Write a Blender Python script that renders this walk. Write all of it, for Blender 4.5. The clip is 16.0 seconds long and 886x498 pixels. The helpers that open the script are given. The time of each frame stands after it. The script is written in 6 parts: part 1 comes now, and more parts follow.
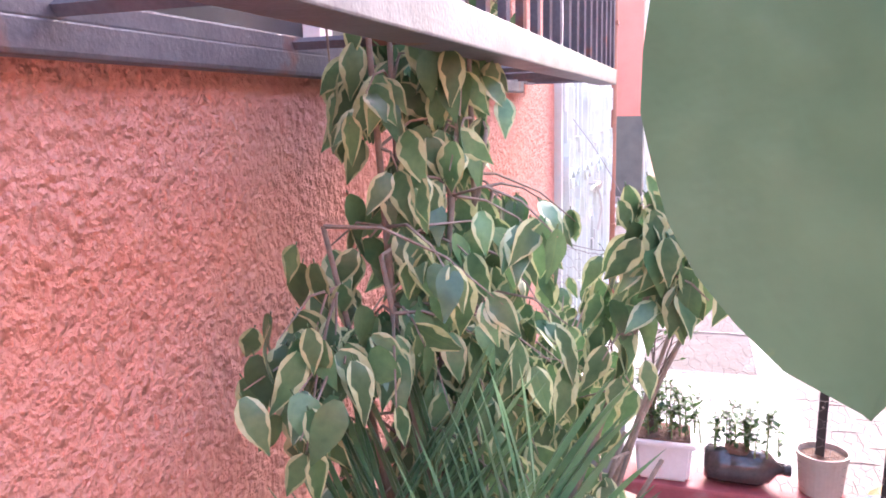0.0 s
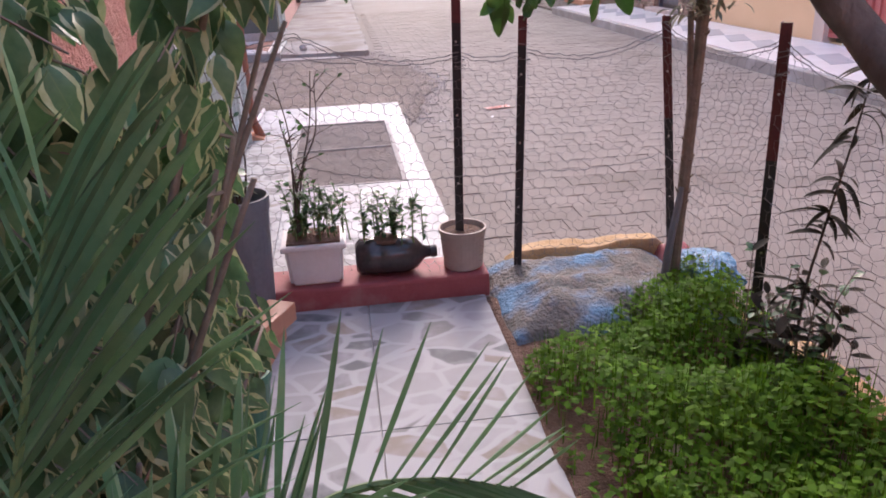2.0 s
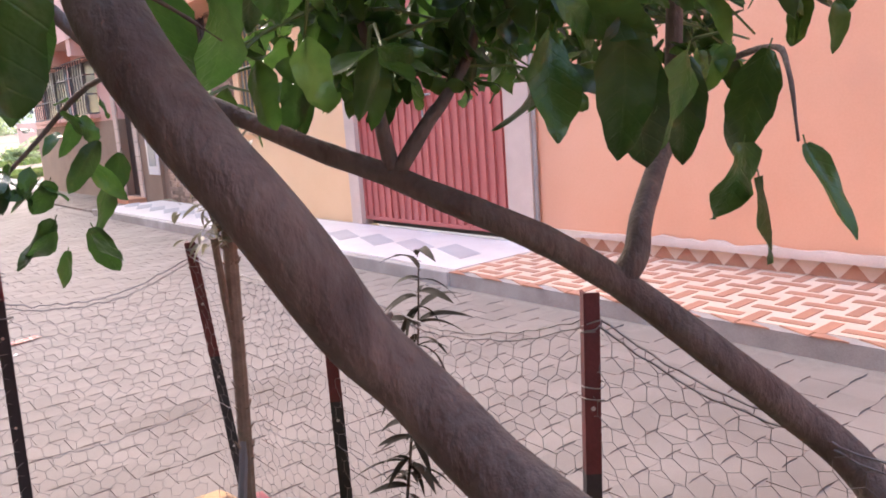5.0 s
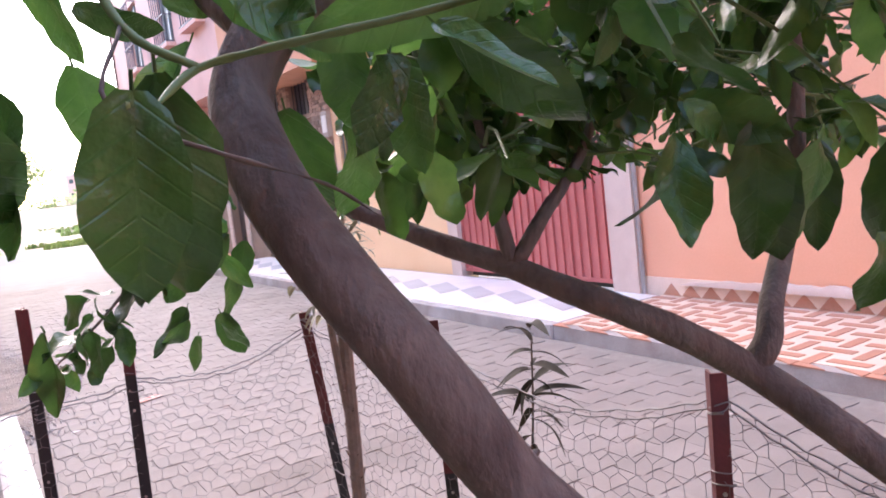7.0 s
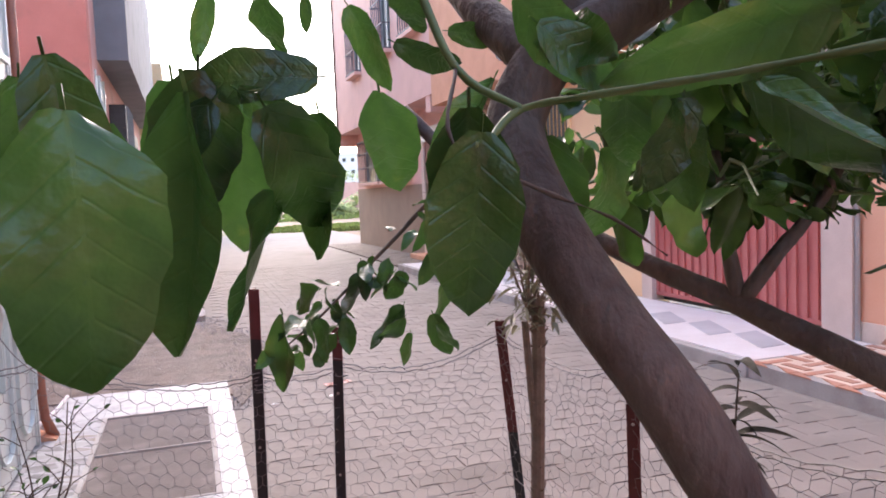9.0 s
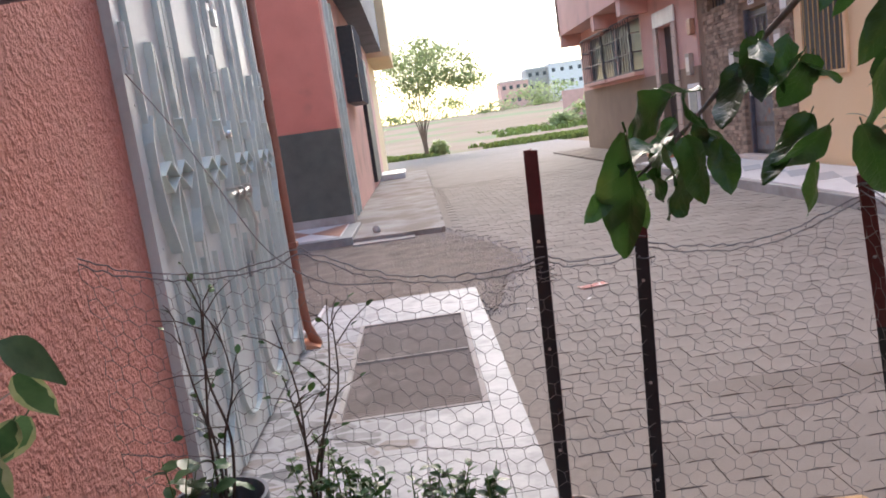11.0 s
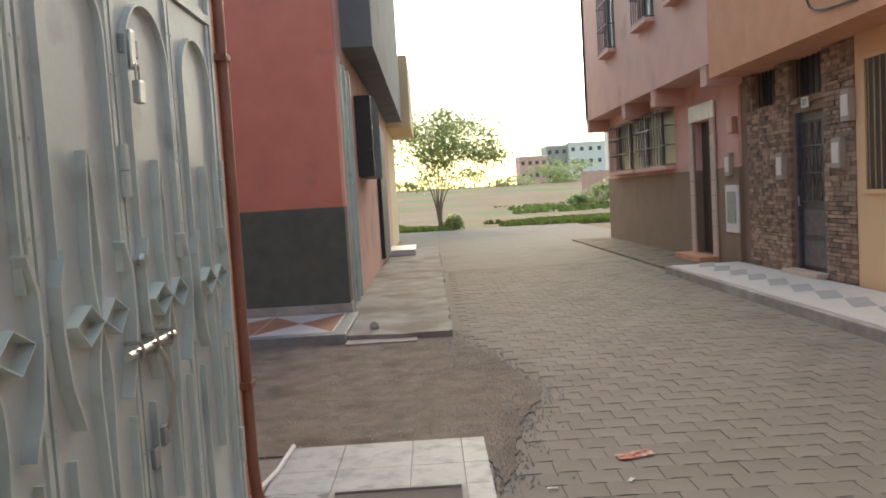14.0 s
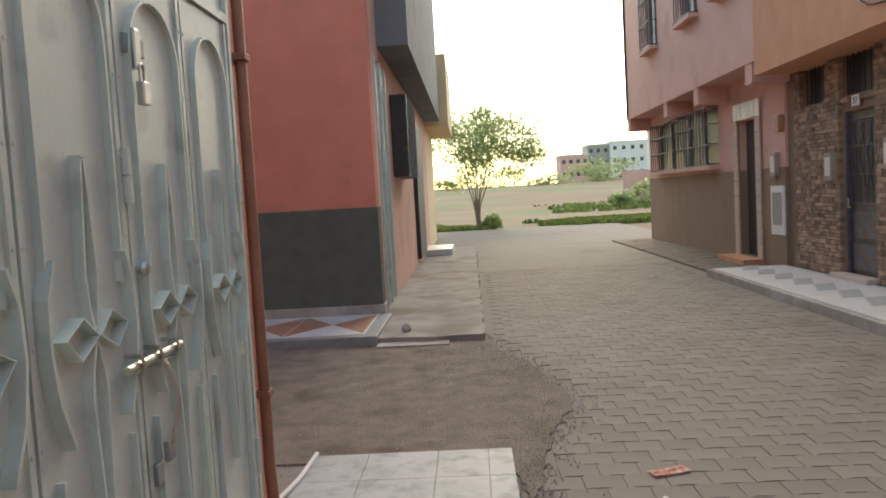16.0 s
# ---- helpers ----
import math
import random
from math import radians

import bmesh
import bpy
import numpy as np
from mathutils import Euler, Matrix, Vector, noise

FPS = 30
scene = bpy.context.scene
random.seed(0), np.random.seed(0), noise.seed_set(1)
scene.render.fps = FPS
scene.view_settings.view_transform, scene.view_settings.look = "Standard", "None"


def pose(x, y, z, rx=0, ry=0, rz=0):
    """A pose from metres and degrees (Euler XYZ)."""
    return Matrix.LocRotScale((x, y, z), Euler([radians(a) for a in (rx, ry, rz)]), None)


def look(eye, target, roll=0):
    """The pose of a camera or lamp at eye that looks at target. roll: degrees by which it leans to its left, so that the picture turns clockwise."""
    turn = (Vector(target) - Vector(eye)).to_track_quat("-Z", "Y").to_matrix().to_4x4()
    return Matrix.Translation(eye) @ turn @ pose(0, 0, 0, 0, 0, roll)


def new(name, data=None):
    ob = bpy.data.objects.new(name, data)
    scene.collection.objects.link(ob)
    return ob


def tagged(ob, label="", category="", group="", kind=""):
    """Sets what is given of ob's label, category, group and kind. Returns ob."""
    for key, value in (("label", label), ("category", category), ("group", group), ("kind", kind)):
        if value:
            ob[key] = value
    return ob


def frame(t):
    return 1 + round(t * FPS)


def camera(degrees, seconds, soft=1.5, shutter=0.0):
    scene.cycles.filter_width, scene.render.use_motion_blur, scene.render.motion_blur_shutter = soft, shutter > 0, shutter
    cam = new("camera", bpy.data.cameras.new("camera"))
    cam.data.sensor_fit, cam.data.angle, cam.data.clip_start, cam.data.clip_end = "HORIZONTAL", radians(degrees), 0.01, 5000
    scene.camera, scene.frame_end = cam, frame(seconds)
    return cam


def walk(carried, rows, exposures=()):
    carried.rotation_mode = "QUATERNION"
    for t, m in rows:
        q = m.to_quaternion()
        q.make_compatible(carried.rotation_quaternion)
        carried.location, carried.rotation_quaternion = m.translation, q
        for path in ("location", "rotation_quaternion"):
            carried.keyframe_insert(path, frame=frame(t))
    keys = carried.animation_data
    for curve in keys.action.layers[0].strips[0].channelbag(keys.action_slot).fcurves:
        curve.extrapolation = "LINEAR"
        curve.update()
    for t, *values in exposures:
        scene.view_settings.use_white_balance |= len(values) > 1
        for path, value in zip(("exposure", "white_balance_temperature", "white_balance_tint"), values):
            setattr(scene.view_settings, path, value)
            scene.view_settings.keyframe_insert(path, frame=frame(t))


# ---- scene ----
cam = camera(59.9, 16.0, soft=1.8)
PATH = [
    (0, (0.377, 0.457, 1.461), (-0.242, 2.327, 1.111), -1.4),
    (0.5, (0.351, 0.513, 1.399), (-0.189, 2.368, 0.882), -1.0),
    (1, (0.343, 0.586, 1.308), (0.004, 2.453, 0.676), -3.7),
    (1.5, (0.408, 0.641, 1.254), (0.357, 2.523, 0.578), -4.7),
    (2, (0.449, 0.674, 1.204), (0.669, 2.521, 0.471), -2.6),
    (2.5, (0.535, 0.738, 1.155), (1.004, 2.532, 0.408), 0.1),
    (3, (0.644, 0.85, 1.119), (1.283, 2.59, 0.369), 0.4),
    (3.5, (0.675, 0.969, 1.13), (1.538, 2.64, 0.449), -0.5),
    (4, (0.723, 1.057, 1.175), (1.892, 2.592, 0.65), -0.6),
    (6.5, (0.752, 1.112, 1.33), (1.952, 2.694, 1.092), -7.3),
    (7, (0.73, 1.118, 1.326), (1.782, 2.806, 1.119), -6.7),
    (7.5, (0.712, 1.135, 1.322), (1.641, 2.898, 1.154), -4.8),
    (8, (0.703, 1.134, 1.335), (1.593, 2.921, 1.208), -3.4),
    (8.5, (0.701, 1.117, 1.347), (1.543, 2.929, 1.252), -1.7),
    (9, (0.676, 1.115, 1.341), (1.301, 3.009, 1.199), -2.4),
    (9.5, (0.642, 1.127, 1.305), (0.999, 3.075, 1.027), -4.7),
    (12, (0.592, 2.186, 1.148), (0.542, 4.161, 0.837), -6.5),
    (12.5, (0.638, 2.451, 1.257), (0.558, 4.436, 1.03), -4.9),
    (13, (0.658, 2.576, 1.347), (0.642, 4.571, 1.208), -3.7),
    (13.5, (0.64, 2.65, 1.388), (0.671, 4.647, 1.266), -3.1),
    (14, (0.657, 2.707, 1.402), (0.683, 4.702, 1.264), -3.4),
    (14.5, (0.669, 2.77, 1.419), (0.637, 4.762, 1.25), -3.5),
    (15, (0.684, 2.817, 1.421), (0.606, 4.809, 1.262), -3.5),
    (15.5, (0.713, 2.802, 1.441), (0.634, 4.794, 1.289), -3.2),
    (16, (0.724, 2.843, 1.421), (0.647, 4.837, 1.285), -3.2),
]
EXPOSURES = [(0, 4.1, 6700, 28), (0.5, 3.6, 6800, 28), (1, 3.1, 7000, 26), (2, 2.4, 6800, 24), (3, 2.3, 7000, 23), (4.0, 2.55, 7600, 19), (6.3, 3.08, 6500, 25), (8.5, 2.66, 7000, 21), (9.5, 2.45, 6800, 22), (12, 1.75, 7300, 8), (13, 1.54, 8000, 5), (16, 1.47, 8100, 3)]
walk(cam, [(t, look(eye, target, roll)) for t, eye, target, roll in PATH], EXPOSURES)

# ---- world, sun, exposure ----
SUN_EL, SUN_AZ = radians(34), radians(5)
world = bpy.data.worlds.new("sky")
scene.world = world
world.use_nodes = True
wn = world.node_tree.nodes
sky = wn.new("ShaderNodeTexSky")
sky.sky_type = "NISHITA"
sky.sun_disc = False
sky.sun_elevation, sky.sun_rotation = SUN_EL, SUN_AZ
sky.air_density, sky.dust_density, sky.ozone_density = 1.0, 1.0, 1.0
wn["Background"].inputs["Strength"].default_value = 0.15
world.node_tree.links.new(sky.outputs[0], wn["Background"].inputs["Color"])
sun = new("sun", bpy.data.lights.new("sun", "SUN"))
sun.data.energy, sun.data.angle, sun.data.color = 0.6, radians(30), (1.0, 0.93, 0.85)
sun.matrix_world = look((0, 0, 30), (-30 * math.sin(SUN_AZ) / math.tan(SUN_EL), -30 * math.cos(SUN_AZ) / math.tan(SUN_EL), 0))


# ---- materials ----
def surf(name, a, b, rough=0.8, scale=8.0, fine=90.0, bump=0.3, depth=0.01, spread=0.0, metal=0.0, c=None, c_scale=1.5, c_lo=0.55, c_hi=0.7,
         island=False, streak=None, trans=0.0, spec=0.5):
    """A weathered surface: colours a and b mixed by coarse and fine noise, patches of c, fine relief, and a shift per object or per piece."""
    m = bpy.data.materials.new(name)
    m.use_nodes = True
    t, nd = m.node_tree, m.node_tree.nodes
    bs = nd["Principled BSDF"]
    bs.inputs["Roughness"].default_value, bs.inputs["Metallic"].default_value = rough, metal
    bs.inputs["Specular IOR Level"].default_value = spec
    co = nd.new("ShaderNodeTexCoord")
    src = co.outputs["Object"]
    if streak:
        mp = nd.new("ShaderNodeMapping")
        mp.inputs["Scale"].default_value = streak
        t.links.new(src, mp.inputs[0])
        src = mp.outputs[0]
    n1, n2 = nd.new("ShaderNodeTexNoise"), nd.new("ShaderNodeTexNoise")
    n1.inputs["Scale"].default_value, n1.inputs["Detail"].default_value = scale, 6
    n2.inputs["Scale"].default_value, n2.inputs["Detail"].default_value = fine, 3
    t.links.new(src, n1.inputs[0])
    t.links.new(src, n2.inputs[0])
    ad = nd.new("ShaderNodeMath")
    ad.operation = "MULTIPLY_ADD"
    t.links.new(n2.outputs[0], ad.inputs[0])
    ad.inputs[1].default_value = 0.5
    t.links.new(n1.outputs[0], ad.inputs[2])
    rp = nd.new("ShaderNodeMapRange")
    rp.inputs[1].default_value, rp.inputs[2].default_value = 0.5, 1.0
    t.links.new(ad.outputs[0], rp.inputs[0])
    mx = nd.new("ShaderNodeMix")
    mx.data_type = "RGBA"
    mx.inputs[6].default_value, mx.inputs[7].default_value = (*a, 1), (*b, 1)
    t.links.new(rp.outputs[0], mx.inputs[0])
    out = mx.outputs[2]
    if c:
        n3 = nd.new("ShaderNodeTexNoise")
        n3.inputs["Scale"].default_value, n3.inputs["Detail"].default_value = c_scale, 8
        t.links.new(src, n3.inputs[0])
        r3 = nd.new("ShaderNodeMapRange")
        r3.inputs[1].default_value, r3.inputs[2].default_value = c_lo, c_hi
        t.links.new(n3.outputs[0], r3.inputs[0])
        m3 = nd.new("ShaderNodeMix")
        m3.data_type = "RGBA"
        m3.inputs[7].default_value = (*c, 1)
        t.links.new(r3.outputs[0], m3.inputs[0])
        t.links.new(out, m3.inputs[6])
        out = m3.outputs[2]
    if spread:
        hs = nd.new("ShaderNodeHueSaturation")
        inf = nd.new("ShaderNodeNewGeometry" if island else "ShaderNodeObjectInfo")
        vr = nd.new("ShaderNodeMapRange")
        vr.inputs[3].default_value, vr.inputs[4].default_value = 1 - spread, 1 + spread
        t.links.new(inf.outputs["Random Per Island" if island else "Random"], vr.inputs[0])
        t.links.new(vr.outputs[0], hs.inputs["Value"])
        t.links.new(out, hs.inputs["Color"])
        out = hs.outputs[0]
    t.links.new(out, bs.inputs["Base Color"])
    if trans:
        tr, ms = nd.new("ShaderNodeBsdfTranslucent"), nd.new("ShaderNodeMixShader")
        ms.inputs[0].default_value = trans
        t.links.new(out, tr.inputs[0])
        t.links.new(bs.outputs[0], ms.inputs[1])
        t.links.new(tr.outputs[0], ms.inputs[2])
        t.links.new(ms.outputs[0], nd["Material Output"].inputs[0])
    if bump:
        bp = nd.new("ShaderNodeBump")
        bp.inputs["Strength"].default_value, bp.inputs["Distance"].default_value = bump, depth
        t.links.new(ad.outputs[0], bp.inputs["Height"])
        t.links.new(bp.outputs[0], bs.inputs["Normal"])
    return m


M_STUCCO = surf("pink_stucco", (0.67, 0.275, 0.205), (0.79, 0.35, 0.272), 0.85, 48, 100, 1.0, 0.045, c=(0.74, 0.35, 0.26), c_scale=3)
M_PINK = surf("pink_paint", (0.66, 0.385, 0.315), (0.74, 0.44, 0.365), 0.85, 2, 60, 0.4, 0.01, c=(0.57, 0.34, 0.28), c_scale=1.2)
M_ORANGE = surf("peach_paint", (0.80, 0.40, 0.24), (0.86, 0.45, 0.28), 0.8, 1.5, 70, 0.3, 0.006, c=(0.72, 0.38, 0.25), c_scale=0.8)
M_OCHRE = surf("ochre_paint", (0.78, 0.50, 0.27), (0.84, 0.56, 0.32), 0.8, 1.5, 70, 0.3, 0.006)
M_TERRA = surf("orange_render", (0.60, 0.28, 0.155), (0.70, 0.34, 0.20), 0.85, 4, 90, 0.5, 0.008)
M_RED = surf("red_paint", (0.55, 0.19, 0.135), (0.64, 0.23, 0.17), 0.8, 3, 80, 0.4, 0.006, c=(0.45, 0.18, 0.13), c_scale=2.5, c_lo=0.62, c_hi=0.8)
M_DARK = surf("dark_grey_paint", (0.08, 0.09, 0.075), (0.115, 0.125, 0.105), 0.8, 6, 90, 0.6, 0.01, c=(0.12, 0.12, 0.11), c_scale=2)
M_SLATE = surf("slate_grey_paint", (0.15, 0.165, 0.18), (0.20, 0.215, 0.23), 0.8, 3, 80, 0.4, 0.008, c=(0.12, 0.13, 0.14), c_scale=2)
M_BROWN = surf("brown_plinth", (0.24, 0.16, 0.11), (0.30, 0.20, 0.14), 0.85, 2, 80, 0.4, 0.01)
M_CONC = surf("concrete", (0.30, 0.27, 0.24), (0.42, 0.39, 0.35), 0.85, 5, 120, 0.5, 0.006, c=(0.5, 0.48, 0.45), c_scale=1.8)
M_WORN = surf("worn_concrete", (0.22, 0.19, 0.165), (0.40, 0.37, 0.335), 0.9, 2.2, 90, 0.8, 0.012, c=(0.20, 0.165, 0.135), c_scale=1.3, c_lo=0.5, c_hi=0.62)
M_PIER = surf("pale_pier", (0.55, 0.42, 0.34), (0.66, 0.52, 0.43), 0.8, 4, 90, 0.3, 0.005)
M_DIRT = surf("packed_dirt", (0.15, 0.118, 0.09), (0.26, 0.212, 0.17), 0.95, 5, 120, 1.0, 0.02, c=(0.12, 0.088, 0.066), c_scale=2.2)
M_SOIL = surf("garden_soil", (0.10, 0.055, 0.035), (0.19, 0.11, 0.075), 0.95, 25, 150, 1.0, 0.02)
M_PAVER = surf("concrete_paver", (0.195, 0.165, 0.139), (0.255, 0.219, 0.187), 0.9, 2.5, 180, 0.5, 0.004, spread=0.07, c=(0.18, 0.148, 0.122), c_scale=0.7)
M_PAVERS = surf("concrete_pavers", (0.195, 0.165, 0.139), (0.255, 0.219, 0.187), 0.9, 2.5, 180, 0.5, 0.004, spread=0.07, island=True, c=(0.18, 0.148, 0.122), c_scale=0.7)
M_JOINT = surf("sandy_joint", (0.205, 0.172, 0.144), (0.26, 0.225, 0.19), 0.95, 20, 200, 0.5, 0.004)
M_TILE = surf("white_marble_tile", (0.35, 0.355, 0.345), (0.45, 0.455, 0.445), 0.6, 4, 30, 0.15, 0.002, spread=0.04, spec=0.3, c=(0.27, 0.275, 0.27), c_scale=9, c_lo=0.5, c_hi=0.7)
M_GATE = surf("grey_gate_paint", (0.52, 0.585, 0.55), (0.60, 0.665, 0.625), 0.38, 3, 60, 0.15, 0.003, metal=0.0, c=(0.42, 0.47, 0.44), c_scale=5)
M_STEEL = surf("bare_steel", (0.5, 0.5, 0.48), (0.6, 0.6, 0.58), 0.3, 20, 150, 0.2, 0.002, metal=1.0)
M_RUST = surf("rusty_red_pipe", (0.26, 0.10, 0.06), (0.36, 0.16, 0.10), 0.6, 8, 90, 0.3, 0.003)
M_GRILLE = surf("grey_iron", (0.075, 0.073, 0.09), (0.14, 0.135, 0.155), 0.5, 12, 150, 0.5, 0.003, metal=0.3, c=(0.2, 0.08, 0.05), c_scale=9, c_lo=0.6, c_hi=0.7)
M_POST = surf("black_painted_iron", (0.016, 0.015, 0.017), (0.03, 0.028, 0.03), 0.5, 15, 120, 0.4, 0.003, c=(0.12, 0.05, 0.035), c_scale=14, c_lo=0.66, c_hi=0.72)
M_POSTRED = surf("red_oxide_paint", (0.09, 0.018, 0.018), (0.14, 0.03, 0.03), 0.55, 15, 120, 0.4, 0.003)
M_WIRE = surf("galvanised_wire", (0.16, 0.145, 0.135), (0.26, 0.245, 0.23), 0.55, 20, 100, 0, metal=0.2)
M_REDDOOR = surf("red_metal_door", (0.46, 0.12, 0.10), (0.54, 0.16, 0.135), 0.5, 3, 60, 0.2, 0.004)
M_DKWOOD = surf("dark_door", (0.05, 0.04, 0.035), (0.09, 0.07, 0.06), 0.5, 4, 60, 0.3, 0.004, streak=(8, 8, 0.6))
M_IRON = surf("grey_painted_iron", (0.20, 0.22, 0.22), (0.30, 0.32, 0.31), 0.5, 10, 90, 0.2, 0.003)
M_WHITE = surf("white_plaster", (0.70, 0.66, 0.62), (0.80, 0.77, 0.74), 0.8, 2, 60, 0.3, 0.005)
M_GREYT = surf("grey_tile", (0.40, 0.40, 0.40), (0.50, 0.50, 0.50), 0.4, 4, 60, 0.1, 0.002, spread=0.05)
M_PALET = surf("pale_tile", (0.66, 0.62, 0.58), (0.76, 0.73, 0.70), 0.4, 4, 60, 0.1, 0.002, spread=0.05)
M_CREAM = surf("cream_tile", (0.70, 0.55, 0.42), (0.80, 0.65, 0.52), 0.45, 4, 60, 0.1, 0.002, spread=0.05)
M_TANT = surf("brown_red_tile", (0.42, 0.20, 0.12), (0.52, 0.26, 0.17), 0.45, 4, 60, 0.1, 0.002, spread=0.08)
M_STONE = surf("cladding_stone", (0.30, 0.19, 0.13), (0.44, 0.30, 0.22), 0.85, 10, 80, 0.8, 0.01, spread=0.3)
M_REDK = surf("red_painted_kerb", (0.26, 0.055, 0.06), (0.34, 0.085, 0.085), 0.7, 10, 90, 0.4, 0.005, c=(0.36, 0.2, 0.18), c_scale=6)
M_YELK = surf("yellow_painted_edge", (0.42, 0.26, 0.11), (0.52, 0.33, 0.16), 0.8, 12, 90, 0.8, 0.01, c=(0.33, 0.24, 0.18), c_scale=9)
M_BLUEK = surf("stained_concrete_bed", (0.11, 0.12, 0.11), (0.25, 0.20, 0.16), 0.85, 12, 80, 1.0, 0.03, c=(0.12, 0.25, 0.38), c_scale=6, c_lo=0.48, c_hi=0.62)
M_POT = surf("beige_plastic_pot", (0.34, 0.275, 0.225), (0.42, 0.345, 0.285), 0.6, 6, 80, 0.1, 0.002)
M_WPOT = surf("white_plastic_tub", (0.62, 0.56, 0.52), (0.72, 0.67, 0.63), 0.4, 6, 80, 0.1, 0.002)
M_BOTTLE = surf("dark_brown_bottle", (0.03, 0.025, 0.025), (0.07, 0.055, 0.05), 0.25, 6, 80, 0.2, 0.003)
M_BUCKET = surf("grey_plastic_bucket", (0.13, 0.14, 0.16), (0.19, 0.20, 0.22), 0.4, 5, 70, 0.1, 0.002)
M_GREENPOT = surf("green_plastic_pot", (0.01, 0.10, 0.06), (0.02, 0.15, 0.09), 0.35, 5, 70, 0.05, 0.002)
M_BAG = surf("blue_plastic_bag", (0.03, 0.17, 0.32), (0.16, 0.36, 0.50), 0.35, 25, 60, 0.8, 0.02)
M_BARK = surf("lemon_bark", (0.095, 0.074, 0.060), (0.175, 0.14, 0.115), 0.85, 22, 130, 1.0, 0.008, c=(0.08, 0.06, 0.05), c_scale=14, streak=(1, 1, 0.5))
M_STEM = surf("woody_stem", (0.15, 0.115, 0.085), (0.25, 0.195, 0.15), 0.85, 30, 150, 0.7, 0.004)
M_TWIG = surf("green_twig", (0.07, 0.12, 0.03), (0.13, 0.19, 0.06), 0.6, 30, 150, 0.2, 0.002)
M_DRYTWIG = surf("bare_brown_twig", (0.05, 0.035, 0.025), (0.10, 0.07, 0.05), 0.8, 30, 150, 0.3, 0.002)
M_LEMON = surf("lemon_leaf", (0.026, 0.080, 0.016), (0.06, 0.14, 0.028), 0.3, 14, 70, 0.7, 0.006, spread=0.5, trans=0.28, c=(0.10, 0.15, 0.03), c_scale=22, c_lo=0.6, c_hi=0.75)
M_LEAFS = surf("lemon_leaves", (0.035, 0.10, 0.018), (0.085, 0.175, 0.035), 0.3, 14, 70, 0.7, 0.006, spread=0.55, island=True, trans=0.45)
M_FICUS = surf("ficus_green", (0.05, 0.125, 0.05), (0.10, 0.195, 0.08), 0.35, 35, 120, 0.2, 0.003, spread=0.3, trans=0.25)
M_CREAMLEAF = surf("ficus_cream_margin", (0.38, 0.44, 0.20), (0.56, 0.60, 0.34), 0.4, 60, 150, 0.2, 0.003, spread=0.2, trans=0.2)
M_FICUSS = surf("ficus_greens", (0.05, 0.125, 0.05), (0.10, 0.195, 0.08), 0.35, 35, 120, 0.2, 0.003, spread=0.35, island=True, trans=0.25)
M_PALM = surf("palm_green", (0.078, 0.182, 0.08), (0.138, 0.255, 0.118), 0.35, 20, 120, 0.2, 0.002, spread=0.25, trans=0.2)
M_HERB = surf("herb_green", (0.038, 0.115, 0.004), (0.095, 0.20, 0.010), 0.7, 12, 90, 0.2, 0.003, spread=0.45, island=True, trans=0.3, spec=0.15)
M_OLEANDER = surf("dark_purple_leaf", (0.03, 0.03, 0.02), (0.065, 0.052, 0.036), 0.7, 20, 90, 0.2, 0.003, spread=0.3, trans=0.15, spec=0.15)
M_GREYLEAF = surf("olive_grey_leaf", (0.19, 0.19, 0.11), (0.30, 0.28, 0.19), 0.6, 20, 90, 0.2, 0.003, spread=0.3, trans=0.2)
M_FIELD = surf("dry_field", (0.19, 0.12, 0.065), (0.25, 0.17, 0.10), 0.95, 0.12, 3, 0.5, 0.1, c=(0.13, 0.17, 0.05), c_scale=0.05, c_lo=0.5, c_hi=0.6)
M_GRASS = surf("verge_grass", (0.13, 0.19, 0.04), (0.24, 0.28, 0.08), 0.9, 3, 30, 0.5, 0.05, spread=0.3, island=True, trans=0.2)
# far foliage: leaf green lightened to carry the bright haze
M_TREE = surf("hazed_tree_leaves", (0.38, 0.44, 0.20), (0.50, 0.55, 0.28), 0.6, 2, 20, 0.2, 0.01, spread=0.3, island=True, trans=0.55)
M_GLASS = surf("dark_window", (0.03, 0.035, 0.04), (0.05, 0.055, 0.06), 0.3, 3, 30, 0.0)
# lemon leaf close to the eye: haze and blur put in as greyer green
M_HAZELEAF = surf("hazed_near_leaf", (0.038, 0.075, 0.044), (0.068, 0.115, 0.07), 0.45, 14, 60, 0.5, 0.01, c=(0.26, 0.24, 0.05), c_scale=16, c_lo=0.58, c_hi=0.68, trans=0.3)
M_PAPER = surf("red_wrapper", (0.55, 0.12, 0.09), (0.66, 0.2, 0.15), 0.5, 30, 90, 0.3, 0.003, c=(0.75, 0.62, 0.55), c_scale=30)
M_PALEY = surf("pale_yellow_paint", (0.72, 0.55, 0.33), (0.8, 0.63, 0.4), 0.8, 2, 60, 0.3, 0.005)


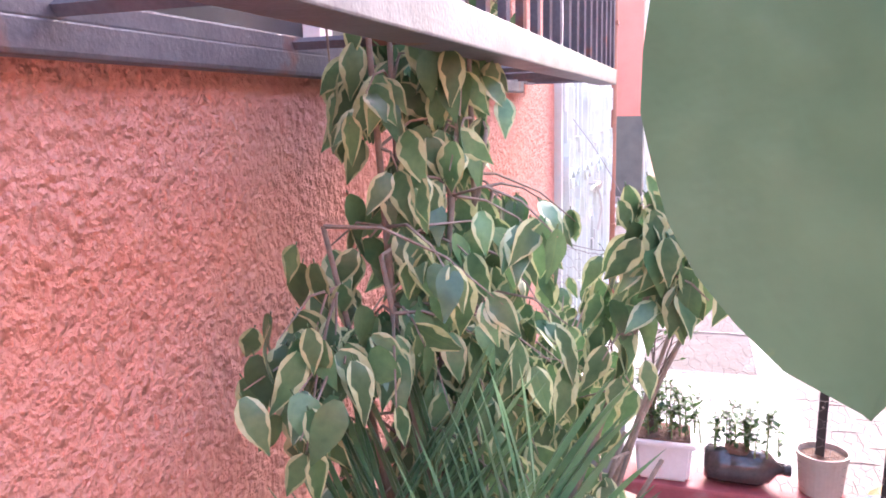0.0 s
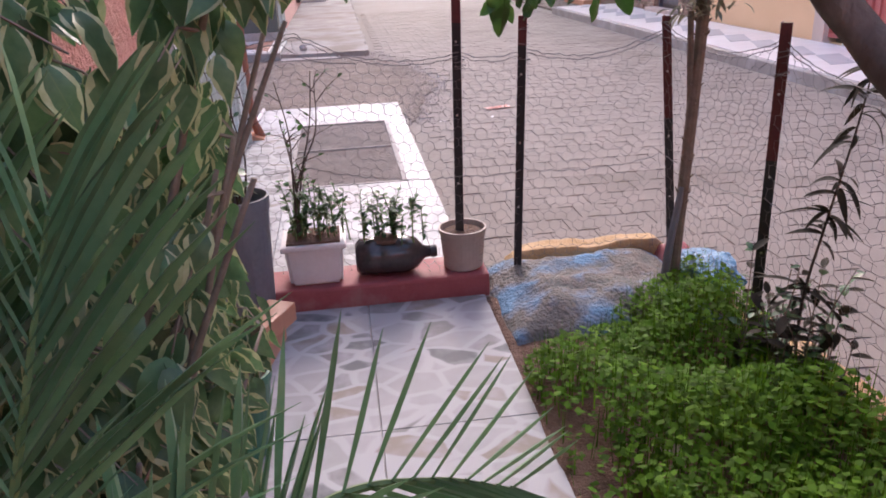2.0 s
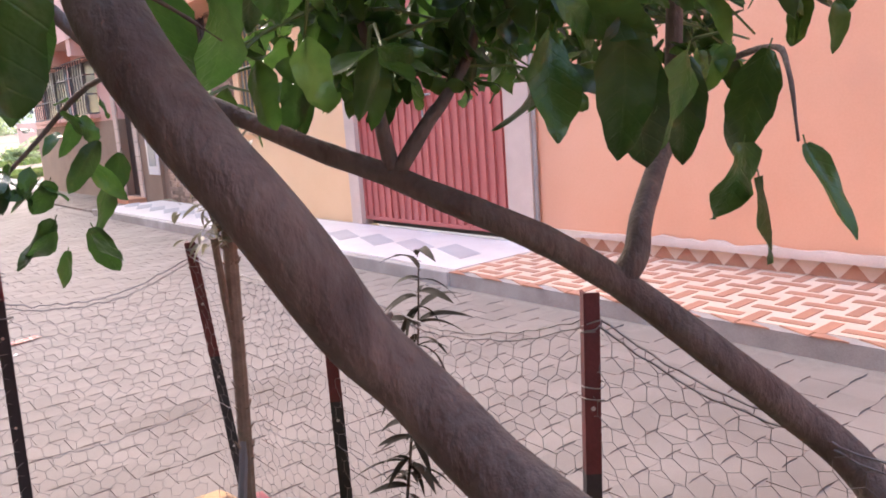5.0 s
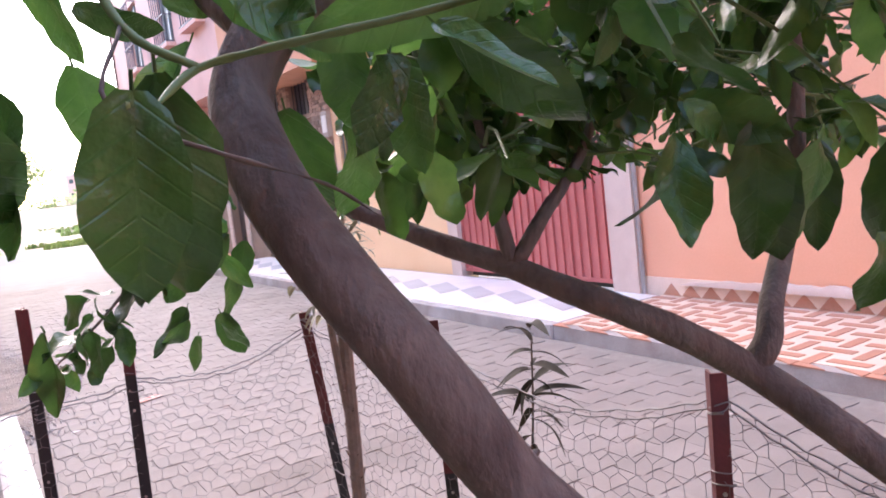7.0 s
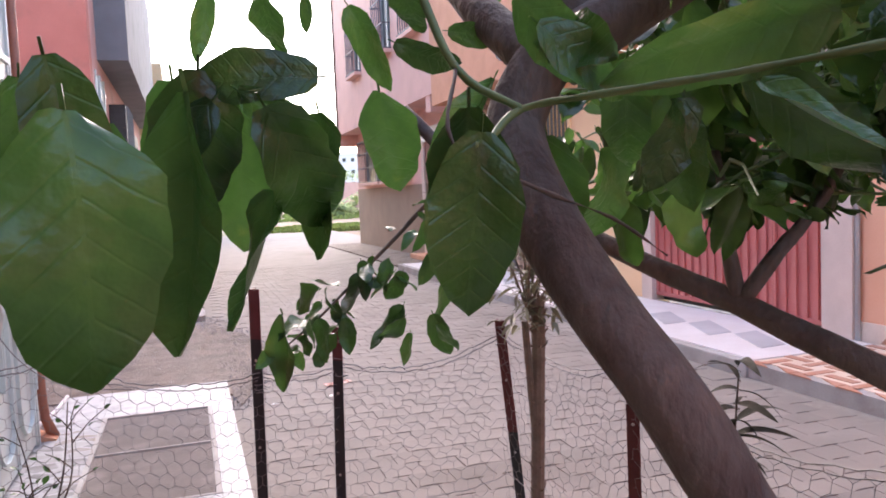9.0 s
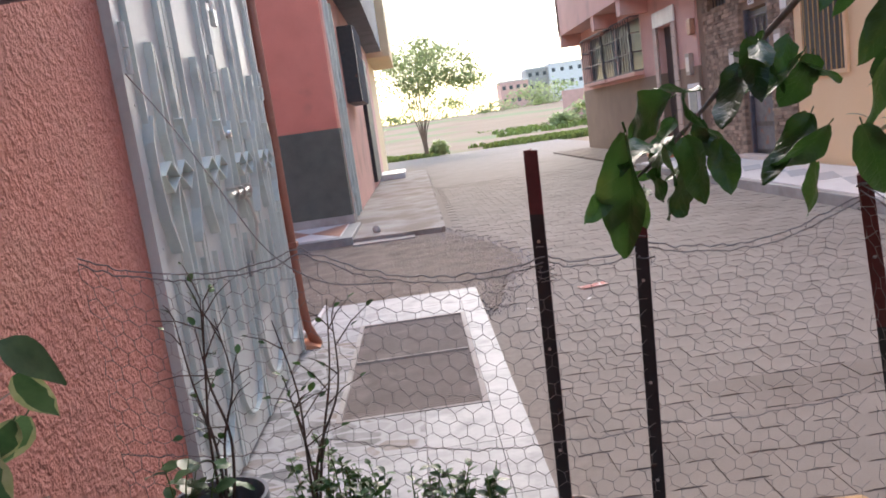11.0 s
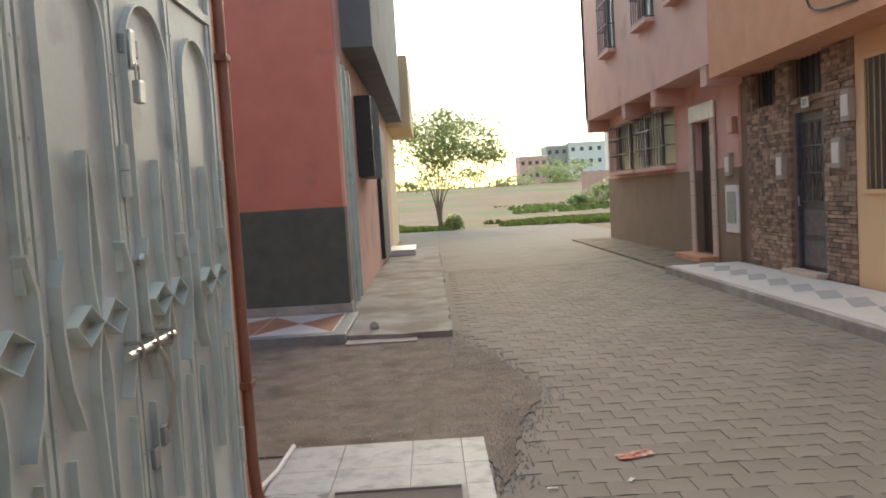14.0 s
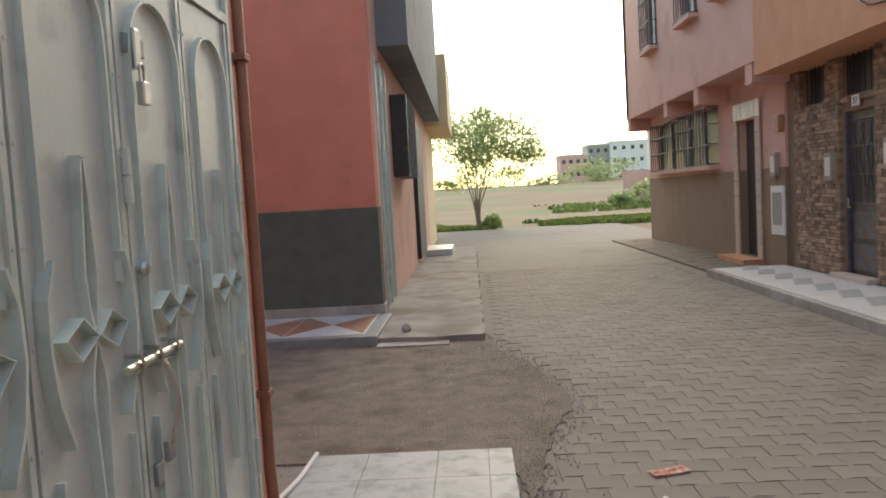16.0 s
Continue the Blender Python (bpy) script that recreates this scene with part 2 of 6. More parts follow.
def veined(m, f=480.0, lean=0.8, rib=0.0008, pale=0.06):
    """Add a pale midrib and side veins to a leaf material, along the leaf's own axis."""
    t, nd = m.node_tree, m.node_tree.nodes
    bs = nd["Principled BSDF"]

    def op(kind, a, b=0.0, c=0.0):
        n = nd.new("ShaderNodeMath")
        n.operation = kind
        for i, v in enumerate((a, b, c)):
            if isinstance(v, float):
                n.inputs[i].default_value = v
            else:
                t.links.new(v, n.inputs[i])
        return n.outputs[0]

    co, sx = nd.new("ShaderNodeTexCoord"), nd.new("ShaderNodeSeparateXYZ")
    t.links.new(co.outputs["Object"], sx.inputs[0])
    ax = op("ABSOLUTE", sx.outputs[0])
    wave = op("SINE", op("MULTIPLY", op("SUBTRACT", sx.outputs[1], op("MULTIPLY", ax, lean)), f))
    vein = op("POWER", op("MAXIMUM", wave, 0.0), 14.0)
    mid = op("LESS_THAN", ax, rib)
    fac = op("MINIMUM", op("MAXIMUM", op("MULTIPLY", vein, 0.5), mid), 1.0)
    src = bs.inputs["Base Color"].links[0].from_socket
    mx = nd.new("ShaderNodeMix")
    mx.data_type = "RGBA"
    t.links.new(op("MULTIPLY", fac, pale), mx.inputs[0])
    t.links.new(src, mx.inputs[6])
    mx.inputs[7].default_value = (0.16, 0.24, 0.08, 1)
    t.links.new(mx.outputs[2], bs.inputs["Base Color"])
    bp = bs.inputs["Normal"].links[0].from_node
    old_h = bp.inputs["Height"].links[0].from_socket
    t.links.new(op("SUBTRACT", old_h, op("MULTIPLY", fac, 0.12)), bp.inputs["Height"])


veined(M_LEMON)
veined(M_FICUS, 1100.0, 0.6, 0.0007, 0.4)


def crazy(name):
    """Glazed tile with a crazy-paving print: pale grey, tan and slate stones in white veins."""
    m = bpy.data.materials.new(name)
    m.use_nodes = True
    t, nd = m.node_tree, m.node_tree.nodes
    bs = nd["Principled BSDF"]
    bs.inputs["Roughness"].default_value, bs.inputs["Specular IOR Level"].default_value = 0.6, 0.2
    co = nd.new("ShaderNodeTexCoord")
    dn = nd.new("ShaderNodeTexNoise")
    dn.inputs["Scale"].default_value = 6
    t.links.new(co.outputs["Object"], dn.inputs[0])
    mv = nd.new("ShaderNodeVectorMath")
    mv.operation = "MULTIPLY_ADD"
    mv.inputs[1].default_value = (0.06, 0.06, 0)
    t.links.new(dn.outputs["Color"], mv.inputs[0])
    t.links.new(co.outputs["Object"], mv.inputs[2])
    mp = nd.new("ShaderNodeMapping")
    mp.inputs["Scale"].default_value = (6.5, 9.5, 0.0)
    t.links.new(mv.outputs[0], mp.inputs[0])
    v1, v2 = nd.new("ShaderNodeTexVoronoi"), nd.new("ShaderNodeTexVoronoi")
    v2.feature = "DISTANCE_TO_EDGE"
    for v in (v1, v2):
        v.inputs["Scale"].default_value = 1
        t.links.new(mp.outputs[0], v.inputs["Vector"])
    sp = nd.new("ShaderNodeSeparateColor")
    t.links.new(v1.outputs["Color"], sp.inputs[0])
    cr = nd.new("ShaderNodeValToRGB")
    cr.color_ramp.interpolation = "CONSTANT"
    e = cr.color_ramp.elements
    e[0].position, e[0].color = 0.0, (0.30, 0.295, 0.28, 1)
    e[1].position, e[1].color = 0.42, (0.185, 0.18, 0.17, 1)
    for p, col in ((0.62, (0.225, 0.19, 0.155, 1)), (0.78, (0.31, 0.305, 0.295, 1)), (0.9, (0.115, 0.12, 0.12, 1))):
        k = e.new(p)
        k.color = col
    t.links.new(sp.outputs[0], cr.inputs[0])
    st = nd.new("ShaderNodeTexNoise")
    st.inputs["Scale"].default_value, st.inputs["Detail"].default_value = 14, 6
    t.links.new(mv.outputs[0], st.inputs[0])
    mo = nd.new("ShaderNodeMix")
    mo.data_type = "RGBA"
    mo.inputs[7].default_value = (0.35, 0.345, 0.34, 1)
    rs = nd.new("ShaderNodeMapRange")
    rs.inputs[1].default_value, rs.inputs[2].default_value, rs.inputs[4].default_value = 0.4, 0.75, 0.8
    t.links.new(st.outputs[0], rs.inputs[0])
    t.links.new(rs.outputs[0], mo.inputs[0])
    t.links.new(cr.outputs[0], mo.inputs[6])
    rm = nd.new("ShaderNodeMapRange")
    rm.inputs[1].default_value, rm.inputs[2].default_value = 0.05, 0.10
    t.links.new(v2.outputs["Distance"], rm.inputs[0])
    mx = nd.new("ShaderNodeMix")
    mx.data_type = "RGBA"
    mx.inputs[6].default_value = (0.37, 0.365, 0.36, 1)
    t.links.new(rm.outputs[0], mx.inputs[0])
    t.links.new(mo.outputs[2], mx.inputs[7])
    t.links.new(mx.outputs[2], bs.inputs["Base Color"])
    return m


M_CRAZY = crazy("crazy_paving_tile")


# ---- building blocks ----
def mesh_of(name, bm, material):
    me = bpy.data.meshes.new(name)
    bm.to_mesh(me)
    bm.free()
    for mm in material if isinstance(material, (list, tuple)) else (material,):
        me.materials.append(mm)
    return me


def part(name, bm, material, parent=None, label="", smooth=False):
    me = mesh_of(name, bm, material)
    if smooth:
        me.polygons.foreach_set("use_smooth", [True] * len(me.polygons))
    ob = new(name, me)
    ob.parent = parent
    if label:
        ob["label"] = label
    return ob


def base(name, x, y, z, label, category, group="", kind=""):
    ob = new(name)
    ob.empty_display_size = 0.1
    ob.location = (x, y, z)
    return tagged(ob, label, category, group, kind)


def under(ob, parent):
    """Hang a part made in world places under a thing that stands elsewhere."""
    ob.parent = parent
    ob.matrix_parent_inverse = parent.matrix_basis.inverted() if parent.parent is None else (parent.parent.matrix_basis @ parent.matrix_parent_inverse @ parent.matrix_basis).inverted()
    return ob


def wpart(name, bm, material, parent, label="", smooth=False):
    ob = part(name, bm, material, None, label, smooth)
    return under(ob, parent)


def box(bm, x0, x1, y0, y1, z0, z1, mi=0):
    vs = [bm.verts.new((x, y, z)) for z in (z0, z1) for x, y in ((x0, y0), (x1, y0), (x1, y1), (x0, y1))]
    for f in ((3, 2, 1, 0), (4, 5, 6, 7), (0, 1, 5, 4), (1, 2, 6, 5), (2, 3, 7, 6), (3, 0, 4, 7)):
        bm.faces.new([vs[i] for i in f]).material_index = mi
    return vs


def rbox(x0, x1, y0, y1, z0, z1, r=0.004):
    bm = bmesh.new()
    box(bm, x0, x1, y0, y1, z0, z1)
    bmesh.ops.bevel(bm, geom=bm.edges[:], offset=r, segments=2, affect="EDGES", profile=0.6)
    return bm


def prism(bm, pts, z0, z1):
    """An upright prism on an outline of (x, y), counter-clockwise."""
    lo, hi = [bm.verts.new((x, y, z0)) for x, y in pts], [bm.verts.new((x, y, z1)) for x, y in pts]
    bm.faces.new(lo[::-1])
    bm.faces.new(hi)
    for i in range(len(pts)):
        j = (i + 1) % len(pts)
        bm.faces.new((lo[i], lo[j], hi[j], hi[i]))


def tube(bm, pts, radii, n=8, cap=True):
    """A round limb along points, with one radius a point."""
    pts = [Vector(p) for p in pts]
    if not hasattr(radii, "__len__"):
        radii = [radii] * len(pts)
    rings, up = [], Vector((0.3, 0.2, 1)).normalized()
    for i, p in enumerate(pts):
        d = (pts[min(i + 1, len(pts) - 1)] - pts[max(i - 1, 0)]).normalized()
        s = d.cross(up) if i == 0 else s - d * s.dot(d)
        s = s.normalized() if s.length > 1e-4 else Vector((1, 0, 0))
        u = s.cross(d)
        rings.append([bm.verts.new(p + radii[i] * (math.cos(a) * s + math.sin(a) * u)) for a in [2 * math.pi * k / n for k in range(n)]])
    for a, b in zip(rings, rings[1:]):
        for k in range(n):
            bm.faces.new((a[k], a[(k + 1) % n], b[(k + 1) % n], b[k]))
    if cap:
        bm.faces.new(rings[0][::-1])
        bm.faces.new(rings[-1])


def smooth_path(pts, n=6):
    """Catmull-Rom through points."""
    p = [Vector(q) for q in pts]
    p = [2 * p[0] - p[1]] + p + [2 * p[-1] - p[-2]]
    out = []
    for i in range(1, len(p) - 2):
        for k in range(n):
            t = k / n
            out.append(0.5 * (2 * p[i] + (p[i + 1] - p[i - 1]) * t + (2 * p[i - 1] - 5 * p[i] + 4 * p[i + 1] - p[i + 2]) * t * t
                              + (3 * p[i] - p[i - 1] - 3 * p[i + 1] + p[i + 2]) * t ** 3))
    return out + [p[-2]]


def lerp(a, b, n):
    return [a + (b - a) * i / (n - 1) for i in range(n)]


def pierced(bm, axis, c0, c1, u0, u1, z0, z1, holes):
    """A wall of thickness c0..c1 across the axis, from u0 to u1 along it, with holes (u0, u1, z0, z1) cut through."""
    us = sorted({u0, u1, *[h for o in holes for h in o[:2]]})
    zs = sorted({z0, z1, *[h for o in holes for h in o[2:]]})
    for a, b in zip(us, us[1:]):
        run = None
        for c, d in zip(zs, zs[1:]):
            if any(h[0] <= (a + b) / 2 <= h[1] and h[2] <= (c + d) / 2 <= h[3] for h in holes):
                if run:
                    (box(bm, c0, c1, a, b, *run) if axis == "x" else box(bm, a, b, c0, c1, *run))
                run = None
            else:
                run = (run[0] if run else c, d)
        if run:
            (box(bm, c0, c1, a, b, *run) if axis == "x" else box(bm, a, b, c0, c1, *run))


def wall(name, axis, c0, c1, u0, u1, z0, z1, material, label, holes=()):
    bm = bmesh.new()
    pierced(bm, axis, c0, c1, u0, u1, z0, z1, holes)
    return tagged(part(name, bm, material), label, "wall", kind="structure")


def slab(name, x0, x1, y0, y1, z0, z1, material, label, category="ground", kind="structure"):
    bm = bmesh.new()
    box(bm, x0, x1, y0, y1, z0, z1)
    return tagged(part(name, bm, material), label, category, kind=kind)


# ---- ground and street ----
bm = bmesh.new()
box(bm, -600, 600, -300, 900, -0.4, -0.06)
tagged(part("ground", bm, M_FIELD), "dry earth field with green patches reaching the horizon", "ground", kind="structure")
bm = bmesh.new()
g = [[bm.verts.new((x, y, -0.075 + 3.1 * min(1, max(0, (y - 60) / 110)) + 0.25 * noise.noise(Vector((x * 0.05, y * 0.05, 2))) * min(1, max(0, (y - 60) / 30)))) for y in lerp(58, 245, 24)] for x in lerp(-120, 160, 36)]
for i in range(35):
    for j in range(23):
        bm.faces.new((g[i][j], g[i + 1][j], g[i + 1][j + 1], g[i][j + 1]))
tagged(part("ground_rise", bm, M_FIELD, smooth=True), "gently rising dry field towards the far town", "ground", kind="structure")
slab("road", -9, 6.5, -8, 34, -0.055, -0.005, M_JOINT, "sandy bed of the paved street", "road")
bm = bmesh.new()
edge = [(-9, 6.95), (0.85, 6.95), (0.93, 6.3), (1.02, 6.6), (1.12, 7.2), (1.36, 8.0), (1.28, 8.5), (1.17, 9.1), (1.0, 9.6), (0.82, 10.2), (-0.3, 10.45), (-9, 10.45)]
rough = []
for (a, b), (c, d) in zip(edge, edge[1:] + edge[:1]):
    n = max(1, int(math.hypot(c - a, d - b) / 0.06)) if max(a, c) > 0 and max(a, c) < 2 and min(a, c) > -0.5 else 1
    for k in range(n):
        x, y = a + (c - a) * k / n, b + (d - b) * k / n
        j = 0.05 if n > 1 else 0
        rough.append((x + j * noise.noise(Vector((x * 9, y * 9, 1))), y + j * noise.noise(Vector((x * 9, y * 9, 6)))))
prism(bm, rough, -0.006, 0.005)
tagged(part("dirt_patch", bm, M_DIRT), "packed brown dirt between the slab and the pavement", "ground", kind="structure")
bm = bmesh.new()
prism(bm, [(-0.26, 10.36), (0.0, 10.33), (0.3, 10.27), (0.55, 10.32), (0.76, 10.3)] + [(0.80 + 0.05 * noise.noise(Vector((y * 2.2, 1, 0))) + 0.025 * noise.noise(Vector((y * 9, 5, 0))), y) for y in lerp(10.36, 23.2, 90)] + [(-0.42, 23.2), (-0.42, 11.8), (-0.26, 11.75)], -0.01, 0.06)
tagged(part("pavement_left", bm, M_WORN), "worn concrete pavement along the red house", "pavement", kind="structure")
slab("pavement_right", 4.27, 5.46, -8, 14.6, -0.01, 0.10, M_CONC, "concrete pavement bed with a raised edge", "pavement")
slab("pavement_far", 4.4, 5.46, 14.6, 23.2, -0.01, 0.03, M_DIRT, "low dusty pavement before the pink house", "pavement")

# ---- own house: wall, gate opening, window opening ----
wall("wall_house", "x", -0.5, -0.22, -5, 6.06, -0.02, 5.6, M_STUCCO, "rough pink stucco house wall", [(3.855, 5.90, -0.02, 2.8), (-1.2, 3.05, 1.56, 2.8)])
wall("wall_house_end", "y", 5.80, 6.06, -6, -0.5, -0.02, 5.6, M_STUCCO, "rough pink stucco end wall of the house")
wall("wall_house_back", "y", -5.25, -5.0, -6, 6, -0.02, 3, M_STUCCO, "plain pink wall closing the garden")
slab("ceiling", -6, -0.5, -5, 5.8, 2.9, 3.0, M_WHITE, "plain ceiling of the house", "ceiling")
wall("wall_house_inner", "x", -3.2, -3.0, -5, 5.8, -0.02, 2.9, M_WHITE, "plain inner wall of the house")
slab("floor", -3.0, -0.5, -5, 5.8, -0.03, 0.0, M_CONC, "plain floor inside the house", "floor")

# ---- houses across the street ----
wall("wall_peach", "x", 5.46, 5.75, -8, 5.62, 0.0, 5.8, M_ORANGE, "smooth peach house wall")
wall("wall_ochre", "x", 5.46, 5.75, 8.46, 11.3, 0.0, 5.8, M_OCHRE, "ochre painted wall beside the red garage door")
wall("wall_garage_head", "x", 5.46, 5.75, 5.62, 8.46, 2.75, 5.8, M_ORANGE, "peach wall above the red garage door")
wall("wall_clad", "x", 5.50, 5.75, 11.3, 14.55, 0.0, 3.0, M_BROWN, "wall under brown stone cladding", [(12.05, 12.80, 0.10, 2.2), (12.0, 12.85, 2.4, 2.95), (13.25, 14.0, 2.4, 2.95)])
wall("wall_pink", "x", 5.46, 5.75, 14.55, 23.2, 1.58, 3.2, M_PINK, "pink ground-floor wall of the corner house", [(15.66, 16.5, 1.58, 2.42), (17.6, 22.3, 1.72, 2.85)])
wall("wall_pink_plinth", "x", 5.44, 5.75, 14.55, 23.2, 0.0, 1.58, M_BROWN, "brown painted plinth of the pink house", [(15.66, 16.5, 0.12, 1.58)])
wall("wall_pink_end", "y", 22.9, 23.2, 5.75, 13, 0.0, 7.5, M_PINK, "pink end wall of the corner house")
wall("wall_upper_pink", "x", 4.9, 5.2, 14.2, 23.2, 3.2, 7.5, M_PINK, "projecting pink upper storey", [(16.8, 17.8, 4.4, 5.9), (19.7, 20.7, 4.4, 5.9), (14.7, 15.7, 4.4, 5.9)])
slab("soffit_pink", 4.9, 5.75, 14.2, 23.2, 3.12, 3.2, M_PINK, "soffit of the projecting pink storey", "wall")
wall("wall_upper_end", "y", 22.9, 23.2, 4.9, 5.75, 3.2, 7.5, M_PINK, "pink end of the upper storey")
wall("wall_upper_orange", "x", 4.9, 5.2, 8.6, 14.2, 2.98, 7.0, M_TERRA, "projecting orange upper storey")
slab("soffit_orange", 4.9, 5.75, 8.6, 14.2, 2.9, 2.98, M_TERRA, "soffit of the projecting orange storey", "wall")
wall("wall_upper_orange_end", "y", 8.4, 8.6, 4.9, 5.75, 2.9, 7.0, M_TERRA, "orange side of the projecting storey")

# ---- red house ahead ----
wall("wall_red_front", "y", 11.80, 12.08, -7, -0.37, 1.345, 6.5, M_RED, "red painted wall of the next house")
wall("wall_red_plinth", "y", 11.78, 12.08, -7, -0.355, 0.2, 1.345, M_DARK, "dark grey painted plinth")
wall("wall_red_foot", "y", 11.75, 12.08, -7, -0.335, 0.0, 0.2, M_CONC, "pale concrete foot of the red house wall")
wall("wall_red_side", "x", -0.66, -0.38, 12.08, 23.2, 0.06, 6.5, M_PINK, "side wall of the red house along the street", [(12.42, 13.56, 0.06, 3.2)])
wall("wall_red_back", "y", 23.2, 23.5, -7, -0.42, 0.0, 6.5, M_PINK, "back wall of the red house")
wall("wall_alley", "x", -9.3, -9, 5, 13, 0, 5, M_PINK, "plain pink wall closing the side alley")

# ---- slab before the gate ----
slab_top = slab("paved_slab", -0.22, 0.88, 3.42, 6.98, -0.01, 0.018, M_CONC, "pale tiled slab in front of the grey gate", "pavement")


def tile_piece(name, x0, x1, y0, y1, z0, z1, material, parent, gap=0.0008):
    bm = bmesh.new()
    vs = box(bm, x0 + gap, x1 - gap, y0 + gap, y1 - gap, z0, z1)
    for v in vs[4:]:
        v.co.x += 0.001 if v.co.x < (x0 + x1) / 2 else -0.001
        v.co.y += 0.001 if v.co.y < (y0 + y1) / 2 else -0.001
    return part(name, bm, material, parent)


xs, ys = [-0.22, 0.10, 0.48, 0.75, 0.88], [3.42, 3.86, 4.28, 4.68, 5.08, 5.48, 5.88, 6.29, 6.58, 6.98]
for i in range(4):
    for j in range(9):
        if i in (1, 2) and 3 <= j <= 6:
            continue
        tile_piece("tile", xs[i], xs[i + 1], ys[j], ys[j + 1], 0.018, 0.03, M_CRAZY if (i == 0 and j < 6) or (i == 1 and j < 3 and j != 1) or (i, j) == (0, 6) else M_TILE, slab_top)
mat_ = base("door_mat", 0.425, 5.48, 0.018, "brown ribbed door mat sunk in a tiled slab", "door mat")
bm = bmesh.new()
box(bm, 0.125, 0.725, 4.70, 6.27, 0.018, 0.022)
for k in range(60):
    y = 4.715 + k * 0.0258
    box(bm, 0.13, 0.72, y, y + 0.020, 0.022, 0.0232)
wpart("ribs", bm, surf("brown_mat", (0.16, 0.13, 0.11), (0.22, 0.185, 0.16), 0.95, 6, 160, 0.6, 0.004, c=(0.28, 0.24, 0.21), c_scale=3), mat_)
for nm, a in (("rim", (0.10, 0.125, 4.68, 6.29)), ("rim", (0.725, 0.75, 4.68, 6.29)), ("rim", (0.125, 0.725, 4.68, 4.70)), ("rim", (0.125, 0.725, 6.27, 6.29)), ("seam", (0.13, 0.72, 5.50, 5.515))):
    bm = bmesh.new()
    box(bm, *a, 0.0185, 0.033)
    wpart(nm, bm, M_CONC, mat_)
bm = bmesh.new()
tube(bm, [(-0.27, 6.25, 0.035), (-0.21, 6.6, 0.04), (-0.20, 7.0, 0.035)], 0.014, 8)
tagged(part("mortar_strip", bm, M_WHITE), "pale mortar strip across the tiled slab", "trim", kind="structure")

# ---- pavers of the street ----
PW, PH = 0.20, 0.165


def left_edge(y):
    e = [(-9, 1.76), (3.40, 1.76), (3.52, 0.93), (6.3, 0.95), (7.2, 1.13), (8.0, 1.37), (8.5, 1.29), (9.1, 1.18), (9.6, 1.01), (10.2, 0.84), (40, 0.84)]
    for (a, b), (c, d) in zip(e, e[1:]):
        if a <= y <= c:
            return b + (d - b) * (y - a) / (c - a)
    return 0.84


def paver_mesh():
    bm = bmesh.new()
    w, h, k = PW - 0.002, PH - 0.002, 0.010
    lo = [(-w / 2, -h / 2), (-w / 4, -h / 2 + k), (0, -h / 2 + k), (w / 4, -h / 2), (w / 2, -h / 2)]
    pts = lo + [(x, y + h) for x, y in reversed(lo)]
    bot, top = [bm.verts.new((x, y, -0.02)) for x, y in pts], [bm.verts.new((x * 0.99, y * 0.99, 0)) for x, y in pts]
    bm.faces.new(top)
    for i in range(len(pts)):
        j = (i + 1) % len(pts)
        bm.faces.new((bot[i], bot[j], top[j], top[i]))
    return mesh_of("paver", bm, M_PAVER)


PAVER = paver_mesh()
road_ob = bpy.data.objects["road"]
pv = [v.co.copy() for v in PAVER.vertices]
pf = [tuple(p.vertices) for p in PAVER.polygons]
rng = random.Random(4)
verts, faces = [], []
picked = 0
for r in range(-30, 100):
    y = 0.4 + r * PH
    c0 = left_edge(y)
    for k in range(0, 30):
        x = 0.6 + (k + (r % 2) * 0.5) * PW
        if x - PW / 2 < c0 or x + PW / 2 > 4.23:
            continue
        z, tilt = rng.uniform(-0.0015, 0.001), rng.uniform(-0.005, 0.005)
        if 4.6 < y < 8.2 and x < 3.1 and picked < 290:
            ob = new("paver", PAVER)
            ob.parent, ob.location, ob.rotation_euler = road_ob, (x, y, z), (tilt, rng.uniform(-0.01, 0.01), rng.uniform(-0.012, 0.012))
            picked += 1
        else:
            b = len(verts)
            verts += [(x + v.x, y + v.y, z + v.z + tilt * v.y) for v in pv]
            faces += [tuple(b + i for i in f) for f in pf]
me = bpy.data.meshes.new("pavers")
me.from_pydata(verts, [], faces)
me.materials.append(M_PAVERS)
ob = tagged(new("pavers", me), "grey brown interlocking concrete pavers of the street", kind="stuff")
ob.parent = road_ob
slab("road_far", 0.84, 4.6, 16.85, 33.5, -0.012, -0.001, M_PAVERS, "far stretch of the paved street", "road")
rng = random.Random(8)
verts, faces = [], []
for i in range(2400):
    y = rng.uniform(6.2, 10.6)
    x = left_edge(y) + rng.gauss(-0.10, 0.13) if i % 3 else rng.uniform(-0.4, left_edge(y))
    s = rng.uniform(0.003, 0.009) * (1.8 if i % 40 == 0 else 1)
    b = len(verts)
    for a in range(5):
        verts.append((x + s * math.cos(a * 1.257 + i), y + s * math.sin(a * 1.257 + i), 0.0))
    verts.append((x, y, 0.008 + s * 0.7))
    faces += [(b + a, b + (a + 1) % 5, b + 5) for a in range(5)]
me = bpy.data.meshes.new("gravel")
me.from_pydata(verts, [], faces)
me.materials.append(M_CONC)
tagged(new("gravel", me), "loose gravel and grit along the broken paving edge", "gravel", kind="stuff")

# ---- grey metal gate ----
GX = -0.20
gate = base("metal_gate", GX, 4.86, 0.0, "pale grey painted metal gate with raised wrought ornament, closed and padlocked", "gate")


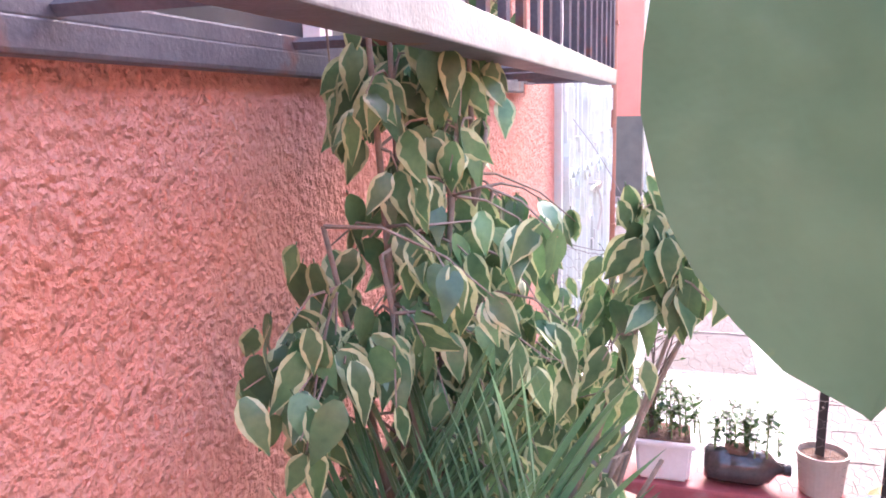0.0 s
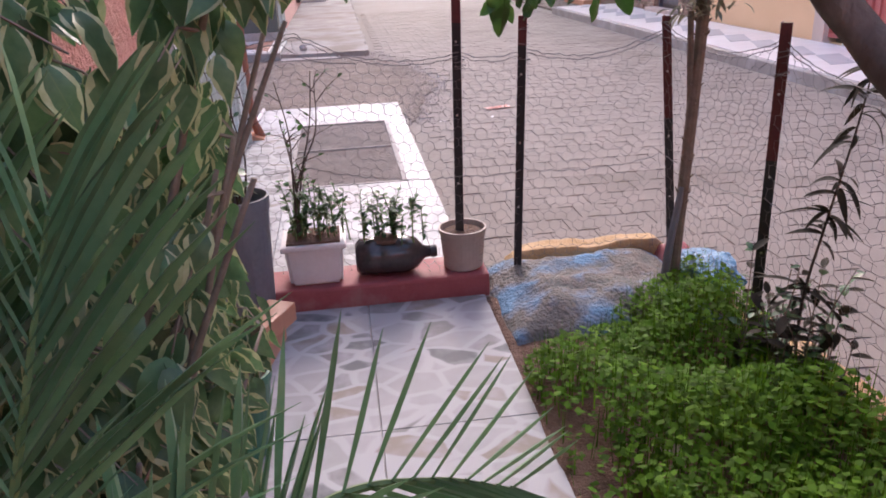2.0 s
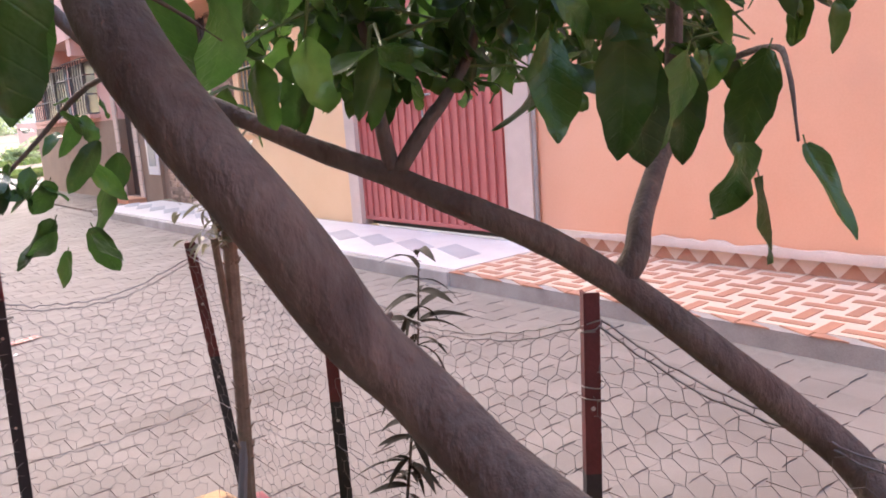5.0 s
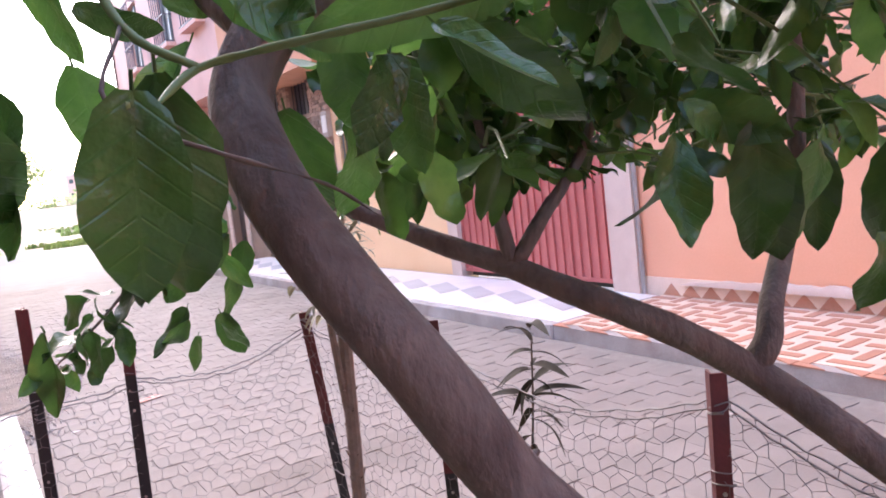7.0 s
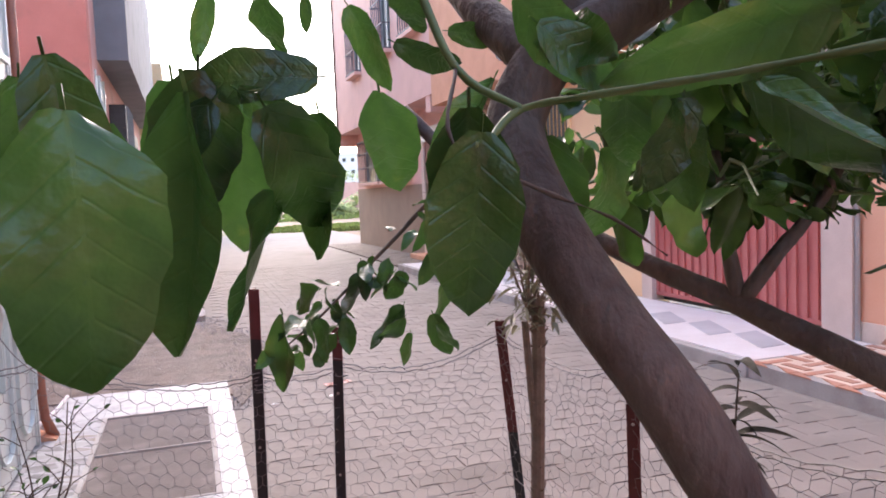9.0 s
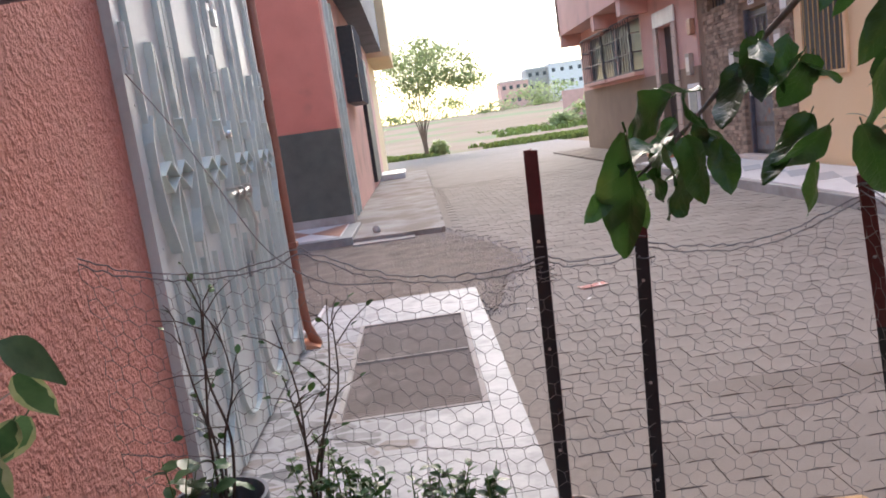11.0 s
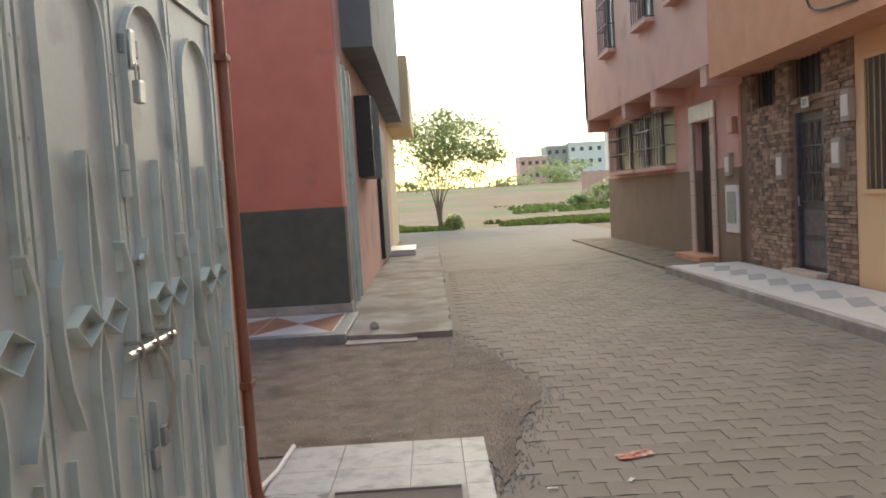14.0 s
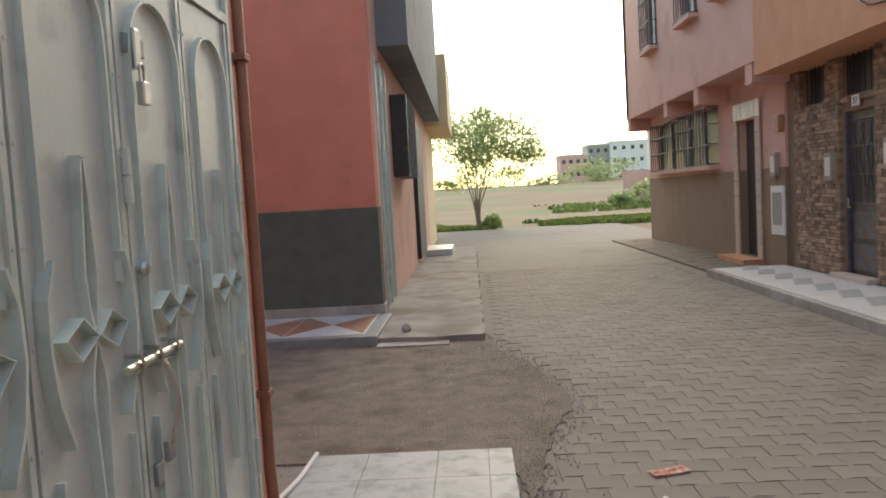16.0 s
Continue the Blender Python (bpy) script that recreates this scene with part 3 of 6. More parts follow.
def strip(bm, pts, w, d, x0=GX):
    """A flat bar standing out of the gate along points (y, z): w wide, d deep."""
    pts = [Vector(p) for p in pts]
    rows = []
    for i, p in enumerate(pts):
        t = (pts[min(i + 1, len(pts) - 1)] - pts[max(i - 1, 0)]).normalized()
        n = Vector((-t.y, t.x)) * w / 2
        rows.append([bm.verts.new((x, q.x, q.y)) for x, q in ((x0, p - n), (x0 + d, p - n), (x0 + d, p + n), (x0, p + n))])
    for a, b in zip(rows, rows[1:]):
        for k in range(3):
            bm.faces.new((a[k], a[k + 1], b[k + 1], b[k]))
    bm.faces.new(rows[0][::-1])
    bm.faces.new(rows[-1])


def arc(cy, cz, r, a0, a1, n=12, ry=None):
    return [(cy + r * math.cos(radians(a)), cz + (ry or r) * math.sin(radians(a))) for a in lerp(a0, a1, n)]


bm = bmesh.new()
box(bm, GX - 0.06, GX + 0.012, 3.855, 3.89, 0.03, 2.8)
box(bm, GX - 0.06, GX + 0.012, 5.865, 5.90, 0.03, 2.8)
box(bm, GX - 0.06, GX + 0.012, 3.89, 5.865, 2.765, 2.8)
box(bm, GX - 0.06, GX + 0.012, 3.89, 5.865, 2.14, 2.175)
wpart("frame", bm, M_GATE, gate)
bounds = [3.892, 4.36, 4.868, 5.368, 5.862]
for k in range(4):
    y0, y1 = bounds[k] + 0.006, bounds[k + 1] - 0.006
    c = (y0 + y1) / 2
    leaf = wpart("gate_leaf", rbox(GX - 0.04, GX, y0, y1, 0.05, 2.135, 0.003), M_GATE, gate)
    bm = bmesh.new()
    for e in (y0 + 0.012, y1 - 0.012):
        box(bm, GX, GX + 0.008, e - 0.011, e + 0.011, 0.05, 2.135)
    wpart("edge_bar", bm, M_GATE, leaf)
    h = (y1 - y0) / 2 - 0.07
    bm = bmesh.new()
    strip(bm, [(c - h, 1.25), (c - h, 1.86)] + arc(c, 1.86, h, 180, 0, 14)[1:] + [(c + h, 1.25)], 0.009, 0.020)
    wpart("arch_bar", bm, M_GATE, leaf)
    bm = bmesh.new()
    strip(bm, [(c - h, 0.85), (c - h, 0.34)] + arc(c, 0.34, h, 180, 360, 14)[1:] + [(c + h, 0.85)], 0.009, 0.020)
    wpart("lower_arch_bar", bm, M_GATE, leaf)
    for sgn in (-1, 1):
        bm = bmesh.new()
        strip(bm, [(c + sgn * a, z) for a, z in ((h - 0.01, 1.33), (h + 0.025, 1.25), (h + 0.03, 1.14), (h + 0.01, 1.02), (h - 0.04, 0.91))], 0.010, 0.034)
        wpart("curved_bar", bm, M_GATE, leaf)
        bm = bmesh.new()
        d = [(0.004, 1.14), (0.07, 1.19), (0.15, 1.15), (0.09, 1.095), (0.004, 1.14)]
        strip(bm, [(c + sgn * a, z) for a, z in d], 0.004, 0.036)
        wpart("diamond", bm, M_GATE, leaf)
        bm = bmesh.new()
        strip(bm, [(c + sgn * 0.007, 1.56), (c + sgn * 0.030, 1.28), (c + sgn * 0.018, 1.20), (c + sgn * 0.004, 1.155)], 0.009, 0.027)
        strip(bm, [(c + sgn * 0.004, 1.125), (c + sgn * 0.03, 1.05), (c + sgn * 0.036, 0.98), (c + sgn * 0.006, 0.5)], 0.009, 0.027)
        wpart("spear_bar", bm, M_GATE, leaf)
    bm = bmesh.new()
    strip(bm, [(c - 0.012, 1.56), (c + 0.012, 1.56)], 0.009, 0.027)
    wpart("spear_cap", bm, M_GATE, leaf)
    for z in (0.35, 1.45):
        y = y0 if k % 2 == 0 else y1
        bm = bmesh.new()
        for dz in (0, 0.075):
            tube(bm, [(GX + 0.016, y, z + dz), (GX + 0.016, y, z + dz + 0.07)], 0.012, 10)
        wpart("hinge", bm, M_GATE, leaf)
    for z in lerp(0.3, 2.0, 9):
        for e in (y0 + 0.012, y1 - 0.012):
            bm = bmesh.new()
            tube(bm, [(GX + 0.006, e, z), (GX + 0.011, e, z)], 0.005, 6)
            wpart("rivet", bm, M_GATE, leaf)
for k in range(2):
    y0, y1 = (3.893, 4.86) if k == 0 else (4.88, 5.86)
    wpart("transom_panel", rbox(GX - 0.04, GX - 0.004, y0, y1, 2.178, 2.762, 0.003), M_GATE, gate)
# sliding bolt, its hoops and drop handle
bm = bmesh.new()
tube(bm, [(GX + 0.035, 4.73, 1.025), (GX + 0.035, 5.09, 1.025)], 0.012, 12)
tube(bm, [(GX + 0.035, 4.94, 1.02), (GX + 0.05, 4.97, 0.97), (GX + 0.06, 4.99, 0.88), (GX + 0.04, 4.97, 0.76)], 0.007, 10)
wpart("bolt", bm, M_STEEL, gate, "bare steel sliding bolt")
for y in (4.80, 4.92, 5.04):
    bm = bmesh.new()
    tube(bm, [(GX, y, 1.0), (GX + 0.045, y, 1.0), (GX + 0.052, y, 1.025), (GX + 0.045, y, 1.05), (GX, y, 1.05)], 0.006, 8)
    wpart("hoop", bm, M_STEEL, gate)
for z, y in ((0.66, 4.90), (0.70, 4.99)):
    wpart("hasp", rbox(GX, GX + 0.02, y, y + 0.045, z, z + 0.06, 0.004), M_IRON, gate)
wpart("hasp", rbox(GX, GX + 0.015, 4.93, 5.05, 1.86, 1.915, 0.004), M_IRON, gate)
wpart("hasp", rbox(GX + 0.004, GX + 0.03, 4.955, 4.99, 1.82, 1.93, 0.004), M_STEEL, gate)
bm = bmesh.new()
tube(bm, [(GX, 4.90, 1.27), (GX + 0.02, 4.90, 1.27), (GX + 0.028, 4.90, 1.27), (GX + 0.04, 4.90, 1.27)], (0.012, 0.012, 0.02, 0.016), 12)
wpart("knob", bm, M_STEEL, gate, "round steel knob")
lock = base("padlock", GX + 0.03, 4.975, 1.73, "small steel padlock hanging on the gate hasp", "padlock")
wpart("lock_body", rbox(GX + 0.022, GX + 0.046, 4.955, 4.995, 1.72, 1.785, 0.004), M_STEEL, lock)
bm = bmesh.new()
tube(bm, [(GX + 0.034, y, z) for y, z in arc(4.975, 1.82, 0.013, 180, 0, 8)], 0.004, 8)
tube(bm, [(GX + 0.034, 4.962, 1.785), (GX + 0.034, 4.962, 1.82)], 0.004, 8)
tube(bm, [(GX + 0.034, 4.988, 1.785), (GX + 0.034, 4.988, 1.82)], 0.004, 8)
wpart("shackle", bm, M_STEEL, lock)
# red brown downpipe at the house corner
pipe = base("downpipe", -0.19, 5.99, 0.03, "rust red metal downpipe clipped to the house corner", "pipe")
bm = bmesh.new()
tube(bm, [(-0.185, 6.02, 5.5), (-0.185, 6.01, 0.30), (-0.175, 6.0, 0.15), (-0.14, 6.02, 0.03)], (0.024, 0.024, 0.026, 0.034), 14)
wpart("pipe", bm, M_RUST, pipe, smooth=True)
for z in (0.62, 2.02, 3.4):
    wpart("clip", rbox(-0.218, -0.155, 5.975, 6.05, z, z + 0.03, 0.004), M_RUST, pipe)
bm = bmesh.new()
for a in range(9):
    box(bm, -0.22 + a * 0.012, -0.208 + a * 0.012, 5.92, 6.05, 0.018, 0.07 - 0.004 * a)
tagged(part("mortar_foot", bm, M_TERRA), "reddish mortar foot under the downpipe", "trim", kind="structure")

# ---- window and box grille over the garden ----
win = base("window_1", -0.4, 0.9, 1.56, "wide window behind an iron box grille", "window", kind="structure")
bm = bmesh.new()
box(bm, -0.42, -0.40, -1.2, 3.05, 1.56, 2.8)
wpart("pane", bm, M_GLASS, win)
for k in range(5):
    y = -1.2 + k * 1.04
    wpart("window_frame", rbox(-0.40, -0.36, y, y + 0.06, 1.56, 2.8, 0.004), M_WHITE, win)
wpart("window_sill", rbox(-0.5, -0.19, -1.25, 3.1, 1.52, 1.558, 0.006), M_GRILLE, win, "dark iron sill")
grille = base("window_grille", -0.05, 1.2, 1.56, "weathered grey iron box grille over a window", "window grille")
GO, G0, G1 = 0.085, -1.2, 3.30


def bar(x0, y0, z0, x1, y1, z1, r=0.008, nm="bar"):
    bm = bmesh.new()
    tube(bm, [(x0, y0, z0), (x1, y1, z1)], r * 1.3, 4)
    wpart(nm, bm, M_GRILLE, grille)


for z, tall, deep in ((1.565, 0.03, 0.055), (2.75, 0.014, 0.014)):
    wpart("rail", rbox(GO - deep, GO + 0.014, G0, G1, z - 0.022, z + tall, 0.003), M_GRILLE, grille)
    wpart("rail", rbox(-0.215, -0.19, G0, G1, z - 0.012, z + 0.012, 0.003), M_GRILLE, grille)
    for y in (G0, G1 - 0.025):
        wpart("rail", rbox(-0.19, GO - deep, y, y + 0.025, z - 0.011, z + 0.011, 0.003), M_GRILLE, grille)
    for k in range(1, 30):
        y = G0 + (G1 - G0) * k / 30
        if k % 3 == 0 or z < 2 and y > 2.6:
            bar(-0.19, y, z, GO - deep, y, z, 0.007, "cross_bar")
for k in range(37):
    y = G0 + 0.02 + (G1 - G0 - 0.04) * k / 36
    bar(GO, y, 1.575, GO, y, 2.74)
for x in (-0.12, -0.05, 0.02):
    bar(x, G1 - 0.012, 1.575, x, G1 - 0.012, 2.74)

# ---- garden floor: path, kerb, bed, edging ----
path = slab("garden_path", -0.22, 0.90, -5, 3.21, -0.02, -0.004, M_CONC, "mortar bed of the tiled garden path", "path")
ys = [3.21, 2.42, 1.56, 0.70, -0.16, -1.02, -1.88, -2.74, -3.6, -4.46]
for a, b in ((0.47, 0.90), (0.04, 0.47), (-0.22, 0.04)):
    for hi, lo in zip(ys, ys[1:]):
        tile_piece("tile", a, b, lo, hi, -0.004, 0.006, M_CRAZY, path, 0.0015)
kerb = tagged(part("red_kerb", rbox(0.10, 0.92, 3.215, 3.42, -0.01, 0.085, 0.012), M_REDK), "low kerb painted dull red, paint worn", "kerb", kind="structure")


def lump(name, x0, x1, y0, y1, z0, h, material, label, cat, seed, amp=0.03, n=26, kind="structure", edge_r=0.25):
    """A low uneven mass on a plan rectangle, sinking towards its rim."""
    bm = bmesh.new()
    g = []
    for i in range(n):
        row = []
        for j in range(n):
            u, v = i / (n - 1), j / (n - 1)
            rim = min(1, min(u, 1 - u, v, 1 - v) / edge_r)
            x, y = x0 + (x1 - x0) * u, y0 + (y1 - y0) * v
            k = noise.noise(Vector((x * 7 + seed, y * 7, 0))) + 0.5 * noise.noise(Vector((x * 19, y * 19 + seed, 3)))
            row.append(bm.verts.new((x + 0.015 * noise.noise(Vector((y * 9, x * 9, seed))), y + 0.015 * noise.noise(Vector((x * 9, y * 9, seed + 5))), z0 + h * rim ** 0.5 + amp * k * rim)))
        g.append(row)
    for i in range(n - 1):
        for j in range(n - 1):
            bm.faces.new((g[i][j], g[i + 1][j], g[i + 1][j + 1], g[i][j + 1]))
    return tagged(part(name, bm, material, smooth=True), label, cat, kind=kind)


lump("flower_bed", 0.88, 1.76, -4.8, 3.3, -0.03, 0.035, M_SOIL, "bare reddish garden soil of the planted bed", "soil", 2, 0.02, 60, edge_r=0.02)
lump("stained_mortar", 0.91, 1.66, 2.80, 3.46, -0.02, 0.11, M_BLUEK, "rough blotched mortar stained blue and grey", "mortar", 7, 0.03)
lump("yellow_edging", 1.00, 1.70, 3.36, 3.47, -0.02, 0.115, M_YELK, "rough mortar edging painted yellow orange", "edging", 3, 0.012, edge_r=0.12)
lump("yellow_edging", 1.65, 1.76, -4.8, 3.0, -0.02, 0.11, M_YELK, "rough mortar edging painted yellow orange beside the fence", "edging", 5, 0.012, 80, edge_r=0.1)
lump("stained_mortar", 1.60, 1.76, 2.98, 3.46, -0.02, 0.10, M_REDK, "rough mortar blob with worn red paint", "mortar", 11, 0.02)

# ---- fence posts and chicken wire ----


def post(foot, head, red, w=0.03):
    """An angle-iron post from foot to head, painted red above the given share of its height."""
    f, h = Vector(foot), Vector(head)
    p = base("fence_post", *foot, "angle iron fence post painted black with a red oxide top", "fence post", "fence posts")
    a = (h - f).normalized()
    s = Vector((0.8, -0.6, 0))
    s = (s - a * s.dot(a)).normalized()
    u = a.cross(s)
    cut = f + (h - f) * red
    for nm, p0, p1, m in (("shaft", f, cut, M_POST), ("red_top", cut, h, M_POSTRED)):
        bm = bmesh.new()
        t = 0.004
        o = [(-w / 2, -w / 2), (w / 2, -w / 2), (w / 2, -w / 2 + t), (-w / 2 + t, -w / 2 + t), (-w / 2 + t, w / 2), (-w / 2, w / 2)]
        lo, hi = [bm.verts.new(p0 + s * x + u * y) for x, y in o], [bm.verts.new(p1 + s * x + u * y) for x, y in o]
        bm.faces.new(lo[::-1])
        bm.faces.new(hi)
        for i in range(6):
            bm.faces.new((lo[i], lo[(i + 1) % 6], hi[(i + 1) % 6], hi[i]))
        wpart(nm, bm, m, p)
    for k in (0.3, 0.55, 0.8):
        c = f + (h - f) * k
        bm = bmesh.new()
        tube(bm, [c - u * (w / 2 + 0.001), c - u * (w / 2 + 0.003)], 0.004, 6)
        wpart("screw", bm, M_STEEL, p)
    return p


P1, P2, P3, P4, P5 = (0.842, 3.253, 1.107), (1.067, 3.279, 0.977), (1.562, 3.269, 0.953), (1.644, 2.671, 0.975), (1.668, 1.882, 0.972)
post((0.833, 3.31, 0.12), P1, 0.86, 0.032)
post((1.047, 3.30, 0.02), P2, 0.9)
post((1.66, 3.31, 0.02), P3, 0.62)
post((1.664, 2.695, 0.02), P4, 0.60)
post((1.664, 1.905, 0.01), P5, 0.68, 0.026)


def wire_net(stations, name):
    """Chicken wire over stations (x, y, top); hexagons of about 5 cm, sagging and creased between the posts."""
    pts = [Vector((x, y, 0)) for x, y, _ in stations]
    acc = [0.0]
    for a, b in zip(pts, pts[1:]):
        acc.append(acc[-1] + (b - a).length)

    def place(s, v):
        s = min(max(s, 0), acc[-1] - 1e-6)
        k = max(i for i in range(len(acc) - 1) if acc[i] <= s)
        t = (s - acc[k]) / (acc[k + 1] - acc[k])
        p = pts[k].lerp(pts[k + 1], t)
        top = stations[k][2] * (1 - t) + stations[k + 1][2] * t - 0.42 * (acc[k + 1] - acc[k]) * t * (1 - t)
        d = (pts[k + 1] - pts[k]).normalized()
        off = 0.022 * noise.noise(Vector((s * 5, v * 5, 1.7))) + 0.008 * noise.noise(Vector((s * 17, v * 17, 4)))
        j = 0.005 * noise.noise(Vector((s * 40, v * 40, 9)))
        return p + Vector((-d.y, d.x, 0)) * off + d * j + Vector((0, 0, 0.03 + (top - 0.03) * v + j))

    W = 0.042
    cols, rows = int(acc[-1] / W), 25
    bm = bmesh.new()
    lines = []
    for r in range(rows + 1):
        for c in range(cols):
            s = (c + (r % 2) * 0.5) * W
            v = r / rows
            lo, mid, hi = v - 0.17 / rows, v, v + 0.17 / rows
            a = place(s, max(0, v - 0.33 / rows))
            b = place(s, min(1, v + 0.33 / rows))
            lines.append((a, b))
            if r < rows:
                for ds in (-0.5, 0.5):
                    lines.append((b, place(s + ds * W, min(1, v + 0.67 / rows))))
    for a, b in lines:
        if (b - a).length > 1e-4:
            tube(bm, [a, b], 0.0007, 3, False)
    for v in (1.0, 0.985, 0.5):
        tube(bm, [place(s, v) + Vector((0, 0, 0.006 * noise.noise(Vector((s * 30, v * 50, 2))))) for s in lerp(0, acc[-1], 140)], 0.0016 if v > 0.9 else 0.0012, 4)
    return bm


net = base("wire_fence", 1.0, 3.36, 0.0, "sagging galvanised chicken wire tied to the posts", "wire fence")
wpart("netting", wire_net([(-0.21, 3.40, 1.0), (0.30, 3.37, 0.955), P1[:2] + (0.875,), P2[:2] + (0.87,), P3[:2] + (0.91,)], "netting"), M_WIRE, net)
wpart("netting", wire_net([P3[:2] + (0.93,), P4[:2] + (0.93,), P5[:2] + (0.93,), (1.70, 0.9, 0.9), (1.72, -0.2, 0.9)], "netting"), M_WIRE, net)
rng = random.Random(3)
for p in (P1, P2, P3, P4, P5):
    for k in range(5):
        z = rng.uniform(0.78, 0.94)
        a0, rr = rng.uniform(0, 6.3), rng.uniform(0.016, 0.021)
        q = [Vector((p[0], p[1], z)) + Vector((math.cos(a0 + i * 1.3) * rr, math.sin(a0 + i * 1.3) * rr, 0.004 * i + rng.uniform(-0.006, 0.006))) for i in range(5)]
        bm = bmesh.new()
        tube(bm, smooth_path(q, 4), 0.0013, 4)
        wpart("tie_wire", bm, M_WIRE, net)
bm = bmesh.new()
tube(bm, smooth_path([(-0.10, 3.62, 1.42), (0.02, 3.50, 1.28), (0.12, 3.44, 1.12), (0.22, 3.41, 0.95), (0.34, 3.40, 0.86), (0.5, 3.38, 0.84)], 6), 0.0016, 5)
wpart("loose_wire", bm, M_WIRE, net, "loose bent tie wire")

# ---- pots and tubs ----


def lathe(bm, prof, n=28, at=(0, 0, 0), turn=None):
    rings = []
    for r, z in prof:
        ring = []
        for k in range(n):
            v = Vector((r * math.cos(2 * math.pi * k / n), r * math.sin(2 * math.pi * k / n), z))
            ring.append(bm.verts.new((turn @ v if turn else v) + Vector(at)))
        rings.append(ring)
    for a, b in zip(rings, rings[1:]):
        for k in range(n):
            bm.faces.new((a[k], a[(k + 1) % n], b[(k + 1) % n], b[k]))
    bm.faces.new(rings[0][::-1])
    bm.faces.new(rings[-1])


def pot(name, x, y, z, r0, r1, h, material, label, category="plant pot", fill=0.85):
    p = base(name, x, y, z, label, category)
    bm = bmesh.new()
    lathe(bm, [(r0 * 0.9, 0), (r0, 0.006), (r1, h * 0.9), (r1 * 1.05, h * 0.9), (r1 * 1.06, h), (r1 * 0.98, h), (r1 * 0.95, h * fill)], 32, (0, 0, 0))
    part("body", bm, material, p, smooth=False)
    bm = bmesh.new()
    lathe(bm, [(r1 * 0.93, h * fill - 0.01), (r1 * 0.9, h * fill + 0.004), (r1 * 0.4, h * fill + 0.015)], 20)
    part("soil", bm, M_SOIL, p)
    return p


pot("plant_pot", 0.838, 3.312, 0.085, 0.072, 0.084, 0.155, M_POT, "beige plastic pot of mortar holding a fence post")
pot("bucket", 0.06, 3.20, 0.006, 0.085, 0.105, 0.45, M_BUCKET, "dark grey plastic bucket used as a planter", "bucket", 0.8)
pot("plant_pot", 0.11, 2.40, 0.006, 0.07, 0.095, 0.24, M_GREENPOT, "bright green plastic plant pot under the ficus")
tub = base("tub", 0.295, 3.325, 0.085, "white plastic tub planted with leafy herbs", "tub")
bm = bmesh.new()
vs = box(bm, -0.105, 0.105, -0.09, 0.09, 0, 0.16)
for v in vs[:4]:
    v.co.x *= 0.88
    v.co.y *= 0.85
bmesh.ops.bevel(bm, geom=bm.edges[:], offset=0.012, segments=3, affect="EDGES")
part("body", bm, M_WPOT, tub)
part("rim", rbox(-0.115, 0.115, -0.1, 0.1, 0.14, 0.16, 0.006), M_WPOT, tub)
part("soil", rbox(-0.095, 0.095, -0.08, 0.08, 0.155, 0.167, 0.004), M_SOIL, tub)
btl = base("bottle_planter", 0.575, 3.31, 0.085, "dark brown plastic bottle laid flat, cut open as a planter", "bottle")
bm = bmesh.new()
lathe(bm, [(0.05, -0.135), (0.066, -0.12), (0.07, -0.06), (0.067, -0.05), (0.07, -0.04), (0.07, 0.05), (0.055, 0.09), (0.025, 0.115), (0.02, 0.14)], 24, (0, 0, 0.07), Matrix.Rotation(radians(90), 3, "Y"))
part("body", bm, M_BOTTLE, btl, smooth=True)
bm = bmesh.new()
lathe(bm, [(0.022, 0), (0.023, 0.02), (0.02, 0.024)], 18, (0.14, 0, 0.07), Matrix.Rotation(radians(90), 3, "Y"))
part("cap", bm, M_POST, btl)
bm = bmesh.new()
lathe(bm, [(0.05, 0), (0.045, 0.012), (0.02, 0.02)], 16, (-0.02, 0, 0.128))
part("soil", bm, M_SOIL, btl)
for k, (x, y, z, r) in enumerate(((0.12, 2.92, 0.006, 8), (0.14, 2.94, 0.072, -6), (0.10, 3.02, 0.006, 15))):
    bm = rbox(-0.105, 0.105, -0.05, 0.05, 0, 0.065, 0.006)
    b = tagged(part("brick", bm, M_TANT), "worn reddish brown brick on the garden path", "brick", "loose bricks")
    b.matrix_basis = pose(x, y, z, 0, 0, 70 + r)
bm = rbox(-0.03, 0.03, -0.012, 0.012, 0, 0.80, 0.004)
b = tagged(part("wooden_stake", bm, M_STEM), "weathered wooden stake standing in the foliage", "stake")
b.matrix_basis = pose(0.03, 2.12, 0.006, 2, 3, 20)
bag = base("plastic_bag", 1.68, 3.03, 0.06, "crumpled sky blue plastic bag on the mortar edging", "plastic bag")
bm = bmesh.new()
bmesh.ops.create_icosphere(bm, subdivisions=4, radius=1)
for v in bm.verts:
    d = 1 + 0.4 * noise.noise(v.co * 1.6) + 0.16 * abs(noise.noise(v.co * 4)) + 0.10 * abs(noise.noise(v.co * 9)) + 0.04 * noise.noise(v.co * 21)
    v.co = Vector((v.co.x * 0.09 * d, v.co.y * 0.13 * d, max(0, 0.045 + v.co.z * 0.05 * d)))
part("film", bm, M_BAG, bag)
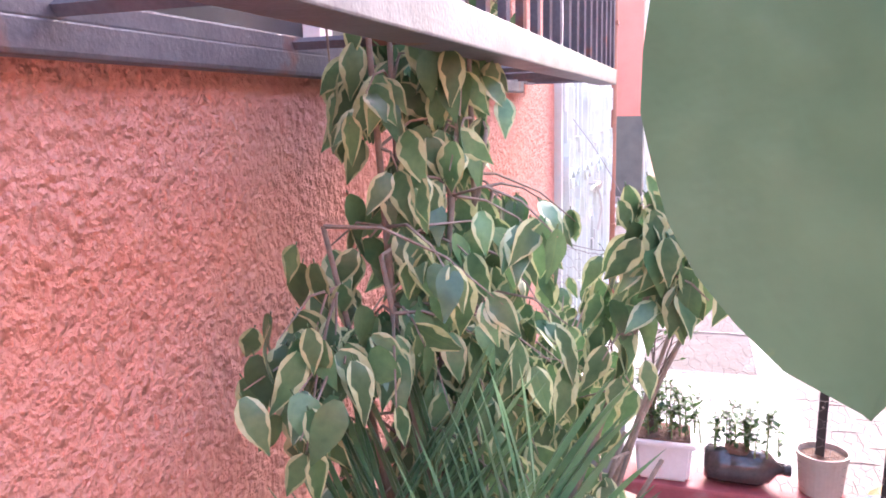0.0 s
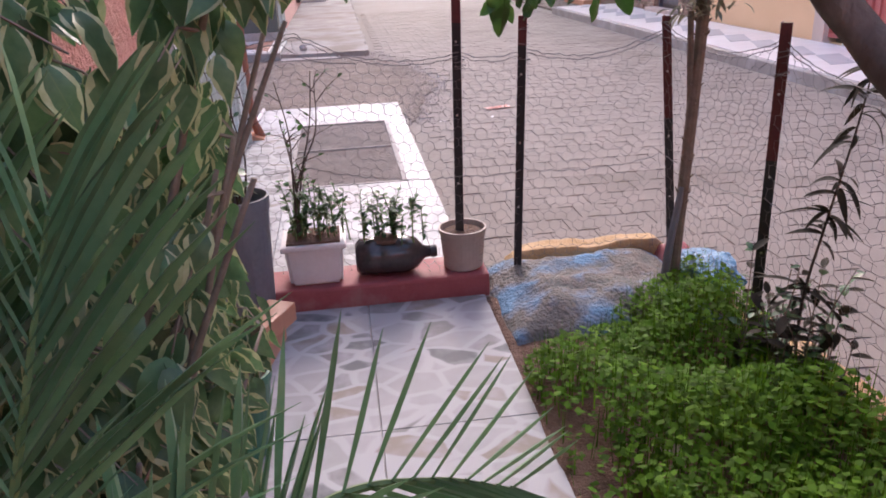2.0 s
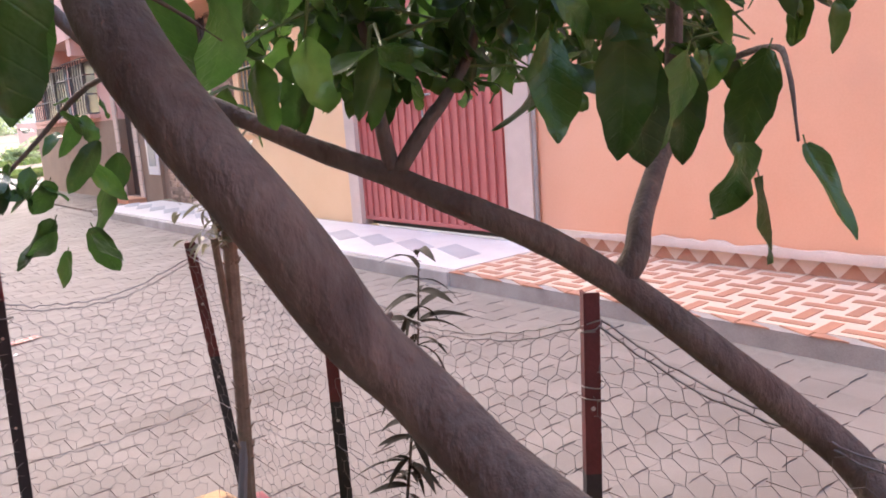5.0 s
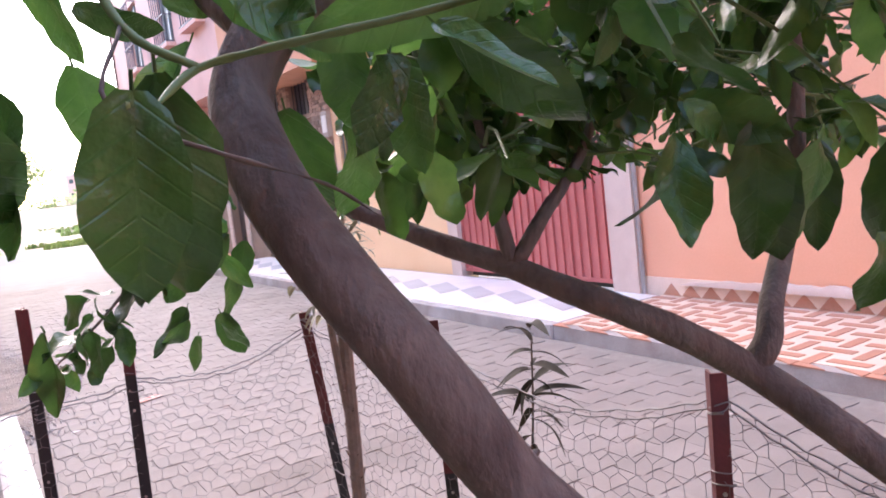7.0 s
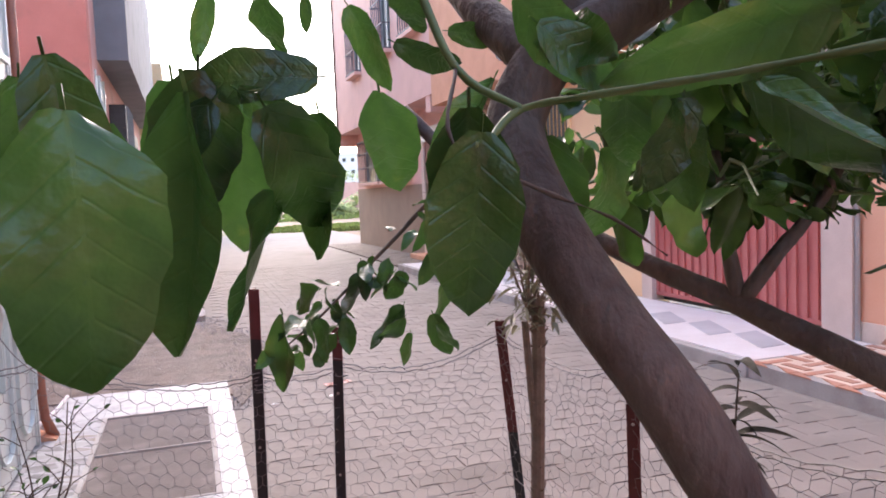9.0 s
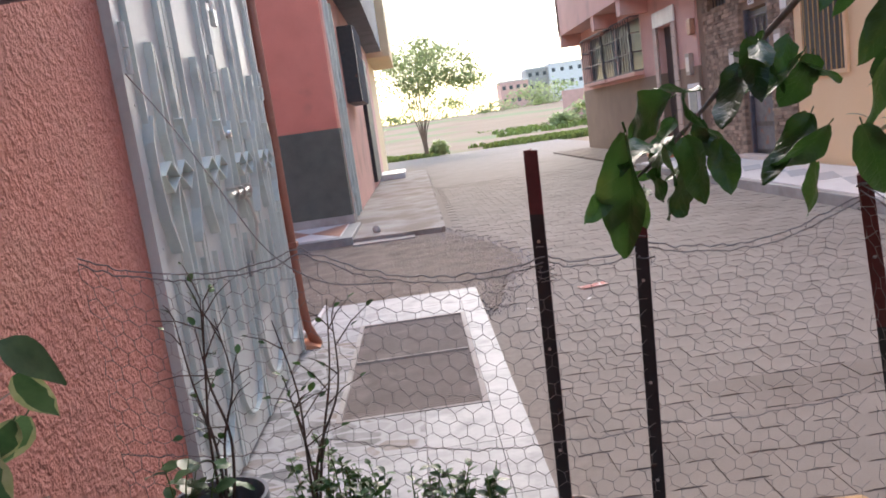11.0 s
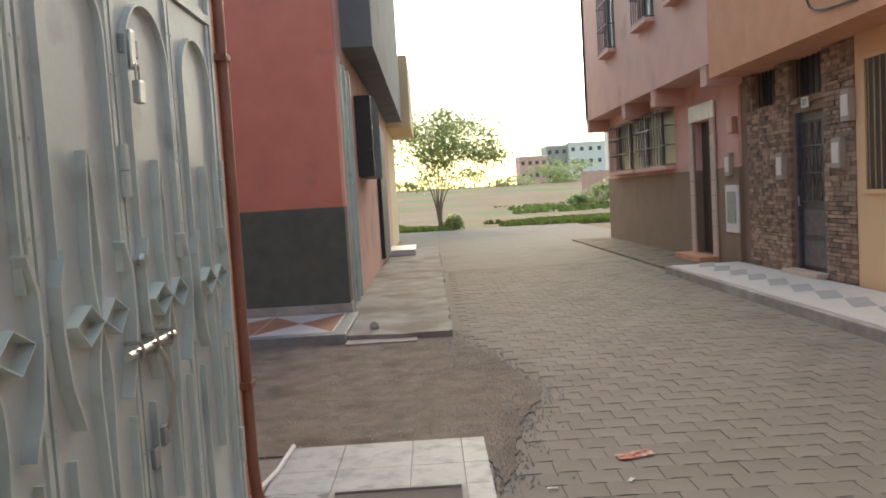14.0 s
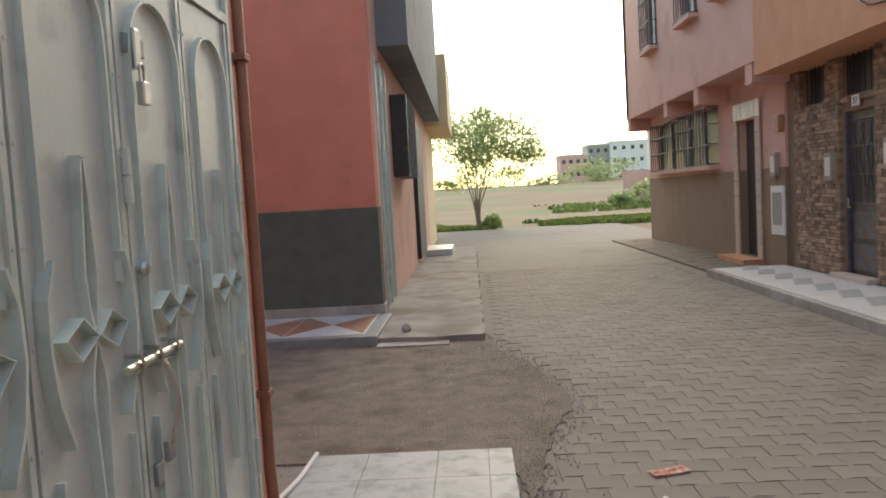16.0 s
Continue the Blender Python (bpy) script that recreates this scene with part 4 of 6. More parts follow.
for x, y, r, m, nm, lb in ((1.63, 6.595, 18, M_PAPER, "wrapper", "flattened red and white wrapper on the street"), (1.53, 6.26, 60, M_PALET, "paper_scrap", "small pale scrap of paper on the street"), (1.15, 6.22, -10, M_PALET, "paper_scrap", "small pale scrap of paper on the street")):
    bm = bmesh.new()
    s = 0.12 if nm == "wrapper" else 0.03
    g = [[bm.verts.new((i * s * 0.55 - s * 0.8, j * s * 0.25 - s * 0.4, 0.006 + 0.012 * abs(noise.noise(Vector((i * 0.9, j * 0.8, x * 9)))))) for j in range(4)] for i in range(4)]
    for i in range(3):
        for j in range(3):
            bm.faces.new((g[i][j], g[i + 1][j], g[i + 1][j + 1], g[i][j + 1]))
    bmesh.ops.solidify(bm, geom=bm.faces[:], thickness=0.001)
    w = tagged(part(nm, bm, m), lb, "litter")
    w.matrix_basis = pose(x, y, 0.0, 0, 0, r)
bm = bmesh.new()
bmesh.ops.create_icosphere(bm, subdivisions=2, radius=0.05)
for v in bm.verts:
    v.co *= 1 + 0.25 * noise.noise(v.co * 20)
st = tagged(part("stone", bm, M_CONC), "loose grey stone on the concrete pavement", "stone")
st.location = (0.0, 10.66, 0.095)

# ---- leaves and plants ----


def leaf_mesh(name, L, W, droop, fold, material, n=7, margin=None, wave=0.0, seed=0, tip=1.0, twist=0.0, sharp=0.0):
    """A leaf from its stalk along +y with the blade up, pointed, folded along the midrib and drooping; margin gives the outer strips another material."""
    bm = bmesh.new()
    rg = random.Random(seed)
    rows = []
    for i in range(n + 1):
        t = i / n
        w = W / 2 * (math.sin(math.pi * min(1, t ** 0.92 * 0.97 + 0.03)) ** 0.6) * (1 - 0.18 * t * tip) * (1 + 0.5 * wave * math.sin(t * 23 + seed * 2.1)) * (1 - sharp * t ** 2.2)
        if i == n:
            w = 0.0006
        y, z = L * t * (1 - 0.12 * droop * t), -L * droop * t * t * 0.6
        cs = (-1, -0.78, 0, 0.78, 1) if margin else (-1, -0.5, 0, 0.5, 1) if n > 8 else (-1, 0, 1)
        row = []
        for c in cs:
            j = 1 + (rg.uniform(-0.40, 0.16) if margin and abs(c) == 0.78 else 0)
            row.append(bm.verts.new((w * c * j, y, z + fold * w * (abs(c) - 0.45 * c * c) * 1.8 + wave * W * math.sin(t * 9 + c * 2 + seed) * abs(c) + twist * w * c * t)))
        rows.append(row)
    for a, b in zip(rows, rows[1:]):
        for k in range(len(a) - 1):
            f = bm.faces.new((a[k], a[k + 1], b[k + 1], b[k]))
            f.smooth = True
            if margin and k in (0, 3):
                f.material_index = 1
    tube(bm, [(0, -L * 0.09, L * 0.015), (0, 0.0, 0)], 0.0011, 3)
    return mesh_of(name, bm, (material, margin) if margin else material)


def aim(p, d, roll=0.0):
    """A pose at p with +y along d and the blade turned as near to up as it goes, then rolled by radians."""
    d = Vector(d).normalized()
    s = d.cross(Vector((0, 0, 1)))
    s = s.normalized() if s.length > 1e-3 else Vector((1, 0, 0))
    m = Matrix((s, d, s.cross(d))).transposed().to_4x4()
    return Matrix.Translation(p) @ m @ Matrix.Rotation(roll, 4, "Y")


def face(p, d, n):
    """A pose at p with +y along d and the blade's upper side turned towards n."""
    d = Vector(d).normalized()
    n = Vector(n) - d * Vector(n).dot(d)
    n = n.normalized() if n.length > 1e-3 else Vector((1, 0, 0))
    return Matrix.Translation(p) @ Matrix((d.cross(n), d, n)).transposed().to_4x4()


def hang_leaf(parent, me, m, name="leaf"):
    ob = new(name, me)
    ob.parent = parent
    ob.matrix_basis = parent.matrix_basis.inverted() @ m
    return ob


def joined(name, items, materials, label="", category=""):
    """One mesh out of many placed leaves."""
    verts, faces, mats = [], [], []
    for me, m in items:
        b = len(verts)
        verts += [m @ v.co for v in me.vertices]
        for p in me.polygons:
            faces.append(tuple(b + i for i in p.vertices))
            mats.append(p.material_index)
    out = bpy.data.meshes.new(name)
    out.from_pydata(verts, [], faces)
    for mm in materials:
        out.materials.append(mm)
    out.polygons.foreach_set("material_index", mats)
    out.polygons.foreach_set("use_smooth", [True] * len(faces))
    ob = new(name, out)
    if label:
        tagged(ob, label, category)
    ob["kind"] = "stuff"
    return ob


# -- ficus against the house wall --
rng = random.Random(21)
ficus = base("ficus_tree", 0.0, 1.52, 0.0, "variegated weeping fig with cream edged leaves against the pink wall", "ficus")
FICUS = [leaf_mesh("leaf", 0.074 * s, 0.043 * s, d * 0.6, 0.14, M_FICUS, 8, M_CREAMLEAF, 0.03, k, 1.0, 0.0, 0.72) for k, (s, d) in enumerate(((1, 0.5), (1.1, 0.8), (0.9, 0.35), (1.15, 1.0), (0.8, 0.6)))]
PLAIN = [leaf_mesh("leaf", 0.072 * s, 0.040 * s, d * 0.6, 0.14, M_FICUS, 8, None, 0.03, k, 1.0, 0.0, 0.72) for k, (s, d) in enumerate(((1, 0.5), (1.15, 0.9)))]
stems, tips = bmesh.new(), []
for k in range(34):
    x0, y0 = rng.uniform(-0.08, 0.04), rng.uniform(1.42, 1.62)
    a = rng.uniform(-0.6, 2.4)
    tgt = Vector((rng.uniform(-0.17, 0.02), rng.uniform(1.36, 1.95), rng.uniform(0.95, 1.9))) if k < 14 else Vector((rng.uniform(0.2, 0.34), rng.uniform(1.5, 1.85), rng.uniform(0.85, 1.38))) if k < 20 else Vector((rng.uniform(-0.1, 0.2), rng.uniform(1.45, 2.3), rng.uniform(0.35, 1.0)))
    p = smooth_path([(x0, y0, -0.03), (x0 + 0.03 * math.cos(a), y0 + 0.03, 0.4), (x0 * 0.5 + tgt.x * 0.5, y0 * 0.5 + tgt.y * 0.5, tgt.z * 0.62), tgt], 6)
    tube(stems, p, lerp(0.011, 0.0035, len(p)), 7)
    tips.append(p)
wpart("trunk", stems, M_STEM, ficus, "thin brown woody stems", True)
twigs = bmesh.new()
near, rest = [], []
for k in range(640):
    p = tips[k % len(tips)]
    s = p[rng.randrange(int(len(p) * 0.22), len(p))]
    out = Vector((rng.uniform(-0.35, 1.0), rng.uniform(-1, 0.9), rng.uniform(-0.15, 0.5))).normalized()
    ln = rng.uniform(0.10, 0.28)
    tw = [s + out * ln * t + Vector((0, 0, -0.55 * ln * t * t)) for t in (0, 0.35, 0.7, 1)]
    tw = [Vector((max(q.x, -0.17), q.y, q.z)) for q in tw]
    if tw[-1].x > 0.42 or max(q.z for q in tw) > 1.43 and max(q.x for q in tw) > 0.02 or tw[-1].z < 1.12 and tw[-1].x > 0.19 or tw[-1].z < 0.2 or any(q.y < 0.48 + (0.338 - q.x) * (1.9 if q.z > 1.19 else 1.45) for q in tw) or tw[-1].y < 1.2 and tw[-1].x > 0.1:
        continue
    tube(twigs, tw, (0.003, 0.0022, 0.0016, 0.001), 4)
    for i in range(rng.randint(6, 9)):
        t = rng.uniform(0.25, 1)
        q = tw[0].lerp(tw[3], t) + Vector((0, 0, rng.uniform(-0.02, 0.02)))
        d = Vector((rng.uniform(-0.6, 0.6), rng.uniform(-0.6, 0.5), rng.uniform(-1.5, -0.5))) + out * 0.35
        me = rng.choice(FICUS) if rng.random() < 0.78 else rng.choice(PLAIN)
        (near if q.y < 1.75 and q.z < 1.6 and q.x > -0.12 else rest).append((me, face(q, d, (0.45 + rng.uniform(-0.7, 0.7), -0.8 + rng.uniform(-0.5, 0.6), 0.5 + rng.uniform(-0.4, 0.5)))))
pool = [q for p in tips for q in p if q.z > 0.15]


def spray(c, n):
    """A leafy twig from the nearest stem to c."""
    st = min(pool, key=lambda q: (q - c).length + 0.3 * abs(q.z - c.z))
    tube(twigs, [st, st.lerp(c, 0.5) + Vector((0, 0, 0.02)), c], (0.003, 0.002, 0.001), 4)
    for i in range(n):
        q = st.lerp(c, rng.uniform(0.5, 1.05)) + Vector((rng.gauss(0, 0.022), rng.gauss(0, 0.022), rng.gauss(0, 0.03)))
        q.x, q.y = max(q.x, -0.18), max(q.y, 1.16)
        d = Vector((rng.uniform(-0.7, 0.7), rng.uniform(-0.6, 0.5), rng.uniform(-1.5, -0.4)))
        rest.append((rng.choice(FICUS) if rng.random() < 0.75 else rng.choice(PLAIN), face(q, d, (0.4 + rng.uniform(-0.7, 0.7), -0.8 + rng.uniform(-0.5, 0.6), 0.5 + rng.uniform(-0.4, 0.5)))))


for k in range(7):
    spray(Vector((rng.uniform(-0.16, -0.06), rng.uniform(1.14, 1.36), rng.uniform(1.06, 1.20))), 8)
for k in range(9):
    spray(Vector((rng.uniform(-0.16, 0.0), rng.uniform(1.42, 1.6), rng.uniform(1.2, 1.5))), 8)
for k in range(22):
    spray(Vector((rng.uniform(-0.16, 0.0), rng.uniform(1.5, 2.3), rng.uniform(1.5, 1.9))), 8)
for k in range(85):
    y = rng.uniform(1.5, 2.4)
    spray(Vector((rng.uniform(0.0, 0.30 - 0.09 * (y - 0.64)), y, rng.uniform(0.22, 1.05))), 9)
for k in range(12):
    spray(Vector((rng.uniform(0.18, 0.36), rng.uniform(1.55, 1.75), rng.uniform(1.08, 1.36))), 8)
wpart("branchwork", twigs, M_STEM, ficus)["kind"] = "stuff"
rng.shuffle(near)
for me, m in near[:300]:
    hang_leaf(ficus, me, m)
under(joined("leaves", near[300:] + rest, (M_FICUSS, M_CREAMLEAF)), ficus)

ficus.location += Vector((0.043, -0.012, 0.016))

# -- young date palm --
palm = base("palm", 0.05, 1.10, 0.0, "young date palm with stiff green fronds beside the wall", "palm")
bm = bmesh.new()
tube(bm, [(0.05, 1.10, -0.03), (0.05, 1.10, 0.25), (0.06, 1.11, 0.5)], (0.045, 0.04, 0.02), 10)
wpart("stem", bm, M_STEM, palm)


def frond(pts, L, spread_deg, n, droop, flip=Vector((0, 0, 1)), lift=0.3):
    """A feather frond along points: a pale midrib and two rows of stiff narrow leaflets."""
    p = smooth_path(pts, 8)
    bm = bmesh.new()
    tube(bm, p, lerp(0.007, 0.002, len(p)), 6)
    fr = wpart("frond", bm, M_TWIG, palm)
    for i in range(n):
        t = 0.18 + 0.82 * i / (n - 1)
        k = min(int(t * (len(p) - 1)), len(p) - 2)
        o, d = p[k].lerp(p[k + 1], t * (len(p) - 1) - k), (p[k + 1] - p[k]).normalized()
        side = d.cross(flip).normalized()
        up = side.cross(d)
        for sg in (-1, 1):
            ang = radians(spread_deg * (1.15 - 0.6 * t) + rng.uniform(-6, 6))
            v = d * math.cos(ang) + side * sg * math.sin(ang) + up * (lift + rng.uniform(-0.08, 0.08))
            v.normalize()
            ln = L * (0.55 + 0.9 * math.sin(math.pi * min(1, t * 0.8 + 0.15)) * 0.5) * rng.uniform(0.9, 1.1)
            nrm = v.cross(side * sg + up * 0.3).normalized()
            wd = nrm * 0.0095
            fold = v.cross(nrm) * 0.004
            q = [o, o + v * ln * 0.4, o + v * ln * 0.75 + Vector((0, 0, -droop * ln * 0.1)), o + v * ln + Vector((0, 0, -droop * ln * 0.3))]
            rows, lf = [], bmesh.new()
            for c, w in zip(q, (0.5, 1.0, 0.8, 0.05)):
                rows.append([lf.verts.new(c - wd * w), lf.verts.new(c + fold * w), lf.verts.new(c + wd * w)])
            for a, b in zip(rows, rows[1:]):
                lf.faces.new((a[0], a[1], b[1], b[0]))
                lf.faces.new((a[1], a[2], b[2], b[1]))
            new("leaflet", mesh_of("leaflet", lf, M_PALM)).parent = fr
    return fr


C0 = (0.06, 1.11, 0.45)
frond([C0, (0.05, 1.18, 0.75), (0.05, 1.25, 0.90), (0.04, 1.33, 1.02)], 0.28, 42, 21, 0.2, Vector((0.3, -1, 0.2)), 0.1)
frond([C0, (0.12, 1.16, 0.72), (0.15, 1.21, 0.86), (0.17, 1.30, 1.00)], 0.29, 44, 21, 0.2, Vector((-0.1, -1, 0.3)), 0.1)
frond([C0, (0.02, 1.14, 0.72), (0.01, 1.18, 0.86), (0.0, 1.26, 0.97)], 0.26, 44, 19, 0.2, Vector((0.5, -0.9, 0.2)), 0.1)
frond([C0, (0.20, 1.16, 0.68), (0.36, 1.23, 0.745), (0.46, 1.27, 0.725), (0.54, 1.30, 0.68)], 0.17, 62, 17, 0.1, Vector((0, -0.55, 1)), 0.55)
# lower side frond
frond([C0, (0.0, 1.12, 0.62), (0.02, 1.16, 0.74), (0.03, 1.2, 0.80)], 0.2, 44, 17, 0.3, Vector((0.4, -0.8, 0.4)), 0.1)
frond([C0, (0.16, 1.10, 0.60), (0.26, 1.12, 0.70), (0.33, 1.18, 0.74)], 0.22, 48, 19, 0.2, Vector((0, -0.7, 0.8)), 0.3)

palm.location += Vector((0.038, -0.012, 0.018))

# -- lemon tree --
rng = random.Random(5)
lemon = base("lemon_tree", 1.50, 1.16, 0.0, "leaning lemon tree with smooth brown trunk and glossy green leaves", "lemon tree")
TR = [(1.50, 1.16, -0.02), (1.47, 1.165, 0.35), (1.36, 1.175, 0.66), (1.20, 1.20, 0.85), (1.11, 1.226, 0.93), (1.074, 1.245, 0.955), (1.058, 1.308, 0.988), (1.057, 1.372, 1.013), (1.04, 1.431, 1.049),
      (1.02, 1.477, 1.095), (0.991, 1.494, 1.134), (0.962, 1.503, 1.185), (0.94, 1.512, 1.223), (0.924, 1.538, 1.258), (0.905, 1.578, 1.313), (0.90, 1.615, 1.365), (0.908, 1.63, 1.40), (0.935, 1.625, 1.445)]
p = smooth_path(TR, 5)
RZ = [(-0.1, 0.055), (0.5, 0.040), (0.9, 0.029), (0.98, 0.0255), (1.02, 0.0245), (1.05, 0.0228), (1.2, 0.0225), (1.32, 0.023), (1.6, 0.020)]
rad = []
for q in p:
    (a, ra), (b, rb) = next((u, w) for u, w in zip(RZ, RZ[1:]) if u[0] <= q.z <= w[0])
    rad.append(ra + (rb - ra) * (q.z - a) / (b - a) + 0.0022 * noise.noise(Vector((q.z * 14, 0, 7))) + 0.004 * math.exp(-((q.z - 0.90) / 0.02) ** 2))
bm = bmesh.new()
tube(bm, p, rad, 18)
wpart("trunk", bm, M_BARK, lemon, "smooth grey brown leaning trunk", True)
for at, d, r in (((1.085, 1.262, 0.975), (0.25, 0.1, 1), 0.012), ((0.995, 1.495, 1.135), (0.9, -0.2, 0.4), 0.005), ((1.16, 1.21, 0.89), (0.5, 0.3, 0.9), 0.010)):
    v = Vector(d).normalized()
    bm = bmesh.new()
    tube(bm, [Vector(at) + v * k for k in (0.004, 0.012, 0.019, 0.023)], (r * 1.2, r * 0.9, r * 0.65, r * 0.25), 9)
    wpart("knot", bm, M_BARK, lemon, "healed branch stub", True)


def limb(pts, r0, r1, n=10, steps=5, material=None):
    p = smooth_path(pts, steps)
    bm = bmesh.new()
    tube(bm, p, [r + 0.0012 * noise.noise(Vector((i * 0.5, r0 * 99, 1))) for i, r in enumerate(lerp(r0, r1, len(p)))], n)
    wpart("branch", bm, material or M_BARK, lemon, smooth=True)
    return p


limbs = [limb([(1.47, 1.165, 0.30), (1.56, 1.20, 0.45), (1.66, 1.32, 0.62), (1.72, 1.48, 0.77), (1.68, 1.56, 0.853), (1.60, 1.605, 0.932), (1.565, 1.67, 0.99), (1.534, 1.722, 1.034), (1.446, 1.748, 1.095), (1.384, 1.788, 1.135), (1.345, 1.85, 1.166), (1.318, 1.915, 1.194), (1.258, 1.985, 1.232), (1.19, 2.11, 1.293), (1.10, 2.24, 1.37), (1.02, 2.33, 1.48)], 0.030, 0.010),
         limb([(1.536, 1.722, 1.03), (1.56, 1.71, 1.066), (1.59, 1.722, 1.11), (1.69, 1.765, 1.172), (1.725, 1.765, 1.24), (1.75, 1.77, 1.48), (1.76, 1.78, 1.75)], 0.019, 0.010),
         limb([(1.322, 1.905, 1.195), (1.315, 1.915, 1.267), (1.314, 1.918, 1.318), (1.30, 1.922, 1.40)], 0.011, 0.005),
         limb([(1.325, 1.90, 1.195), (1.362, 1.877, 1.256), (1.382, 1.862, 1.286), (1.41, 1.837, 1.346), (1.44, 1.83, 1.44)], 0.011, 0.005),
         limb([(0.932, 1.616, 1.435), (0.977, 1.596, 1.464), (1.058, 1.587, 1.513), (1.18, 1.588, 1.611), (1.381, 1.609, 1.728)], 0.024, 0.012),
         limb([(0.927, 1.616, 1.425), (0.912, 1.686, 1.475), (0.907, 1.776, 1.535), (0.887, 1.935, 1.636), (0.877, 2.135, 1.716)], 0.018, 0.009),
         limb([(0.957, 1.616, 1.444), (0.943, 1.641, 1.515), (0.88, 1.685, 1.676), (0.731, 1.734, 1.798)], 0.016, 0.008),
         limb([(1.141, 2.038, 1.292), (1.12, 2.367, 1.357), (1.017, 2.477, 1.249), (0.905, 2.496, 1.14), (0.824, 2.498, 1.077)], 0.006, 0.0018, 6),
         limb([(1.15, 1.60, 1.60), (1.10, 1.42, 1.50), (1.00, 1.33, 1.42), (0.937, 1.312, 1.393), (0.892, 1.361, 1.385), (0.85, 1.403, 1.381), (0.823, 1.438, 1.378), (0.80, 1.425, 1.362), (0.785, 1.40, 1.36)], 0.0026, 0.0015, 6, 5, M_TWIG),
         limb([(0.823, 1.438, 1.378), (0.80, 1.46, 1.40), (0.79, 1.50, 1.46), (0.76, 1.60, 1.62), (0.70, 1.75, 1.78)], 0.002, 0.003, 6, 5, M_TWIG),
         limb([(0.80, 1.46, 1.40), (0.783, 1.42, 1.362), (0.83, 1.44, 1.342), (0.882, 1.46, 1.325), (0.90, 1.44, 1.306)], 0.0011, 0.0007, 6, 5, M_DRYTWIG),
         limb([(1.684, 1.672, 1.303), (1.606, 1.551, 1.314), (1.526, 1.491, 1.285), (1.485, 1.46, 1.216)], 0.005, 0.0018, 6),
         limb([(1.381, 1.609, 1.728), (1.633, 1.491, 1.754), (1.833, 1.343, 1.701)], 0.010, 0.005, 6),
         limb([(0.731, 1.734, 1.798), (0.655, 1.483, 1.879), (0.517, 0.982, 1.801), (0.386, 0.681, 1.563)], 0.006, 0.002, 6),
         limb([(0.731, 1.734, 1.798), (0.629, 1.683, 1.619), (0.557, 1.623, 1.44), (0.526, 1.613, 1.411)], 0.005, 0.002, 6)]
LEM = [leaf_mesh("leaf", 0.10, 0.050 * a, d, f, M_LEMON, 11, None, w, k, 0.6, tw) for k, (a, d, f, w, tw) in enumerate(((1, 0.25, 0.25, 0.08, 0.3), (1.15, 0.6, -0.2, 0.12, -0.5), (0.85, -0.3, 0.5, 0.07, 0.6), (1.25, 0.8, 0.15, 0.14, -0.2), (0.95, 0.4, -0.35, 0.10, 0.5), (1.1, -0.5, 0.35, 0.12, -0.6), (0.9, 1.1, 0.3, 0.10, 0.2)))]
# leaves that hang close to the eye: stalk and tip
HUNG = [((0.788, 1.4, 1.365), (0.781, 1.404, 1.292)), ((0.634, 1.44, 1.379), (0.649, 1.412, 1.278)), ((0.679, 1.521, 1.397), (0.686, 1.537, 1.279)), ((0.719, 1.54, 1.392), (0.766, 1.557, 1.317)),
        ((0.802, 1.618, 1.41), (0.82, 1.661, 1.335)), ((1.292, 1.599, 1.334), (1.275, 1.597, 1.242)), ((1.302, 1.521, 1.334), (1.28, 1.503, 1.222)), ((1.513, 1.6, 1.309), (1.512, 1.604, 1.191)),
        ((1.344, 2.148, 1.362), (1.315, 2.129, 1.258)), ((0.892, 1.365, 1.38), (0.91, 1.331, 1.346)), ((0.926, 1.461, 1.386), (0.909, 1.441, 1.343)), ((1.067, 2.523, 1.079), (1.053, 2.497, 1.022)),
        ((0.882, 2.437, 1.135), (0.896, 2.415, 1.071)), ((1.028, 2.417, 1.127), (0.987, 2.444, 1.06)), ((0.821, 2.5, 1.085), (0.775, 2.46, 1.06)), ((1.063, 2.332, 1.124), (1.088, 2.344, 1.06)),
        ((0.82, 2.44, 1.148), (0.842, 2.498, 1.022)), ((0.892, 2.501, 1.177), (0.83, 2.56, 1.142))]
HUNG += [((0.819, 1.496, 1.386), (0.807, 1.496, 1.282)), ((0.726, 1.584, 1.348), (0.715, 1.574, 1.274)), ((0.598, 1.563, 1.41), (0.59, 1.563, 1.335)), ((0.858, 1.491, 1.429), (0.907, 1.484, 1.391)),
        ((0.955, 1.447, 1.399), (1, 1.41, 1.333)), ((0.985, 1.416, 1.424), (0.901, 1.481, 1.407)), ((1.017, 1.428, 1.417), (1.058, 1.377, 1.424)), ((1.029, 1.488, 1.405), (1.043, 1.48, 1.343)),
        ((0.969, 1.536, 1.398), (0.984, 1.528, 1.334)), ((1.34, 1.636, 1.338), (1.332, 1.637, 1.234)), ((1.4, 1.591, 1.328), (1.401, 1.575, 1.201)), ((1.456, 1.561, 1.311), (1.446, 1.561, 1.204)),
        ((1.371, 2.19, 1.367), (1.358, 2.196, 1.253)), ((1.323, 1.921, 1.392), (1.308, 1.933, 1.287))]
